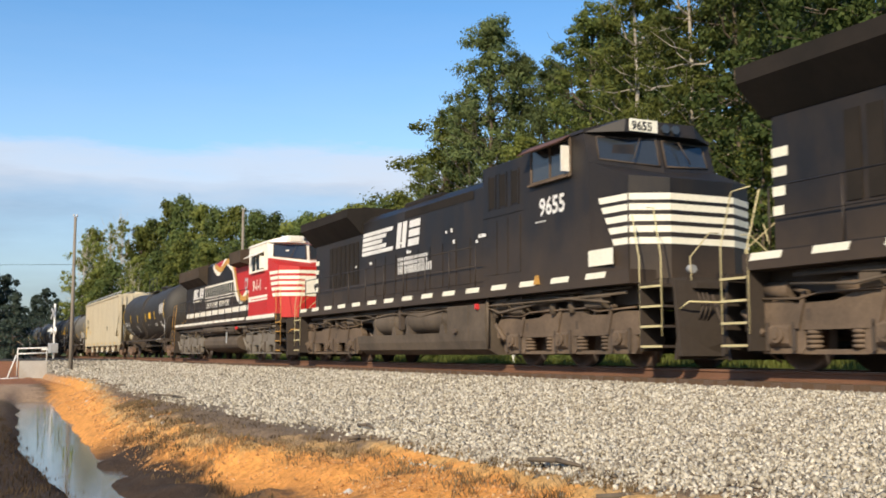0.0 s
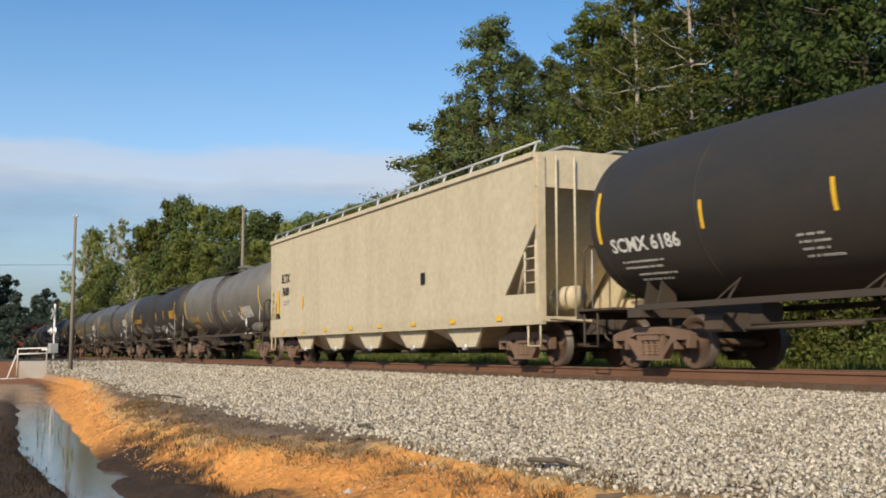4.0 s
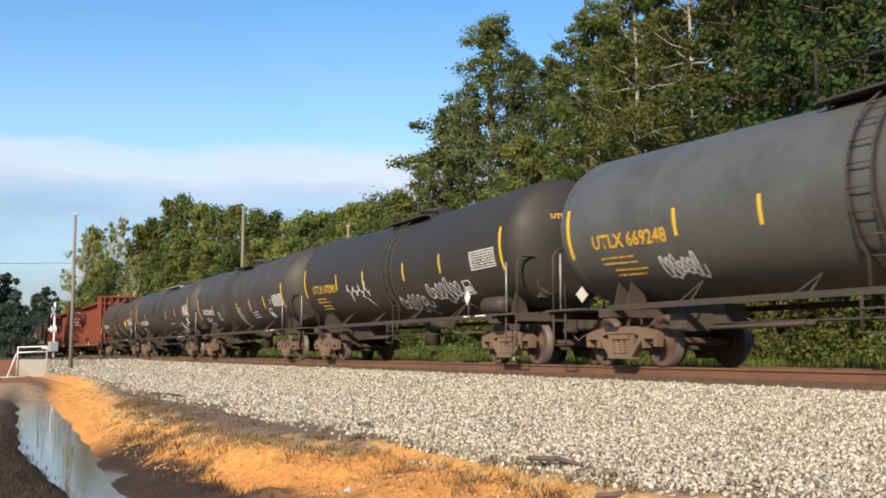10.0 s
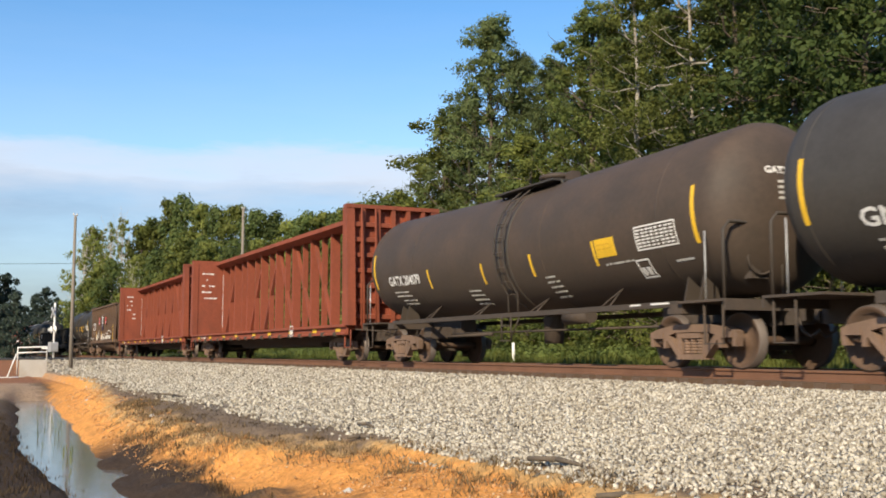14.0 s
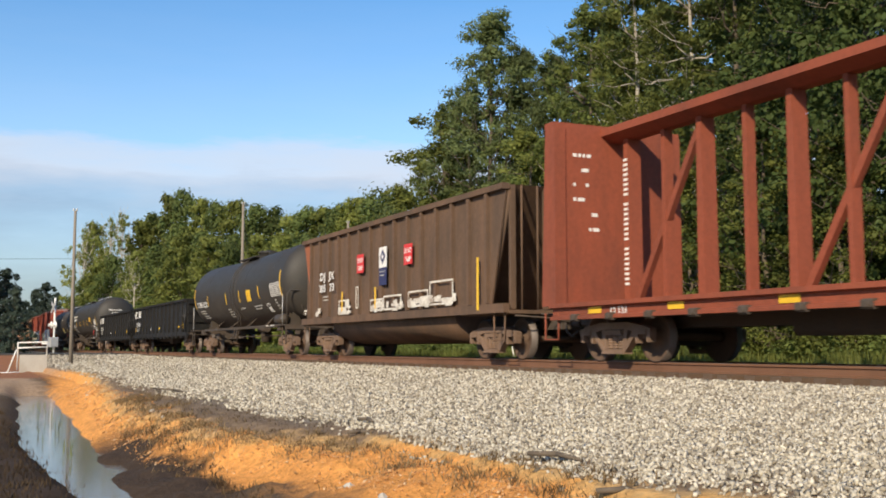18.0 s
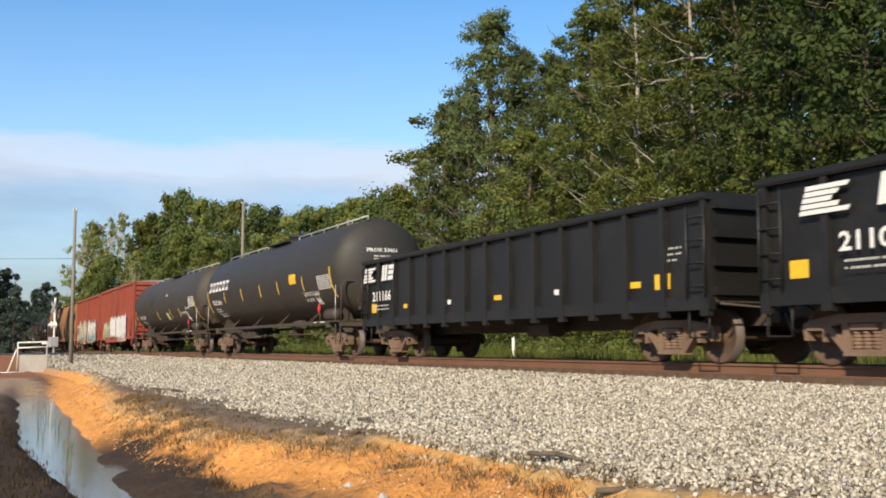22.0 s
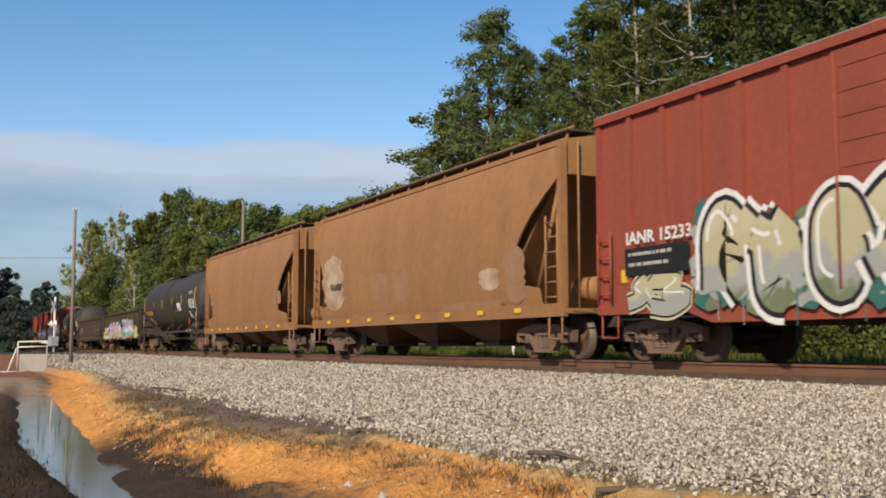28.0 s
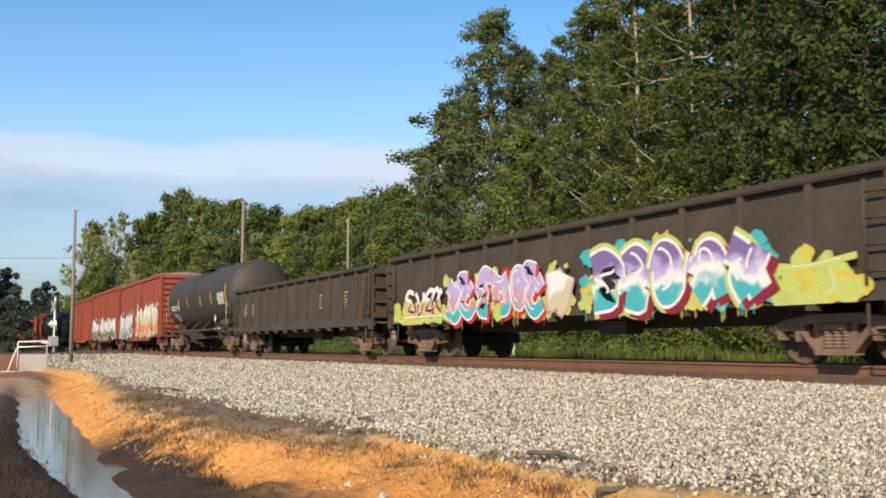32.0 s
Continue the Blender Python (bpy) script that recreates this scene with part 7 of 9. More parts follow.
# ---- open hopper with a round belly ----
def scrap_hopper(L):
    car = thing("open_hopper", "rust-brown ribbed open hopper with scuffed white patches", "hopper", "cars of the train")
    p, half, z1, zb = COAL_BROWN, L / 2, 3.82, 1.14
    e = half - 0.75
    ends = [(-e + 0.75, zb), (e - 0.75, zb), (e, z1), (-e, z1)]
    for s in (-1, 1):
        part("side_sheet", Geo().slab(ends, *sorted((s * 1.46, s * 1.42))), p, car)
        part("top_chord", Geo().prism([(s * 1.38, z1 - 0.1), (s * 1.57, z1 - 0.1), (s * 1.57, z1 + 0.03), (s * 1.38, z1 + 0.03)][::s], -e, e), p, car)
        part("side_sill", Geo().prism([(s * 1.40, zb - 0.12), (s * 1.56, zb - 0.12), (s * 1.56, zb + 0.08), (s * 1.40, zb + 0.08)][::s], -half + 0.75, half - 0.75), p, car)
        pm = Geo().slab([(-0.055, zb + 0.1), (0.055, zb + 0.1), (0.055, z1 - 0.1), (-0.055, z1 - 0.1)], *sorted((s * 1.45, s * 1.55))).mesh("side_post", p)
        for k in range(15):
            part("side_post", pm, None, car, at=pose(-e + 0.85 + k * (2 * e - 1.7) / 14, 0, 0))
    bell = [(-1.42, zb)] + [(-1.36 * math.cos(a), 0.98 - 0.62 * math.sin(a)) for a in (0.25, 0.6, 0.95, 1.3, 1.57, 1.85, 2.2, 2.55, 2.9)] + [(1.42, zb)]
    part("belly", Geo().prism(bell, -half + 3.5, half - 3.5, 0, True), p, car, "rounded lower body between the trucks")
    for s in (-1, 1):
        part("end_wall", Geo().slab([(s * e, z1), (s * (e - 0.06), z1), (s * (e - 2.2), zb), (s * (e - 2.1), zb)][::s], -1.42, 1.42), p if s > 0 else ORANGE, car)
        for y in (-1.3, -0.45, 0.45, 1.3):
            part("end_brace", Geo().box(*sorted((s * (e - 0.1), s * e)), y - 0.06, y + 0.06, 1.1, z1), p, car)
        part("end_brace", Geo().rod((s * (e - 0.05), -1.35, z1 - 0.1), (s * (e - 0.9), -1.35, zb), 0.06, 4), p, car)
        part("end_floor", Geo().box(*sorted((s * (half - 0.7), s * (half - 3.0))), -1.45, 1.45, 1.0, 1.08), p, car)
        part("end_ladder", Geo().pipe([(s * (e + 0.02), -1.1, 1.0), (s * (e + 0.02), -1.1, z1)], 0.025, 5).pipe([(s * (e + .02), -.7, 1.0), (s * (e + .02), -.7, z1)], .025, 5), p, car)
    part("corner_panel", Geo().slab([(-e, z1 - 0.08), (-e + 0.75, z1 - 0.08), (-e + 0.8, zb + 1.2), (-e + 0.55, zb + 1.2)], -1.475, -1.462), ORANGE, car, "rust-orange corner panel")
    end_gear(car, half, p, 1.1, 0.8)
    running_gear(car, L)
    rnd = random.Random(5)
    Y = -1.556
    for x, w, z, h in ((-3.45, 1.0, 1.24, 0.42), (-0.75, 2.3, 1.24, 0.2), (1.9, 2.8, 1.24, 0.26), (-5.6, 0.35, 1.25, 0.2), (-6.9, 0.3, 1.3, 0.3)):
        g = Geo()
        for k in range(int(w * 8)):
            a = x + w * rnd.random()
            b = z + h * rnd.random() * 0.7
            plate(g, a, min(x + w + 0.1, a + rnd.uniform(0.12, 0.4)), b, b + rnd.uniform(0.06, 0.2), None, Y - 0.0001 * k)
        part("scuffed_paint", g, SCUFF, car, "scuffed patch of old white paint")
    for x0, x1, z0, z1 in ((-0.75, 0.2, 1.28, 1.62), (0.25, 1.5, 1.28, 1.68), (1.95, 3.2, 1.3, 1.72), (3.3, 4.65, 1.3, 1.9), (-1.92, -1.7, 1.4, 2.05), (-3.4, -2.5, 1.26, 1.7)):
        g = Geo()
        plate(g, x0, x1, z0, z0 + 0.05, None, Y), plate(g, x0, x1, z1 - 0.045, z1, None, Y)
        plate(g, x0, x0 + 0.05, z0 + 0.05, z1 - 0.045, None, Y), plate(g, x1 - 0.05, x1, z0 + 0.05, z1 - 0.045, None, Y)
        part("painted_outline", g, SCUFF, car, "old white paint outline")
    for x in (-1.84, 1.67):
        part("warning_sign", plate(Geo(), x, x + 0.55, 2.43, 2.97, None, Y), REDSIGN, car, "red notice panel with white writing")
        fit_letters(car, "DO NOT", x + 0.05, x + 0.5, 2.73, 0.19, PALE, None, Y - 0.009)
        fit_letters(car, "TAMP", x + 0.1, x + 0.47, 2.5, 0.19, PALE, None, Y - 0.009)
    part("sign", plate(Geo(), -0.09, 0.47, 2.47, 3.04, None, Y), PALE, car, "white notice panel with a dark diamond")
    part("sign", plate(Geo(), -0.09, 0.47, 1.98, 2.466, None, Y), NAVY, car, "dark blue notice panel")
    part("sign_mark", Geo().slab([(0.19, 2.56), (0.38, 2.77), (0.19, 2.98), (0.0, 2.77)], Y - 0.012, Y - 0.0065), NAVY, car)
    part("sign_mark", Geo().slab([(0.19, 2.69), (0.26, 2.77), (0.19, 2.85), (0.12, 2.77)], Y - 0.015, Y - 0.0125), PALE, car)
    small_print(car, 0.0, 2.34, 0.4, 2, PALE, None, Y - 0.007, 0.05)
    fit_letters(car, "DJ", -5.25, -4.72, 2.4, 0.34, PALE, None, Y)
    fit_letters(car, "JX", -4.36, -3.87, 2.4, 0.34, PALE, None, Y)
    fit_letters(car, "305", -5.28, -4.68, 2.03, 0.33, PALE, None, Y)
    fit_letters(car, "73", -4.3, -3.87, 2.03, 0.33, PALE, None, Y)
    small_print(car, -4.9, 1.85, 0.5, 2, PALE, None, Y)
    for x, z0, z1 in ((-3.15, 1.35, 1.95), (-0.42, 1.35, 1.95), (5.88, 1.1, 2.3)):
        part("reflector", plate(Geo(), x, x + 0.1, z0, z1, None, Y - 0.003), YEL, car)
    return car


# ---- locomotives ----
def loco_wheels(car, x, paint):
    """A three-axle truck: deep side frames with windows between the axles, springs in the windows."""
    g = Geo()
    g.box(-2.2, 2.2, -0.35, 0.35, 0.55, 0.85)
    t = part("truck", g, TRUCK_DARK, car, "three-axle locomotive truck", pose(x, 0, 0))
    for s in (-1, 1):
        f = Geo()
        y0, y1 = sorted((s * 1.08, s * 1.24))
        f.slab([(-2.78, 0.60), (2.78, 0.60), (2.82, 0.86), (2.62, 1.02), (2.0, 1.04), (1.7, 0.98), (0.95, 1.0), (0.6, 1.10), (-0.6, 1.10), (-0.95, 1.0), (-1.7, 0.98), (-2.0, 1.04), (-2.62, 1.02), (-2.82, 0.86)], y0, y1)
        for a in (-2.0, 0.0, 2.0):
            f.slab([(a - 0.40, 0.26), (a + 0.40, 0.26), (a + 0.48, 0.36), (a + 0.44, 0.605), (a - 0.44, 0.605), (a - 0.48, 0.36)], y0 + 0.01, y1 - 0.01)
        for a in (-1.0, 1.0):
            f.slab([(a - 0.62, 0.25), (a + 0.62, 0.25), (a + 0.6, 0.32), (a - 0.6, 0.32)], y0 + 0.03, y1 - 0.03)
        part("side_frame", f, paint, t)
        for a in (-2.0, 0.0, 2.0):
            part("journal_box", Geo().box(a - 0.2, a + 0.2, *sorted((s * 1.18, s * 1.31)), 0.36, 0.68, 0, 0.05).rod((a, s * 1.3, .53), (a, s * 1.37, .53), .12, 12).rod((a, s * 1.37, .53), (a, s * 1.39, .53), .06, 8), paint, t)
            for d in (-0.27, 0.27):
                part("pedestal_liner", Geo().box(a + d - 0.03, a + d + 0.03, *sorted((s * 1.2, s * 1.28)), 0.3, 0.72), TRUCK_DARK, t)
        for a in (-1.42, -0.58, 0.58, 1.42):
            sp = Geo()
            for k in range(4):
                sp.lathe_z([(0.33 + k * 0.068, 0.08), (0.345 + k * 0.068, 0.12), (0.375 + k * 0.068, 0.12), (0.39 + k * 0.068, 0.08)], a, s * 1.16, 10)
            part("spring", sp, paint, t)
        for a in (-1.5, 0.45):
            part("frame_slot", Geo().box(a, a + 0.09, *sorted((s * 1.236, s * 1.244)), 0.74, 0.9), TRUCK_DARK, t)
        for a in (-2.35, -0.9, 0.9):
            part("brake_cylinder", Geo().rod((a, s * 1.14, 1.2), (a + 0.5, s * 1.14, 1.2), 0.13, 12).rod((a + 0.5, s * 1.14, 1.2), (a + 0.85, s * 1.18, 1.14), 0.035, 6), paint, t)
            part("brake_hanger", Geo().slab([(a + 0.1, 0.98), (a + 0.24, 0.98), (a + 0.2, 1.1), (a + 0.14, 1.1)], *sorted((s * 1.1, s * 1.2))), paint, t)
            part("brake_lever", Geo().slab([(a + 0.62, 0.62), (a + 0.72, 0.62), (a + 0.9, 1.16), (a + 0.82, 1.16)], *sorted((s * 1.25, s * 1.28))), paint, t)
            part("brake_shoe", Geo().slab([(a + 0.55, 0.3), (a + 0.65, 0.3), (a + 0.72, 0.62), (a + 0.62, 0.62)], *sorted((s * 1.0, s * 1.06))), TRUCK_DARK, t)
        part("damper", Geo().rod((-2.75, s * 1.3, 0.9), (-2.3, s * 1.3, 0.55), 0.05, 8), paint, t)
        part("sand_pipe", Geo().pipe([(2.6, s * 1.2, 1.4), (2.68, s * 1.2, 0.8), (2.6, s * 0.9, 0.25), (2.5, s * 0.78, 0.12)], 0.024, 6), paint, t)
        part("sand_pipe", Geo().pipe([(-2.6, s * 1.2, 1.4), (-2.68, s * 1.2, 0.8), (-2.6, s * 0.9, 0.25), (-2.5, s * 0.78, 0.12)], 0.024, 6), paint, t)
        part("brake_pipe", Geo().pipe([(-2.5, s * 1.27, 1.08), (-1.6, s * 1.28, 1.05), (-1.2, s * 1.28, 1.12), (0.9, s * 1.28, 1.13), (1.3, s * 1.28, 1.05), (2.5, s * 1.27, 1.09)], 0.02, 5), paint, t)
    for a in (-2.0, 0.0, 2.0):
        w = part("wheelset", BIG_WHEEL, None, t, at=pose(a, 0, 0.52))
        AXLES.setdefault((a, 0.52), []).append(w)


def end_steps(car, x, s, rail, edge):
    """Pilot plate, stepwells, handrails and hoses at one end; s is the end's direction."""
    part("pilot", Geo().slab([(s * x, 1.5), (s * (x + 0.06), 1.5), (s * (x + 0.22), 0.22), (s * (x + 0.12), 0.22)][::s], -1.35, 1.35), PILOT, car, "plough-like steel pilot")
    for y in (-1.3, 1.3):
        st = Geo()
        for k in range(4):
            st.box(*sorted((s * (x - 0.62), s * (x - 0.04))), y - 0.25, y + 0.25, 0.36 + k * 0.34, 0.40 + k * 0.34)
        st.box(*sorted((s * (x - 0.66), s * (x - 0.62))), y - 0.25, y + 0.25, 0.3, 1.5)
        part("stepwell", st, PILOT, car)
        for k in range(4):
            part("step_edge", Geo().box(*sorted((s * (x - 0.62), s * (x - 0.04))), *sorted((y + (0.25 if y > 0 else -0.25), y + (0.262 if y > 0 else -0.262))), 0.362 + k * 0.34, 0.398 + k * 0.34), edge, car)
        sy = 1 if y > 0 else -1
        part("handrail", Geo().pipe([(s * (x - 0.05), y + sy * 0.24, 0.55), (s * (x - 0.05), y + sy * 0.24, 1.9), (s * (x - 0.28), y + sy * 0.2, 2.75), (s * (x - 0.6), y + sy * 0.1, 2.8)], 0.012, 6), rail, car, "bright painted handrail")
        part("handrail", Geo().pipe([(s * (x - 0.66), y + sy * 0.24, 0.55), (s * (x - 0.66), y + sy * 0.24, 1.9), (s * (x - 0.9), y + sy * 0.2, 2.7)], 0.012, 6), rail, car)
        part("handrail", Geo().pipe([(s * (x + 0.06), y * 0.75, 1.1), (s * (x + 0.02), y * 0.75, 1.9), (s * (x - 0.1), y * 0.35, 2.35), (s * (x - 0.1), 0.25 * sy, 2.35)], 0.012, 6), rail, car)
        part("hose", Geo().pipe([(s * (x + 0.1), y * 0.45, 1.25), (s * (x + 0.3), y * 0.48, 0.9), (s * (x + 0.32), y * 0.4, 0.6), (s * (x + 0.4), y * 0.3, 0.75)], 0.03, 6), TRUCK_DARK, car)
    for y in (-1, 1):   # plough wings, folded back to the sides
        part("plough_wing", Geo().add([(s * (x + 0.25), 0.02 * y, 0.16), (s * (x + 0.42), 0.05 * y, 0.62), (s * (x + 0.16), y * 1.32, 0.72), (s * (x + 0.05), y * 1.34, 0.16),
                                       (s * (x + 0.2), 0.02 * y, 0.16), (s * (x + 0.37), 0.05 * y, 0.62), (s * (x + 0.1), y * 1.32, 0.72), (s * (x - 0.01), y * 1.34, 0.16)],
                                      [f[::s * y] for f in ((0, 3, 2, 1), (4, 5, 6, 7), (0, 4, 7, 3), (1, 2, 6, 5), (2, 3, 7, 6), (0, 1, 5, 4))]), PILOT, car)
        part("anti_climber", Geo().box(*sorted((s * x, s * (x + 0.2))), *sorted((y * 0.3, y * 1.0)), 1.36, 1.46), PILOT, car)
        for k in range(3):
            part("multiple_unit_hose", Geo().pipe([(s * (x + 0.1), y * (0.72 + k * 0.09), 1.3), (s * (x + 0.24), y * (0.73 + k * 0.09), 1.05), (s * (x + 0.14), y * (0.74 + k * 0.09), 0.82)], 0.02, 5), TRUCK_DARK, car)
    part("uncoupling_lever", Geo().pipe([(s * (x + 0.12), -1.3, 1.0), (s * (x + 0.3), -1.25, 1.12), (s * (x + 0.3), 1.25, 1.12), (s * (x + 0.12), 1.3, 1.0)], 0.016, 5), rail, car)
    part("end_platform", Geo().box(*sorted((s * (x - 1.9), s * x)), -1.05, 1.05, 1.46, 1.56), PILOT, car)


def side_handrail(car, x0, x1, y, n, m, z=2.7):
    """Walkway handrail with its stanchions."""
    g = Geo().rod((x0, y, z), (x1, y, z), 0.014, 5).rod((x0, y, z - 0.45), (x1, y, z - 0.45), 0.011, 5)
    part("walkway_rail", g, m, car)
    st = Geo().rod((0, y, 1.6), (0, y, z), 0.017, 5).mesh("stanchion", m)
    for k in range(n):
        part("stanchion", st, None, car, at=pose(x0 + k * (x1 - x0) / (n - 1), 0, 0))


def cab_nose(car, xr, xt, xb, xc, xn, low, high, nose, stripes, roofm, zr=3.2, zb=3.88, zc=3.47, zt=4.5, slant=0.42, back=7.3):
    """Wide safety cab: xr rear wall, xt roof's front, xb foot of the windshield, xc nose corner, xn nose front; paints below and above zr."""
    h, yc, yn = 1.5, 1.38, 0.72
    part("cab_wall", Geo().box(xr, xb, -h, h, 1.6, zr), low, car)
    part("cab_upper", Geo().slab([(xr, zr), (xb, zr), (xb, zb), (xt, zt), (xr, zt)], -h + .002, h - .002), high, car)
    # bent front: windshield base and nose top fall to the middle
    P = [(xb, -h, zb), (xb + 0.34, 0, zb - 0.16), (xb, h, zb), (xt, -h, zt), (xt + 0.34, 0, zt), (xt, h, zt)]
    part("cab_front", Geo().add(P, [(0, 1, 4, 3), (1, 2, 5, 4)]), high, car, "bent cab front around the windshield")
    N = [(xb, -h + 0.003, zb), (xc, -yc, zc), (xn, -yn, zc - 0.05), (xn, yn, zc - 0.05), (xc, yc, zc), (xb, h - 0.003, zb), (xb + 0.34, 0, zb - 0.16)]
    F = [(xb, -h + 0.003, 1.6), (xc, -yc, 1.6), (xn, -yn, 1.6), (xn, yn, 1.6), (xc, yc, 1.6), (xb, h - 0.003, 1.6)]
    part("nose", Geo().add(N + F, [(7, 8, 1, 0), (8, 9, 2, 1), (9, 10, 3, 2), (10, 11, 4, 3), (11, 12, 5, 4), (0, 1, 2, 6), (2, 3, 6), (3, 4, 5, 6)]), nose, car, "tapered wide nose")
    part("nose_seam", Geo().rod((xc + 0.003, -yc - 0.003, 1.75), (xc + 0.003, -yc - 0.003, zc), 0.012, 5), nose, car)
    part("nose_door", Geo().box(xn, xn + 0.004, -0.36, 0.36, 1.7, zc - 0.2), nose, car)
    part("cab_roof", Geo().prism([(-h - 0.03, zt - 0.02), (h + 0.03, zt - 0.02), (h, zt + 0.05), (1.15, zt + 0.16), (0.7, zt + 0.22), (-0.7, zt + 0.22), (-1.15, zt + 0.16), (-h, zt + 0.05)], xr - 0.05, xt + 0.04), roofm, car)
    a, b = xt + 0.04, xt + 0.46
    part("roof_front", Geo().add([(a, -h, zt - 0.02), (a, h, zt - 0.02), (a, 0.9, zt + 0.24), (a, -0.9, zt + 0.24), (b, -0.86, zt - 0.02), (b, 0.86, zt - 0.02), (b - 0.04, 0.8, zt + 0.24), (b - 0.04, -0.8, zt + 0.24)],
                                 [(3, 7, 6, 2), (4, 5, 6, 7), (0, 4, 7, 3), (1, 2, 6, 5), (0, 1, 5, 4)]), roofm, car, "angled roof front with number boards")
    o = 0.007
    wall = lambda x: -h + 0.003 + (x - xb) / (xc - xb) * (h - yc) - o
    top = max(z for _, z in stripes)
    low_z = min(z for z, _ in stripes)
    for z0, z1 in stripes:
        x0, x1 = (back + slant * (top - z) / (top - low_z) for z in (z0, z1))
        part("nose_stripe", Geo().add([(x0, wall(x0), z0), (xc + o * .5, -yc - o, z0), (xn + o, -yn, z0), (xn + o, yn, z0), (xc + o * .5, yc + o, z0),
                                       (x1, wall(x1), z1), (xc + o * .5, -yc - o, z1), (xn + o, -yn, z1), (xn + o, yn, z1), (xc + o * .5, yc + o, z1)],
                                      [(0, 1, 6, 5), (1, 2, 7, 6), (2, 3, 8, 7), (3, 4, 9, 8)]), CREAM, car, "cream nose stripe")

    def on_front(u, v):
        """A point on the windshield's half: u from the middle outwards, v from foot to head."""
        q = [(P[1][k] * (1 - u) + P[0][k] * u) * (1 - v) + (P[4][k] * (1 - u) + P[3][k] * u) * v for k in range(3)]
        return q[0] + 0.012, q[1], q[2]

    for s in (-1, 1):
        g, fr = Geo(), Geo()
        ring = [on_front(u, v) for u, v in ((0.05, 0.16), (0.86, 0.14), (0.84, 0.86), (0.05, 0.86))]
        ring = [(x, y * -s, z) for x, y, z in ring]
        w = part("windshield", g.add(ring, [(0, 1, 2, 3)[::-s]]), GLASS, car)
        for p, q in zip(ring, ring[1:] + ring[:1]):
            fr.rod(p, q, 0.02, 5)
        part("window_frame", fr, TRUCK_DARK, w)
        part("wiper", Geo().rod((ring[3][0] + 0.02, ring[3][1] * 6, ring[3][2]), (ring[0][0] - 0.02, ring[0][1] * 9, ring[0][2] + 0.1), 0.012, 4), TRUCK_DARK, w)
    return car


def side_window(car, x0, x1, z0, z1, y, panes, frame, shade):
    """Sliding side window with a frame, a drooping awning and a wind deflector."""
    w = part("side_window", Geo().box(x0, x1, y - 0.012, y - 0.004, z0, z1), GLASS, car)
    t = 0.05
    g = Geo().box(x0 - t, x1 + t, y - 0.03, y - 0.002, z1, z1 + t).box(x0 - t, x1 + t, y - 0.03, y - 0.002, z0 - t, z0).box(x0 - t, x0, y - 0.03, y - 0.002, z0, z1).box(x1, x1 + t, y - 0.03, y - 0.002, z0, z1)
    for k in range(1, panes):
        x = x0 + (x1 - x0) * k / panes
        g.box(x - 0.03, x + 0.03, y - 0.025, y - 0.013, z0, z1)
    part("window_frame", g, frame, w)
    part("sunshade", Geo().add([(x0 - 0.05, y - 0.03, z1 + 0.08), (x1 + 0.05, y - 0.03, z1 + 0.08), (x1 + 0.05, y - 0.34, z1 - 0.1), (x0 - 0.05, y - 0.34, z1 - 0.1), (x0 - 0.05, y - 0.03, z1 + 0.1), (x1 + 0.05, y - 0.03, z1 + 0.1), (x1 + 0.05, y - 0.35, z1 - 0.08), (x0 - 0.05, y - 0.35, z1 - 0.08)],
                                [(0, 3, 2, 1), (4, 5, 6, 7), (3, 7, 6, 2), (0, 4, 7, 3), (1, 2, 6, 5)]), shade, w, "drooping awning over the window")
    part("wind_deflector", Geo().box(x1 - 0.02, x1 + 0.02, y - 0.2, y - 0.02, z0 + 0.02, z1 - 0.12), LOCO_WHITE, w, "pale wind deflector")
    part("window_ledge", Geo().box(x0 - 0.06, x1 + 0.06, y - 0.1, y - 0.03, z0 - 0.09, z0 - 0.05), frame, w)


def tank_piping(car, x0, x1):
    """Pipes and small boxes under the sill."""
    rnd = random.Random(int(x0 * 10))
    for k in range(3):
        pts, x = [], x0 - 4.6
        while x < x1 + 6.0:
            pts.append((x, -1.3 - 0.06 * k, 1.44 - 0.06 * k - rnd.choice((0, 0, 0, 0.06, 0.12))))
            x += rnd.uniform(0.6, 1.6)
        part("piping", Geo().pipe(pts, 0.022, 5), DUST, car)
    for x in (x0 - 1.2, x0 - 3.4, x1 + 0.3, x1 + 1.0, x1 + 3.9):
        part("equipment_box", Geo().box(x, x + rnd.uniform(0.25, 0.6), -1.36, -1.05, 1.12 + rnd.uniform(-.05, .1), 1.46, 0, 0.04), DUST, car)
    for x in (x0 - 2.3, x1 + 0.15, x1 + 2.6, x1 + 3.3):
        part("air_filter", Geo().lathe_z([(1.05, 0.0), (1.06, 0.09), (1.4, 0.09), (1.42, 0.0)], x, -1.25, 12), DUST, car)
    part("emergency_shutoff", Geo().box(x1 - 0.40, x1 - 0.31, -1.54, -1.46, 1.26, 1.39, 0, 0.02), REDSIGN, car, "red fuel shut-off box")


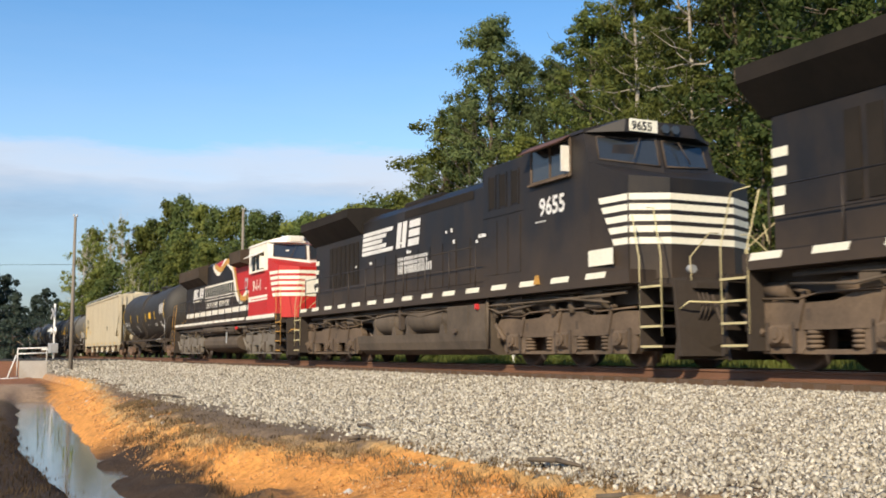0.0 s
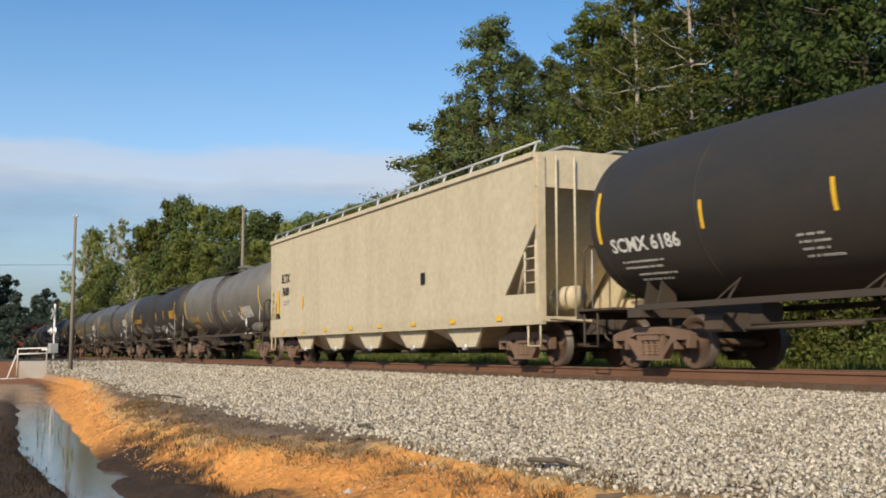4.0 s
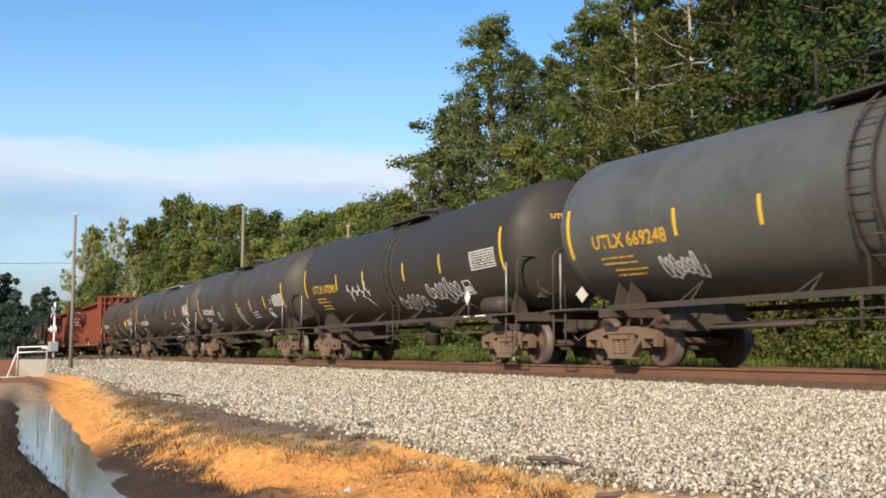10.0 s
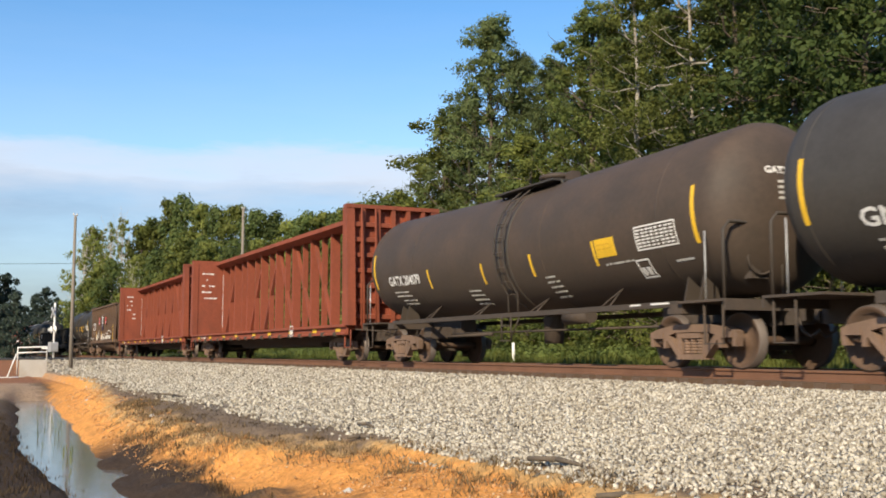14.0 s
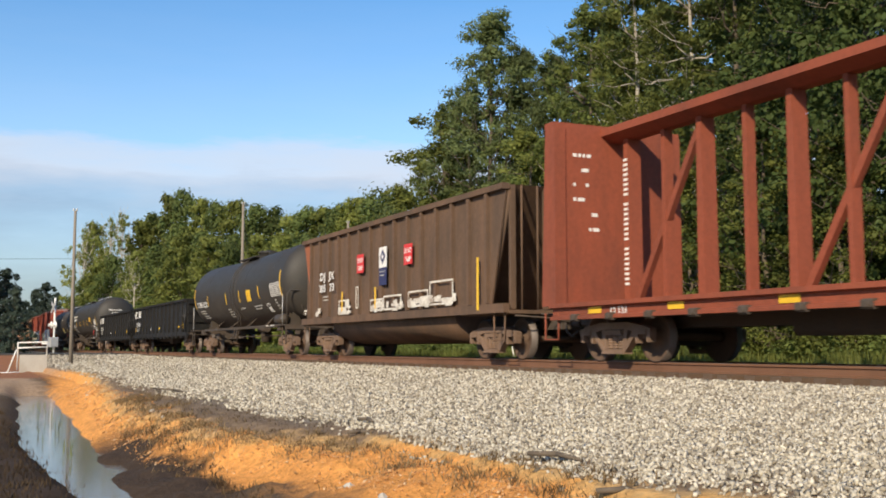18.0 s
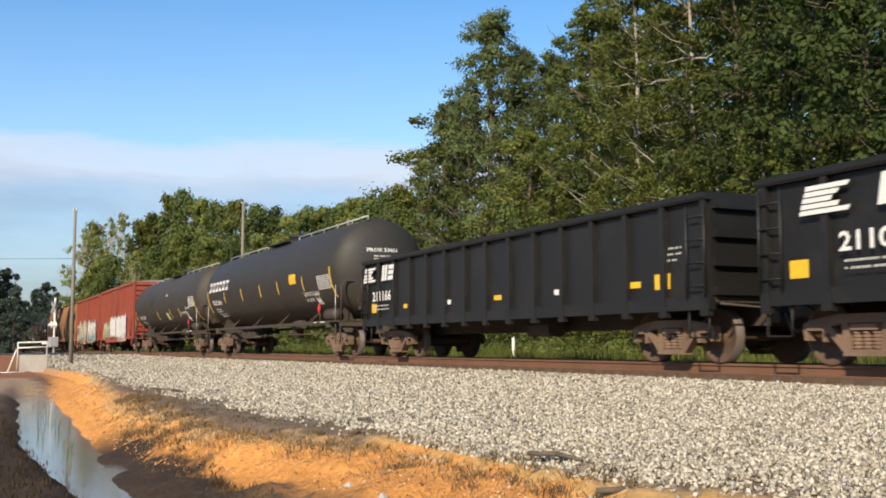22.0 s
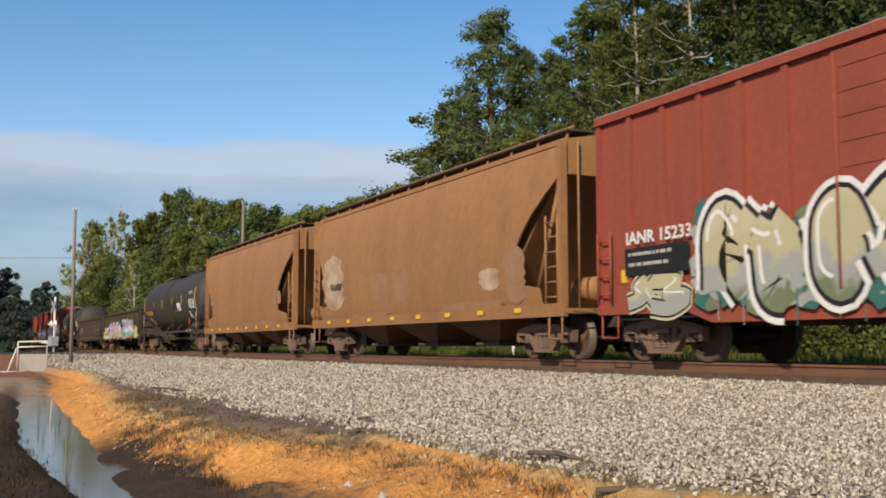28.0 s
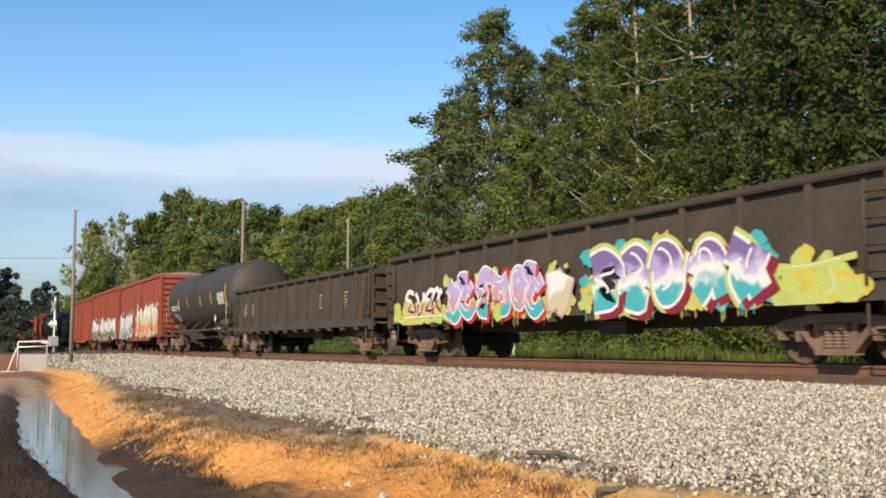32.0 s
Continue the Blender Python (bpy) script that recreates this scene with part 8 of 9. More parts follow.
def square_tank(car, x0, x1, m):
    """Slab-sided tank reaching the sill at one end; two air reservoirs lie on a shelf along the rest."""
    split = x1 - 2.0
    hi = [(-1.15, 0.23), (1.15, 0.23), (1.38, 0.36), (1.44, 0.55), (1.46, 0.8), (1.46, 1.38), (-1.46, 1.38), (-1.46, 0.8), (-1.44, 0.55), (-1.38, 0.36)]
    lo = [(y, min(z, 0.76)) for y, z in hi]
    tank = part("fuel_tank", Geo().prism(hi, split, x1).prism(lo, x0, split), m, car, "dusty slab-sided fuel tank between the trucks")
    part("tank_core", Geo().box(x0 + 0.05, split, -0.85, 0.85, 0.76, 1.4), m, tank)
    part("tank_post", Geo().rod((x1 + 0.03, -1.42, 0.42), (x1 + 0.03, -1.42, 1.5), 0.035, 6), m, tank)
    for x in (x1 - 0.9, x1 - 0.05):
        part("tank_seam", Geo().prism([(y * 1.006, z) for y, z in hi[:5]] + [(y * 1.006, z) for y, z in hi[5:]], x, x + 0.03), m, tank)
    part("filler", Geo().rod((x1 - 1.5, -1.44, 0.78), (x1 - 1.5, -1.53, 0.8), 0.07, 10), TRUCK_DARK, tank)
    n = (x0 + split) / 2 - 0.1
    for a, b in ((x0 + 0.95, n), (n + 0.3, split - 0.1)):
        r = part("air_reservoir", Geo().lathe_x([(a, 0), (a + 0.03, 0.16), (a + 0.14, 0.28), (a + 0.3, 0.315), (b - 0.3, 0.315), (b - 0.14, 0.28), (b - 0.03, 0.16), (b, 0)], -1.13, 1.1, 20), m, car)
        for x in (a + 0.25, b - 0.4):
            part("saddle", Geo().slab([(x, 0.76), (x + 0.3, 0.76), (x + 0.22, 0.98), (x + 0.08, 0.98)], -1.44, -1.0), m, r)
            part("strap", Geo().lathe_x([(x + 0.1, 0.315), (x + 0.1, 0.328), (x + 0.16, 0.328), (x + 0.16, 0.315)], -1.13, 1.1, 20), m, r)
    part("bracket", Geo().box(n + 0.08, n + 0.2, -1.44, -1.3, 0.9, 1.5, 0, 0.02), TRUCK_DARK, car)
    tank_piping(car, x0, x1)


def oval_tank(car, x0, x1, m):
    """Oval tank with one long air reservoir above it."""
    sec = [(1.38 * math.cos(a), 0.74 + 0.45 * math.copysign(abs(math.sin(a)) ** 0.7, math.sin(a))) for a in (math.pi * (k + 0.5) / 14 for k in range(28))]
    tank = part("fuel_tank", Geo().prism(sec, x0, x1), m, car, "dusty rounded fuel tank between the trucks")
    for x in (x0 + 0.03, x1 - 0.06):
        part("tank_seam", Geo().prism([(y * 1.008, 0.74 + (z - 0.74) * 1.012) for y, z in sec], x, x + 0.03), m, tank)
    part("gauge", Geo().box(0.62, 0.74, -1.4, -1.36, 0.7, 1.2), GALV, tank)
    r = part("air_reservoir", Geo().lathe_x([(x0 + 0.02, 0), (x0 + 0.04, 0.12), (x0 + 0.1, 0.18), (0.22, 0.18), (0.28, 0.12), (0.3, 0)], -1.28, 1.36, 16), m, car)
    for x in (x0 + 0.7, -0.4):
        part("strap", Geo().lathe_x([(x - 0.03, 0.18), (x - 0.03, 0.192), (x + 0.03, 0.192), (x + 0.03, 0.18)], -1.28, 1.36, 16), TRUCK_DARK, r)
    tank_piping(car, x0, x1 + 0.6)


def sill_marks(car, x0, x1, n, m, z=1.64, fill=0.52):
    for k in range(n):
        x = x0 + k * (x1 - x0) / n
        w = (x1 - x0) / n * fill
        part("sill_mark", Geo().slab([(x, z), (x + w, z), (x + w + 0.05, z + 0.11), (x + 0.05, z + 0.11)], -1.558, -1.55), m, car)


def black_loco(L, number="9655"):
    car = thing("locomotive", "black diesel freight locomotive with cream nose stripes, grimy", "locomotive", "cars of the train")
    part("frame", Geo().box(-10.9, 9.2, -1.1, 1.1, 1.15, 1.5).box(-10.85, 8.35, -1.55, 1.55, 1.5, 1.75), NS_BLACK, car)
    part("hood", Geo().prism([(-0.98, 1.7), (0.98, 1.7), (0.98, 4.2), (0.7, 4.42), (-0.7, 4.42), (-0.98, 4.2)], -6.4, 4.55), NS_BLACK, car, "narrow black engine hood")
    part("radiator_hood", Geo().prism([(-0.98, 1.7), (0.98, 1.7), (0.98, 3.95), (-0.98, 3.95)], -10.75, -6.4), NS_BLACK, car)
    part("radiator_wing", Geo().prism([(-1.0, 3.9), (1.0, 3.9), (1.5, 4.4), (1.5, 4.66), (0.9, 4.74), (-0.9, 4.74), (-1.5, 4.66), (-1.5, 4.4)], -10.95, -6.3), NS_GRIME, car, "overhanging radiator section")
    for k in range(7):
        x = -9.3 + k * 0.4
        part("louvre", Geo().box(x, x + 0.28, -1.0, -0.985, 2.4, 3.7), NS_GRIME, car)
    part("exhaust_housing", Geo().box(-3.6, -1.2, -0.75, 0.75, 4.3, 4.52, 0, 0.06).rod((-3.4, 0, 4.45), (-3.4, 0, 4.75), .22, 12), NS_GRIME, car)
    part("equipment_cabinet", Geo().plan([(2.5, -1.40), (4.56, -1.40), (4.56, 1.40), (2.5, 1.40), (2.2, 0.98), (2.2, -0.98)], 1.7, 4.46), NS_BLACK, car)
    for k in range(11):
        x = -5.9 + k * 0.78
        part("hood_door", Geo().box(x, x + 0.68, -0.998, -0.982, 1.95, 3.05), NS_BLACK, car)
    part("hood_stain", Geo().box(-3.0, 1.2, -0.99, -0.982, 3.98, 4.19), NS_GRIME, car, "brown exhaust stain")
    for x in (2.75, 3.25, 3.8):
        part("cabinet_door", Geo().box(x, x + 0.42, -1.412, -1.40, 2.0, 3.2), NS_BLACK, car)
        vent = part("cabinet_vent", Geo().box(x + 0.05, x + 0.35, -1.41, -1.40, 3.5, 4.2), NS_GRIME, car)
        for d in (0.02, 0.35):
            part("vent_frame", Geo().box(x + d, x + d + 0.03, -1.42, -1.40, 3.46, 4.24), NS_BLACK, vent)
    part("panel_joint", Geo().box(2.52, 4.55, -1.415, -1.40, 3.3, 3.33), NS_BLACK, car)
    cab_nose(car, 4.55, 6.85, 7.05, 8.12, 8.48, NS_BLACK, NS_BLACK, NS_BLACK, [(2.22, 2.34), (2.43, 2.55), (2.63, 2.75), (2.83, 2.95), (3.02, 3.14)], NS_BLACK)
    side_window(car, 4.93, 6.38, 3.78, 4.42, -1.5, 2, LOCO_TRUCK, BROWN_SHADE)
    letters(car, number, 5.2, 3.06, 0.5, PALE, None, -1.508)
    small_print(car, 5.05, 2.92, 0.5, 1, PALE, None, -1.508)
    nb = part("number_board", Geo().box(7.29, 7.33, -0.74, -0.1, 4.5, 4.74), CREAM, car)
    if len(number) == 4:
        me = text_mesh(number, 0.24, None, SPRAY["black"])
        for v in me.vertices:
            v.co = (7.335, -0.71 + v.co.x, 4.53 + v.co.z)
        part("digits", me, None, nb)
    part("headlight", Geo().rod((7.25, 0.08, 4.6), (7.36, 0.08, 4.6), 0.09, 10), GLASS, car)
    part("headlight", Geo().rod((7.25, 0.32, 4.6), (7.36, 0.32, 4.6), 0.09, 10), GLASS, car)
    for y in (-0.9, 0.9):
        part("ditch_light", Geo().rod((9.2, y, 1.7), (9.31, y, 1.7), 0.075, 10), GALV, car)
    railway_logo(car, -6.35, 3.2, 4.5, 0.72, -0.985)
    g = Geo()
    rnd = random.Random(2)
    for z in (2.7, 2.46):
        x = -3.45
        while x < (-1.55 if z > 2.6 else -1.3):
            d = rnd.uniform(0.16, 0.22)
            plate(g, x, x + 0.06, z, z + 0.22, None, -1.0)
            plate(g, x + d - 0.06, x + d, z, z + 0.22, None, -1.0)
            x += d + 0.06
    part("lettering", g, PALE, car)
    g = Geo()
    for k in range(14):
        x = rnd.uniform(-9.8, 3)
        z = 2.9 + rnd.choice((-.3, 0, 0, 0.1, 0.4))
        plate(g, x, x + rnd.uniform(0.06, 0.18), z, z + rnd.uniform(0.05, 0.1), None, -1.0 if x < 2 else -1.425)
    tagged(part("label", g, PALE, car), kind="stuff")
    part("sill_plate", Geo().box(7.0, 7.8, -1.512, -1.502, 1.88, 2.18), CREAM, car)
    sill_marks(car, -10.7, 8.2, 15, CREAM)
    part("reflector", Geo().slab([(5.05, 1.66), (5.28, 1.66), (5.22, 1.84), (5.12, 1.84)], -1.58, -1.55), GOLD, car, "yellow marker plate")
    for k in range(4):
        part("rear_stripe", Geo().box(-10.76, -10.54 + k * 0.04, -0.992, -0.985, 2.35 + k * 0.3, 2.5 + k * 0.3), CREAM, car)
    side_handrail(car, -10.3, 2.3, -1.5, 10, NS_BLACK)
    square_tank(car, -5.4, 2.72, DUST)
    part("piping", Geo().pipe([(-10, -1.35, 1.4), (-6, -1.35, 1.36), (-1.0, -1.38, 1.42), (2.5, -1.36, 1.34), (3.2, -1.36, 1.15), (5, -1.36, 1.3), (8, -1.36, 1.36)], 0.035, 6), DUST, car)
    loco_wheels(car, -8.4, LOCO_TRUCK)
    loco_wheels(car, 5.65, LOCO_TRUCK)
    end_steps(car, 9.3, 1, HANDRAIL, HANDRAIL)
    end_steps(car, 11.4, -1, HANDRAIL, HANDRAIL)
    add_couplers(car, L / 2, -0.95)
    return car


def red_loco(L):
    car = thing("locomotive", "black, red and white commemorative diesel locomotive with a gold ribbon", "locomotive", "cars of the train")
    part("frame", Geo().box(-10.4, 9.3, -1.1, 1.1, 1.12, 1.5).box(-10.2, 8.55, -1.52, 1.52, 1.5, 1.74), NS_BLACK, car)
    sec = [(-0.98, 1.7), (0.98, 1.7), (0.98, 4.46), (0.78, 4.62), (-0.78, 4.62), (-0.98, 4.46)]
    part("hood", Geo().prism(sec, -10.0, -1.6), NS_BLACK, car, "black rear hood")
    part("hood", Geo().prism(sec, 0.7, 4.7), LOCO_RED, car, "red front hood")
    # where black meets red the edge slopes
    part("hood", Geo().prism(sec, -1.6, 0.7), NS_BLACK, car)
    part("red_panel", Geo().slab([(-3.3, 4.46), (-2.9, 4.22), (-2.2, 4.3), (-1.4, 4.4), (-0.6, 4.22), (0.0, 3.95), (0.45, 3.3), (0.7, 2.7), (0.7, 4.46)], -0.988, -0.981), LOCO_RED, car)
    part("red_panel", Geo().add([(-3.3, -0.985, 4.465), (0.7, -0.985, 4.465), (0.7, -0.78, 4.625), (-3.0, -0.78, 4.625)], [(0, 1, 2, 3)]), LOCO_RED, car)
    part("black_panel", Geo().slab([(0.7, 1.72), (3.7, 1.72), (3.7, 2.3), (3.2, 2.7), (2.7, 2.8), (2.0, 2.6), (1.4, 2.5), (0.7, 2.7)], -0.986, -0.981), NS_BLACK, car)
    part("radiator", Geo().prism([(-0.99, 3.62), (0.99, 3.62), (1.42, 3.95), (1.42, 4.45), (0.9, 4.6), (-0.9, 4.6), (-1.42, 4.45), (-1.42, 3.95)], -9.85, -5.1), RADIATOR, car, "flared brown-stained radiator")
    part("dynamic_brake_hatch", Geo().prism([(-1.0, 3.98), (1.0, 3.98), (1.4, 4.1), (1.4, 4.6), (0.8, 4.66), (-0.8, 4.66), (-1.4, 4.6), (-1.4, 4.1)], 0.95, 2.85), RADIATOR, car)
    part("air_intake", Geo().box(3.0, 4.4, -1.0, -0.985, 3.55, 4.2), mat("dark_red_grille", (0.2, 0.02, 0.025), 0.8, fine=60, bump=0.3), car)
    part("fan", Geo().lathe_z([(4.5, 0.62), (4.72, 0.62), (4.74, 0.0)], -7.0, 0, 20), NS_GRIME, car)
    part("fan", Geo().lathe_z([(4.5, 0.62), (4.72, 0.62), (4.74, 0.0)], -8.6, 0, 20), NS_GRIME, car)
    g = Geo().box(-5.5, 0.55, -0.993, -0.984, 2.92, 2.98).box(-5.5, 0.2, -0.993, -0.984, 3.44, 3.52).box(-5.5, 0.6, -0.993, -0.984, 2.80, 2.84)
    for k in range(15):
        x = -5.45 + k * 0.4
        g.box(x, x + 0.05, -0.993, -0.984, 2.98, 3.44)
    part("window_band", g, LOCO_WHITE, car, "white painted band like a row of windows")
    for k in range(14):
        x = -5.38 + k * 0.4
        part("hood_grille", Geo().box(x, x + 0.32, -0.99, -0.984, 3.0, 3.42), GLASS, car)
    letters(car, "HONORING FIRST RESPONDERS", -5.35, 2.44, 0.36, LOCO_WHITE, None, -0.992, 0, 0.92)
    railway_logo(car, -8.2, 3.0, 2.4, 0.5, -0.988)
    small_print(car, -8.2, 2.85, 2.2, 1, LOCO_WHITE, None, -0.988, 0.09)
    g = Geo()
    gold = [(-3.45, 4.42), (-3.0, 4.28), (-2.5, 4.16), (-1.9, 4.2), (-1.2, 4.4), (-0.5, 4.4), (0.1, 4.15), (0.55, 3.65), (0.9, 3.1), (1.3, 2.75), (1.9, 2.58), (2.5, 2.62), (3.1, 2.76), (3.45, 2.74), (3.75, 2.6)]
    pale = [(-3.8, 4.42), (-3.5, 4.25), (-3.0, 4.06), (-2.5, 4.04), (-2.0, 4.24), (-1.5, 4.44), (-1.0, 4.38), (-0.5, 4.2), (0.0, 3.98), (0.35, 3.5), (0.65, 2.95), (1.0, 2.66), (1.5, 2.52), (2.0, 2.66), (2.4, 2.8), (2.9, 2.74), (3.3, 2.5), (3.45, 2.3)]
    band_line(g, smooth_line(pale, 5), 0.27, -0.997, 1)
    band_line(g, smooth_line(gold, 5), 0.25, -1.0, 0)
    part("ribbon", g, [GOLD, LOCO_WHITE], car, "painted gold and white ribbon")
    for x, r in ((2.4, 0.21), (3.28, 0.22), (3.95, 0.2)):
        part("badge", Geo().slab([(x, 2.92), (x + r * 0.8, 3.05), (x + r, 3.3), (x + r * 0.8, 3.46), (x, 3.42), (x - r * 0.8, 3.46), (x - r, 3.3), (x - r * 0.8, 3.05)], -1.006, -0.984), GALV, car, "painted shield badge")
        part("badge_mark", Geo().slab([(x, 3.02), (x + r * 0.5, 3.12), (x + r * 0.55, 3.3), (x, 3.34), (x - r * 0.55, 3.3), (x - r * 0.5, 3.12)], -1.012, -1.007), LOCO_RED if x < 3 else GREY_TRUCK if x < 3.5 else NAVY, car)
    for k in range(26):
        x = -9.7 + k * 0.535
        part("reflective_block", Geo().box(x, x + 0.49, -1.0, -0.984, 2.08, 2.30), LOCO_WHITE, car)
    cab_nose(car, 4.7, 7.3, 7.45, 8.5, 8.92, LOCO_RED, LOCO_WHITE, LOCO_RED, [(2.38, 2.51), (2.6, 2.72), (2.81, 2.93), (3.01, 3.13), (3.22, 3.34)], LOCO_WHITE, 3.42, 3.88, 3.52, 4.5, 0.36, 7.62)
    side_window(car, 5.2, 7.0, 3.5, 4.1, -1.5, 3, LOCO_WHITE, LOCO_WHITE)
    part("cab_stripe", Geo().box(4.72, 7.44, -1.508, -1.5, 2.3, 2.5), LOCO_WHITE, car, "cream waist stripe")
    small_print(car, 5.2, 2.36, 2.4, 1, REDSIGN, None, -1.509, 0.06)
    letters(car, "9-1-1", 5.35, 2.72, 0.58, LOCO_WHITE, None, -1.508)
    small_print(car, 7.1, 2.72, 0.35, 1, LOCO_WHITE, None, -1.508)
    for y in (-0.72, 0.28):
        part("number_board", Geo().box(7.74, 7.785, y, y + 0.46, 4.52, 4.7), CREAM, car)
    for y in (-0.12, 0.12):
        part("headlight", Geo().rod((7.72, y, 4.61), (7.82, y, 4.61), 0.08, 10), GLASS, car)
    part("nose_emblem", Geo().box(8.945, 8.955, -0.5, 0.5, 2.5, 3.1), LOCO_WHITE, car)
    part("nose_emblem_mark", Geo().add([(8.96, -.1, 2.55), (8.96, .06, 2.6), (8.96, .14, 2.85), (8.96, .28, 3.0), (8.96, .1, 3.05), (8.96, -.05, 2.9), (8.96, -.16, 2.75)], [(0, 1, 2, 3, 4, 5, 6)]), SPRAY["black"], car)
    sill_marks(car, -9.9, 4.4, 13, LOCO_WHITE, 1.62, 0.9)
    part("sill_band", Geo().box(4.5, 8.5, -1.53, -1.52, 1.6, 1.74), LOCO_WHITE, car)
    side_handrail(car, -9.3, 4.4, -1.48, 12, NS_BLACK, 2.86)
    oval_tank(car, -3.75, 2.6, DUST)
    part("piping", Geo().pipe([(-10, -1.35, 1.38), (-4, -1.35, 1.42), (0.8, -1.38, 1.40), (3.4, -1.36, 1.36), (5, -1.36, 1.25), (9, -1.36, 1.3)], 0.035, 6), GREY_TRUCK, car)
    part("bell_housing", Geo().box(1.0, 2.0, -1.4, -1.0, 1.1, 1.5, 0, 0.05), TRUCK_DARK, car)
    loco_wheels(car, -7.45, GREY_TRUCK)
    loco_wheels(car, 6.1, GREY_TRUCK)
    end_steps(car, 9.45, 1, ORANGE_RAIL, ORANGE_RAIL)
    end_steps(car, 10.8, -1, ORANGE_RAIL, TRUCK_DARK)
    add_couplers(car, L / 2, -0.6)
    return car
# ---- the train: each car's rear end passes the camera's plane at this second ----
CROSS_X = 5.1


def place(car, front, rear, shift):
    """Remember a car with the seconds at which its front and rear pass; shift: metres by which its body lies off the middle."""
    TRAIN.append((car, -(front + rear) / 2 + shift / SPEED))


def length(front, rear):
    return (rear - front) * SPEED


TRAIN = []
ENDS = [-0.31, 1.213, 2.74, 4.31, 5.526, 6.985, 8.07, 9.23, 10.395, 11.55, 12.71, 13.88, 15.10, 16.31, 17.98, 19.633, 20.72, 21.98, 23.22, 24.36, 25.75, 27.14, 28.34, 29.53, 30.70, 31.765, 32.96, 34.22, 35.39, 36.49, 37.62, 38.70, 39.8, 41.0, 42.2, 43.4, 44.6, 45.8, 47.0, 48.2, 49.4]


def make_train():
    for i, (a, b) in enumerate(zip(ENDS, ENDS[1:])):
        place(CARS[i](length(a, b)), a, b, SHIFT.get(i, 0.0))


SHIFT = {3: -0.75, 4: -0.6, 5: -1, 6: -1.52, 7: -1.44, 8: -1.37, 9: -1.35, 10: -1.31, 11: -1.33, 12: -0.98, 13: -0.4, 14: -0.4, 15: -0.5, 16: -0.74, 18: 0.1, 19: -0.56, 20: -0.86, 21: -0.3, 23: 0.3, 24: -0.4, 25: -0.6}
def tan_hopper(L):
    c = covered_hopper("tan four-bay covered hopper, lightly soiled", L, HOP_TAN, False, 4, 4.36, GALV)
    dk = SPRAY["black"]
    letters(c, "ELTX", -8.3, 2.78, 0.42, dk, None, -1.556)
    letters(c, "7689", -8.2, 2.32, 0.40, dk, None, -1.556)
    small_print(c, -8.0, 2.1, 0.8, 2, GALV, None, -1.556)
    part("reflector", plate(Geo(), -8.85, -8.55, 1.7, 2.5, None, -1.556), YEL, c)
    part("reflector", plate(Geo(), -5.9, -5.75, 1.8, 2.2, None, -1.556), YEL, c)
    part("placard_holder", plate(Geo(), 4.0, 4.25, 2.0, 2.3, None, -1.556), SPRAY["black"], c)
    return c


def chalk(x, z, w, h, seed):
    """A blotch with ragged edges that follows the hopper's round side."""
    rnd = random.Random(seed)
    prof = ((0.9, 1.44), (1.25, 1.50), (1.8, 1.57), (2.5, 1.6), (3.2, 1.58), (3.8, 1.50), (4.2, 1.38))
    yat = lambda zz: next(ya + (yb - ya) * (zz - za) / (zb - za) for (za, ya), (zb, yb) in zip(prof, prof[1:]) if za <= zz <= zb)
    g, n = Geo(), 14
    v = []
    for k in range(n + 1):
        u = k / n
        zz = z + h * u
        f = (1 - abs(2 * u - 1) ** 7) * 0.5
        for q in (-1, -0.4, 0.3, 1):
            v.append((x + w / 2 + q * w * f * (rnd.uniform(0.75, 1.1) if abs(q) == 1 else 1), -(yat(zz) + 0.006), zz))
    g.add(v, [(4 * k + j, 4 * k + j + 1, 4 * k + j + 5, 4 * k + j + 4) for k in range(n) for j in range(3)], 0, True)
    return g


def brown_hopper(label, patches, number=None):
    def make(L):
        c = covered_hopper(label, L, HOP_BROWN, True, 3, 4.38)
        for k, (x, z, w, h, m) in enumerate(patches):
            part("chalky_patch", chalk(x, z, w, h, len(label) + k), m, c, "pale chalky blotch of old paint")
        if number:
            letters(c, number, -5.75, 1.98, 0.3, SPRAY["black"], None, -1.60, 0, 1.1)
        return c
    return make


FADED = mat("chalky_patch", (0.34, 0.195, 0.11), 0.7, dirt=(0.29, 0.145, 0.075), amount=0.8, scale=2, bump=0)
FADED2 = mat("chalky_white_patch", (0.52, 0.41, 0.30), 0.7, dirt=(0.31, 0.165, 0.09), amount=0.85, scale=2, bump=0)


def tank(label, paint, R=1.46, zc=2.70, **style):
    return lambda L: tank_car(label, L, R, zc, paint, style)


def with_scrawl(make, *scrawls):
    def f(L):
        c = make(L)
        for x, z, w, h, n, seed in scrawls:
            slope(scribble(c, x, z, w, h, (1.46, 2.70), seed, 0.04, None, n), 0.16, 7.86)
        return c
    return f


def sprayed_box(label, z1, pieces, number=None):
    def f(L):
        c = boxcar(label, L, BOX_RED, z1)
        for p in pieces:
            graffiti(c, *p[:4], **p[4])
        if number:
            fit_letters(c, number, -6.87, -5.05, 2.06, 0.3, PALE, None, -1.53)
            part("stencil_patch", plate(Geo(), -6.87, -5.1, 1.5, 1.98, None, -1.545), SPRAY["black"], c)
            small_print(c, -6.75, 1.84, 1.4, 2, PALE, None, -1.555, 0.09)
        return c
    return f


CREAMY = [(0.2, "moss"), (0.42, "grey"), (0.75, "sand"), (1, "cream")]
RAINBOW = [(0.34, "cyan"), (0.52, "white"), (0.66, "lilac"), (1, "purple")]


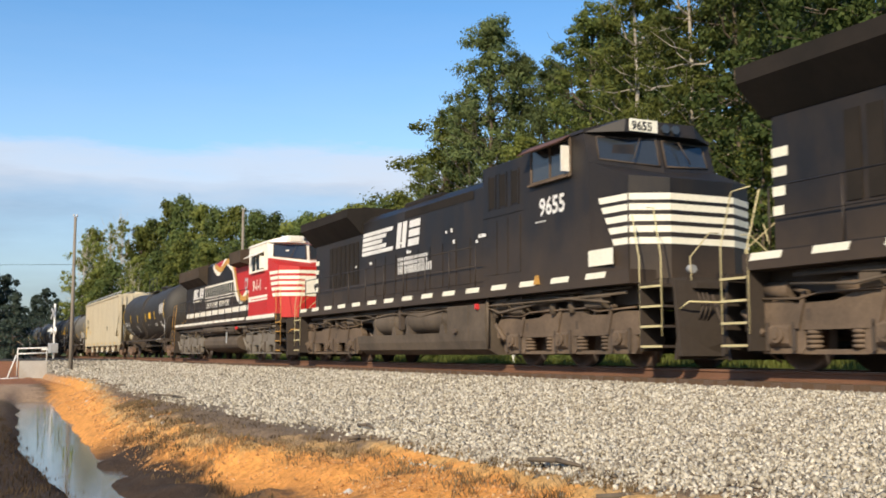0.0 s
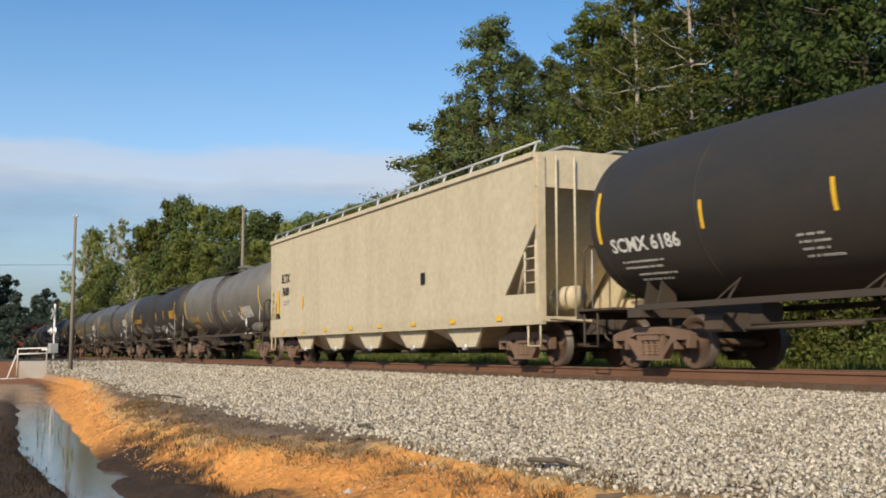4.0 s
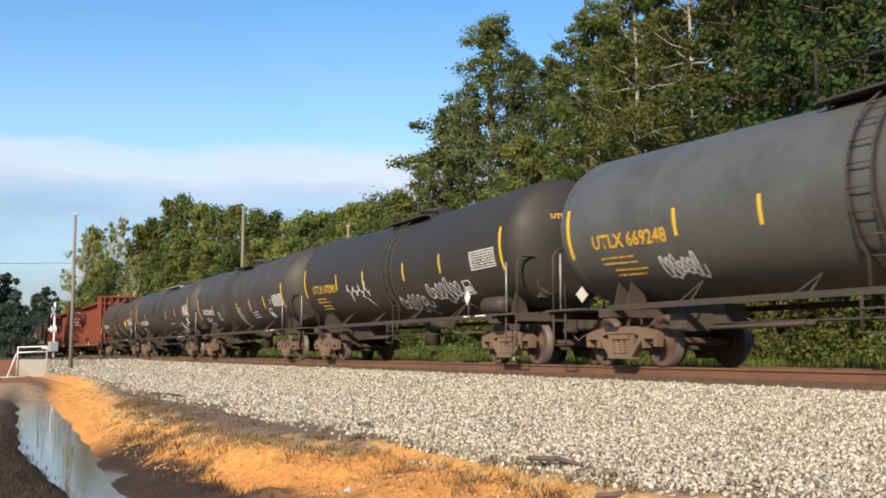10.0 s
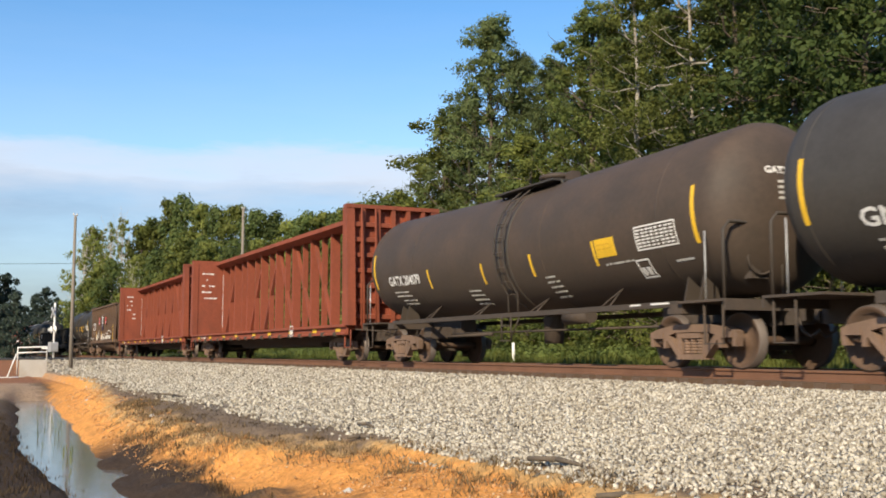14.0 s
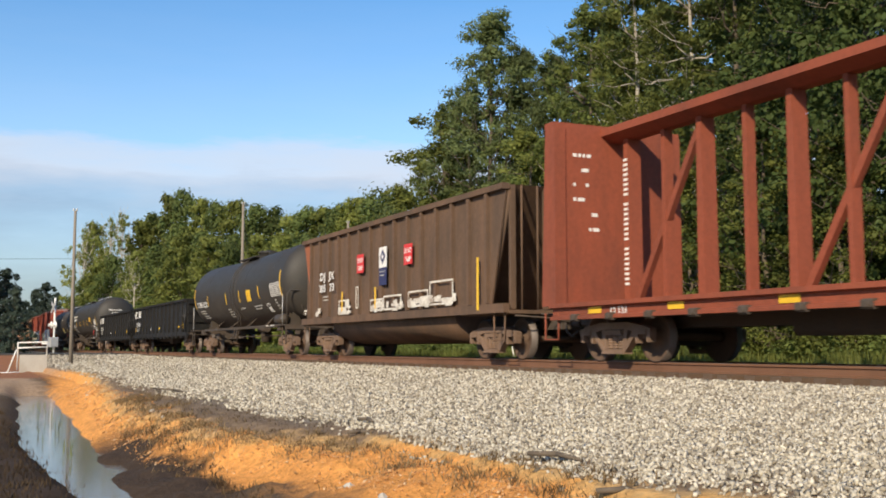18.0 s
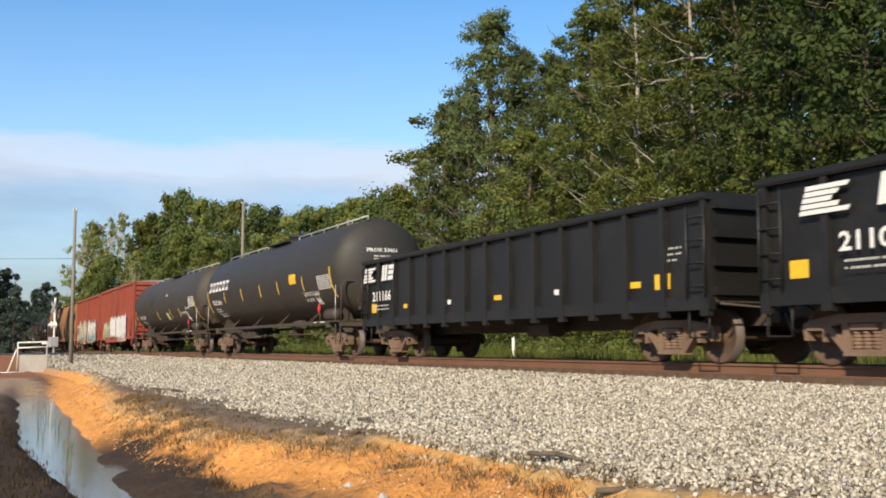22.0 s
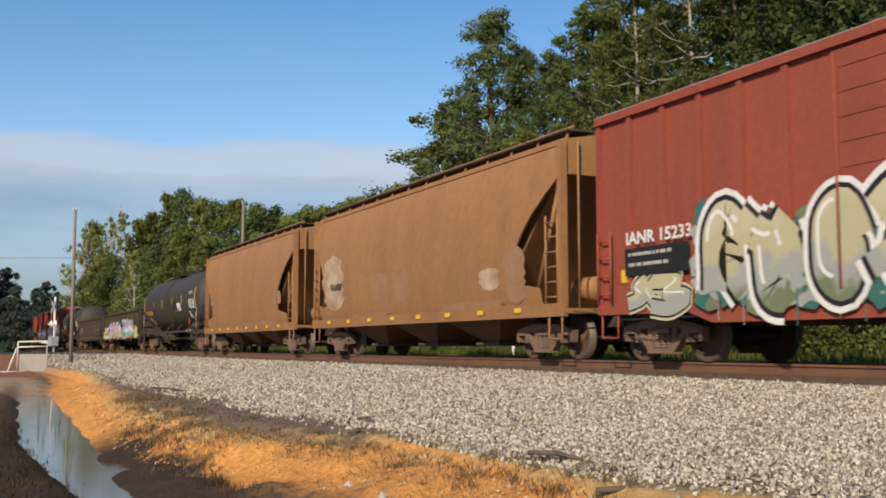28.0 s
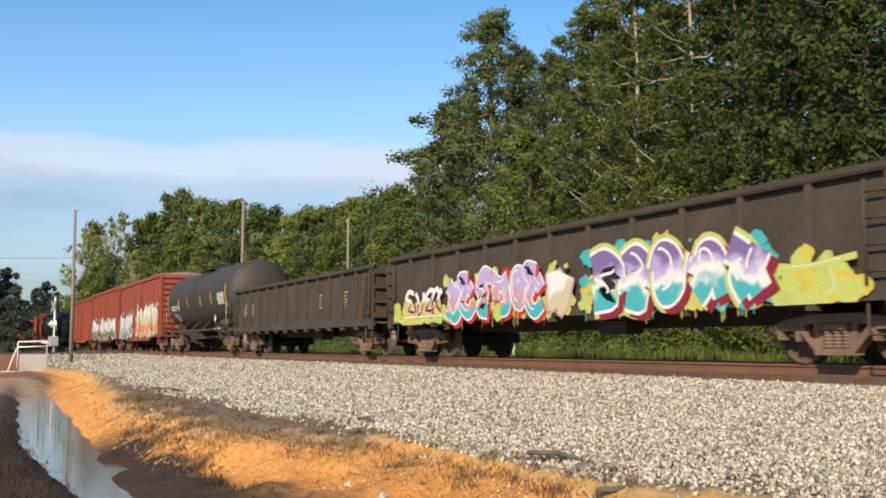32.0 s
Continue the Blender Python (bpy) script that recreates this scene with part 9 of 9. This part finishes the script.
def sprayed_gon(L):
    c = gondola("grimy brown gondola covered in bright graffiti", L, GON_BROWN, 2.66, 13, number=None, squares=False)
    graffiti(c, -8.0, -5.0, 0.82, 1.5, [(0.4, "lime"), (1, "yellow")], "lime", ["lime", "lime", "yellow"], 12, y=-1.545, letters_n=3, thick=0.12, spread=0.2)
    graffiti(c, -7.3, -4.9, 1.0, 1.75, [(0.5, "maroon"), (1, "white")], "white", (), 18, y=-1.549, letters_n=4, thick=0.14)
    graffiti(c, -4.9, -0.1, 0.78, 2.05, [(0.3, "cyan"), (0.5, "pink"), (1, "lilac")], "white", ["lime", "yellow", "lime", "red"], 4, y=-1.552, letters_n=6, thick=0.27, spread=0.2, shadow="red", drips=12)
    graffiti(c, 0.0, 0.9, 0.8, 2.1, [(0.5, "cream"), (1, "white")], "pink", ["lime"], 41, y=-1.556, letters_n=1, thick=0.4, spread=0.2)
    graffiti(c, 1.3, 6.35, 0.78, 2.12, RAINBOW, "white", ["lime", "cyan", "yellow", "cyan"], 9, y=-1.56, letters_n=5, thick=0.33, spread=0.22, shadow="maroon", glow="lime", drips=14)
    graffiti(c, 6.3, 7.9, 0.85, 1.6, [(0.5, "lime"), (1, "lime")], "lime", ["lime", "lime", "yellow"], 22, y=-1.545, letters_n=1, thick=0.1, spread=0.3)
    return c


def plain_gon(L):
    c = gondola("grimy dark brown gondola with small stencils", L, GON_BROWN, 2.6, 14, number=None, squares=False)
    for x in (-6.5, -5.5, 5.2, 2.8):
        small_print(c, x, 1.9, 0.5, 5, PALE, None, -1.445)
    return c


def ns_gon(number):
    return lambda L: gondola("black ribbed gondola with white emblem and yellow squares", L, GON_BLACK, 2.74, 15, number=number, logo=True)


UT = dict(sag=0.16, st=6.97, mark=OLDYEL, num=(-6.2, -3.95, 2.22), box=(4.72, 1.7), tab=(5.45, 2.2, 1.2, 0.42), trucks=(-5.8, 6.55), sz=2.52)
for m in (BLACK, BLACK2, WORN, BROWNT):   # tanks are browner below
    dusty(m, 0.9, 2.6, (0.07, 0.052, 0.038), 0.7)
for m in (GREY, GREYB):
    dusty(m, 0.9, 2.4, (0.085, 0.07, 0.052), 0.6)
CARS = [
    lambda L: black_loco(L, "9"), black_loco, red_loco,
    tank("black tank car with white lettering and a yellow panel", BLACK, 1.52, 2.78, st=7.25, number="SCMX 6186", sag=0.16, num=(-6.97, -5.0, 2.12), sp=(-4.33, -1.53, 1.47, 4.36), sz=2.57, yellow=(2.5, 2.44, 0.7, 0.36), tab=(6.0, 2.58, 1.08, 0.52), box=(5.68, 1.8),
         placard=None, trucks=(-6.3, 7.1), ladder=0.43, tanklet=0, head="SCMX 6186", hy=(-0.2, 0.75), ez=2.3, prints=((-2.4, 2.06, 0.72, 4), (1.58, 2.08, 0.77, 1), (3.85, 2.07, 0.97, 2), (6.85, 2.42, 0.25, 3))),
    tan_hopper,
    tank("weathered grey tank car with faded yellow letters", GREY, st=7.02, number="UTLX 643421", sag=0.16, num=(-6.4, -4.25, 1.9), mark=OLDYEL, tablemat=PALE, sp=(-2.06, 0.97, 4.03), sz=2.07, tab=(4.2, 1.83, 1.3, 0.42), box=(3.45, 1.76), ladder=-0.29, px=5.58, ez=2.0,
         trucks=(-5.6, 6.66), head="UTLX 643421", prints=((1.95, 2.2, 0.4, 3),)),
    with_scrawl(tank("black tank car with yellow letters and white scrawls", BLACK, number="UTLX 670778", sp=(-3.69, -1.44, 1.49, 3.76), ladder=-0.67, head="UTLX 670778", rail=0, prints=((4.75, 1.62, 0.4, 2),), **UT), (-4.9, 1.42, 2.2, 0.5, 9, 1), (-2.4, 1.6, 1.2, 0.6, 3, 4), (0.0, 1.6, 1.4, 0.5, 4, 2), (1.75, 1.45, 2.1, 0.5, 9, 3)),
    tank("grey-black tank car with yellow letters", GREYB, number="UTLX 659164", tablemat=PALE, sp=(-3.77, -1.73, 1.72, 3.71), ladder=0.39, head="UTLX 659164", rail=0, prints=((4.9, 1.5, 0.35, 2),), **UT),
    with_scrawl(tank("grey-black tank car with yellow letters and a white scrawl", GREYB, number="UTLX 669248", tablemat=PALE, sp=(-3.68, -1.63, 1.53, 3.69), ladder=0.36, head="UTLX 669248", prints=((4.8, 1.5, 0.5, 2),), **UT), (-4.35, 1.62, 1.0, 0.36, 7, 6), (0.6, 1.6, 2.0, 0.5, 6, 9), (2.5, 1.95, 0.8, 0.2, 1, 4)),
    with_scrawl(tank("sooty black tank car with yellow letters and white scrawls", BLACK, number="UTLX 672981", tablemat=PALE, sp=(-3.81, -1.5, 1.5, 3.79), ladder=0.43, head="UTLX 672981", rail=0, **UT), (-3.0, 2.0, 1.9, 0.38, 4, 7), (0.75, 1.5, 1.7, 0.42, 6, 3), (2.7, 1.62, 1.9, 0.5, 7, 9)),
    # the dark patch here is the shadow beside the ladder, painted on
    tank("worn charcoal tank car with white lettering", WORN, st=7.01, number="GATX 34021", sag=0.16, num=(-6.2, -4.2, 2.06), sp=(-4.07, -1.98, 0.47, 2.46, 4.54), sz=2.24, ez=1.85, tab=(5.72, 2.02, 1.2, 0.4), box=(4.85, 1.66), ladder=-0.79, placard=None, tanklet=0, trucks=(-5.7, 6.65), head="GATX 34021", rail=0,
         prints=((-3.3, 2.1, 0.6, 4), (0.45, 2.2, 0.55, 8), (2.56, 1.94, 0.75, 3), (5.28, 2.25, 0.36, 2)), patches=((-2.1, -1.75, 1.5, 3.9, BLACK2),)),
    tank("dusty charcoal tank car with white lettering", WORN, st=7.82, number="GNPX 202095", sag=0.16, num=(-6.89, -4.12, 1.98), size=0.38, sp=(-4.76, -1.77, 1.8, 4.44), sz=2.47, tab=(6.58, 2.18, 1.12, 0.46), box=(5.2, 1.54), ladder=0.64, placard=None, trucks=(-6.4, 7.16), walk=1.8, head="GNPX 202095", rail=0, walkmat=GALV,
         prints=((2.65, 1.9, 1.33, 1), (4.35, 1.86, 0.25, 2), (6.3, 1.75, 0.5, 1), (1.85, 1.5, 0.5, 2), (7.2, 2.67, 0.5, 1)), patches=((6.88, 7.1, 1.76, 2.05, PALE),)),
    tank("brown-stained black tank car with a yellow panel", BROWNT, 1.46, 2.68, st=7.04, number="GATX 204079", sag=0.16, num=(-6.1, -4.04, 2.12), sp=(-3.47, -0.53, 1.68, 4.04), sz=2.2, yellow=(4.12, 2.1, 0.62, 0.34), tab=(5.4, 2.1, 1.15, 0.42), box=(5.2, 1.64), ladder=0.54, placard=None, tanklet=0, trucks=(-5.9, 6.49),
         head="GATX 204079", rail=0, prints=((-1.56, 1.82, 0.7, 4), (2.04, 1.9, 0.5, 5), (6.3, 1.83, 0.6, 1), (4.3, 1.95, 0.9, 1))),
    lambda L: centerbeam("empty red centerbeam flatcar with tall bulkheads", L, CB_RED, "TR     200701"),
    lambda L: centerbeam("empty rust-red centerbeam flatcar with trussed middle", L, CB_RED, "12 131"),
    scrap_hopper,
    tank("clean black tank car with white letters and a yellow panel", BLACK, 1.5, 2.74, st=7.25, number="SCMX 6253", sag=0.12, num=(-6.81, -4.7, 2.2), sp=(-4.52, -1.0, 1.27, 4.25), sz=2.47, ez=2.15, yellow=(2.44, 2.2, 0.62, 0.46), tab=(5.9, 2.2, 1.26, 0.48), box=(4.88, 1.68), ladder=0.38, placard=None, trucks=(-5.75, 7.0),
         head="SCMX 6253", hy=(-0.15, 0.75), rail=0, prints=((-1.15, 2.0, 0.72, 4), (0.95, 1.97, 1.1, 1), (3.1, 1.96, 1.15, 2), (6.1, 2.05, 0.35, 4))),
    ns_gon("211064"), ns_gon("211166"),
    tank("long black pressure tank car with a white maker's block", BLACK, 1.58, 2.80, st=8.52, number="PROX 33451", num=(-7.83, -6.16, 2.16), toprail=1, size=0.3, sp=(-5.45, -2.55, 0.26, 2.66, 5.63), sz=2.42, ez=1.85, yellow=(4.19, 2.46, 0.75, 0.34), tab=(7.2, 2.15, 1.2, 0.42), box=(6.45, 1.7), ladder=None, dome=0.4,
         placard=REDSIGN, px=7.42, trucks=(-7.2, 8.0), head="PROX 33451", rail=0, words=(("LIQUEFIED PETROLEUM GAS", 5.36, 7.05, 2.0, 0.2), ("NOT ODORIZED", 5.36, 6.25, 1.82, 0.17))),
    tank("long black pressure tank car with white letters", BLACK2, 1.56, 2.80, st=8.75, number="SHPX 221629", num=(-7.69, -5.9, 2.0), toprail=1, size=0.32, sp=(-1.58, 2.18, 4.55), sz=2.1, ez=1.6, tab=(7.38, 2.3, 1.18, 0.48), box=(6.05, 1.66), ladder=None, dome=0.4, placard=REDSIGN, px=7.49, trucks=(-7.2, 7.95), rail=0,
         words=(("LIQUEFIED PETROLEUM GAS", 4.7, 6.5, 2.02, 0.17), ("NON ODORIZED", 6.3, 7.33, 2.2, 0.17)), patches=((1.0, 1.5, 1.8, 2.16, SALLOW), (1.48, 1.66, 3.04, 3.2, PALE))),
    sprayed_box("red-brown boxcar with pale graffiti along its side", 4.56, [
        (-1.95, 5.6, 0.95, 2.6, dict(fills=[(0.5, "cream"), (1, "white")], outline="grey", seed=21, y=-1.57, letters_n=6, block="white", thick=0.3)),
        (1.6, 5.7, 0.72, 1.2, dict(fills=[(0.5, "cream"), (1, "white")], outline="white", seed=25, y=-1.55, letters_n=5, thick=0.2)),
        (-5.8, -1.9, 0.86, 2.2, dict(fills=[(0.5, "moss"), (1, "sand")], outline="cream", back=["moss", "sand"], seed=22, y=-1.53, letters_n=4, spread=0.25, thick=0.2))]),
    sprayed_box("red-brown boxcar with cream and green graffiti", 4.5, [
        (-7.0, -4.9, 0.72, 1.6, dict(fills=[(0.5, "grey"), (1, "sand")], outline="black", seed=36, y=-1.528, letters_n=2, thick=0.3, glow="cream")),
        (-4.9, 0.75, 0.68, 2.6, dict(fills=CREAMY, outline="black", back=["moss", "teal", "grey"], seed=31, y=-1.57, letters_n=5, spread=0.26, glow="white", thick=0.36, drips=10)),
        (1.2, 6.7, 0.64, 2.55, dict(fills=[(0.3, "blue"), (0.5, "cream"), (1, "white")], outline="black", back=["cream", "sand", "orange", "blue"], seed=33, y=-1.57, letters_n=5, spread=0.3, glow="cream", thick=0.34, drips=8))], "IANR 15233"),
    brown_hopper("faded brown covered hopper with chalky patches", ((-6.5, 1.35, 1.9, 1.75, FADED2), (-2.4, 1.5, 1.4, 0.8, FADED), (-0.8, 1.45, 1.3, 0.9, FADED), (4.3, 1.5, 1.0, 0.5, FADED2), (5.5, 1.15, 0.9, 1.3, FADED), (2.0, 1.05, 3.4, 0.25, FADED), (-4.4, 1.03, 3.4, 0.2, FADED)), "916408"),
    brown_hopper("plain brown round-sided covered hopper", ((-5.4, 2.1, 0.9, 0.25, FADED), (5.2, 1.8, 0.5, 0.5, FADED), (0.0, 1.04, 5.5, 0.2, FADED))),
    tank("black tank car with yellow letters and a white notice", BLACK2, 1.5, 2.74, st=7.19, number="UTLX 208604", num=(-6.72, -4.61, 2.14), mark=OLDYEL, placard=REDSIGN, px=6.28, tablemat=PALE, sp=(-4.03, -1.45, 1.51, 3.98), sz=2.66, ez=2.25, tab=(5.7, 2.2, 1.26, 0.44), box=(5.08, 1.74), ladder=0.4, trucks=(-6.5, 7.06), rail=0,
         head="UTLX 208604", words=(("ALKYLAMINE", 5.75, 6.5, 2.92, 0.2),), prints=((1.6, 2.18, 1.1, 1),)),
    sprayed_gon, plain_gon,
    tank("sooty black tank car with a few stencils", BLACK2, 1.46, 2.68, number="GATX 77104", mark=PALE),
    sprayed_box("red boxcar with pale graffiti low on its side", 4.4, [
        (-7.2, -1.6, 0.7, 2.6, dict(fills=[(0.4, "grey"), (1, "white")], outline="black", back=["grey", "white", "moss"], seed=41, y=-1.57, letters_n=5, thick=0.3, spread=0.3)),
        (-0.6, 7.2, 0.7, 2.9, dict(fills=[(0.4, "orange"), (0.7, "cream"), (1, "white")], outline="cream", back=["orange", "cream", "sand"], seed=42, y=-1.57, letters_n=6, thick=0.3, spread=0.34))]),
    sprayed_box("red boxcar with grey and white graffiti", 4.5, [
        (-6.8, 6.8, 0.7, 2.5, dict(fills=[(0.4, "moss"), (1, "white")], outline="black", back=["grey", "white", "moss"], seed=43, y=-1.57, letters_n=10, thick=0.3, spread=0.3))]),
    sprayed_box("plain weathered dull red boxcar", 4.4, []),
    ns_gon("211200"), tank("black tank car far down the train", BLACK), sprayed_box("dull red boxcar without graffiti", 4.4, []), plain_gon,
] + [sprayed_box("dull red boxcar far back in the train", 4.4, [])] * 5
CARS[19] = (lambda base: lambda L: maker_block(base(L)))(CARS[19])
CARS[25] = (lambda base: lambda L: notice(base(L)))(CARS[25])


def maker_block(c):
    """The leasing firm's name as plain slanted blocks, and its small boxes."""
    g = Geo()
    for k in range(6):
        slant_frame(g, -8.2 + k * 0.6, 0.0, 0.44, 0.42, 0.1, 0.12, 0)
    g.v = [curved(x, z, (1.58 - y, 2.80, 2.74)) for x, y, z in g.v]
    part("maker_block", g, PALE, c, "row of slanted white blocks")
    return c


def notice(c):
    part("notice", plate(Geo(), 2.68, 3.52, 2.14, 2.56, (1.5, 2.74)), PALE, c, "white notice panel")
    small_print(c, 2.76, 2.24, 0.66, 3, SPRAY["black"], (1.505, 2.74), h=0.05)
    part("repainted_patch", plate(Geo(), 1.42, 2.675, 2.18, 2.68, (1.5, 2.74)), SPRAY["black"], c, "fresh black paint patch")
    return c


make_train()
def motions():
    """The train rolls past at a steady pace; its wheels turn as they roll."""
    for car, s in TRAIN:
        walk(car, [(t, pose(CROSS_X + (s + t) * SPEED, TRACK_Y, 0)) for t in (0, 16, 32)])
    for (a, r), wheels in AXLES.items():
        first = wheels[0]
        turn = math.degrees(SPEED / r / FPS)
        walk(first, [(k / FPS, pose(a, 0, r) @ Matrix.Rotation(radians(k * turn % 360), 4, "Y")) for k in range(32 * FPS + 1)])
        for w in wheels[1:]:
            w.rotation_mode = "QUATERNION"
            w.animation_data_create()
            w.animation_data.action = first.animation_data.action
            w.animation_data.action_slot = first.animation_data.action_slot


motions()
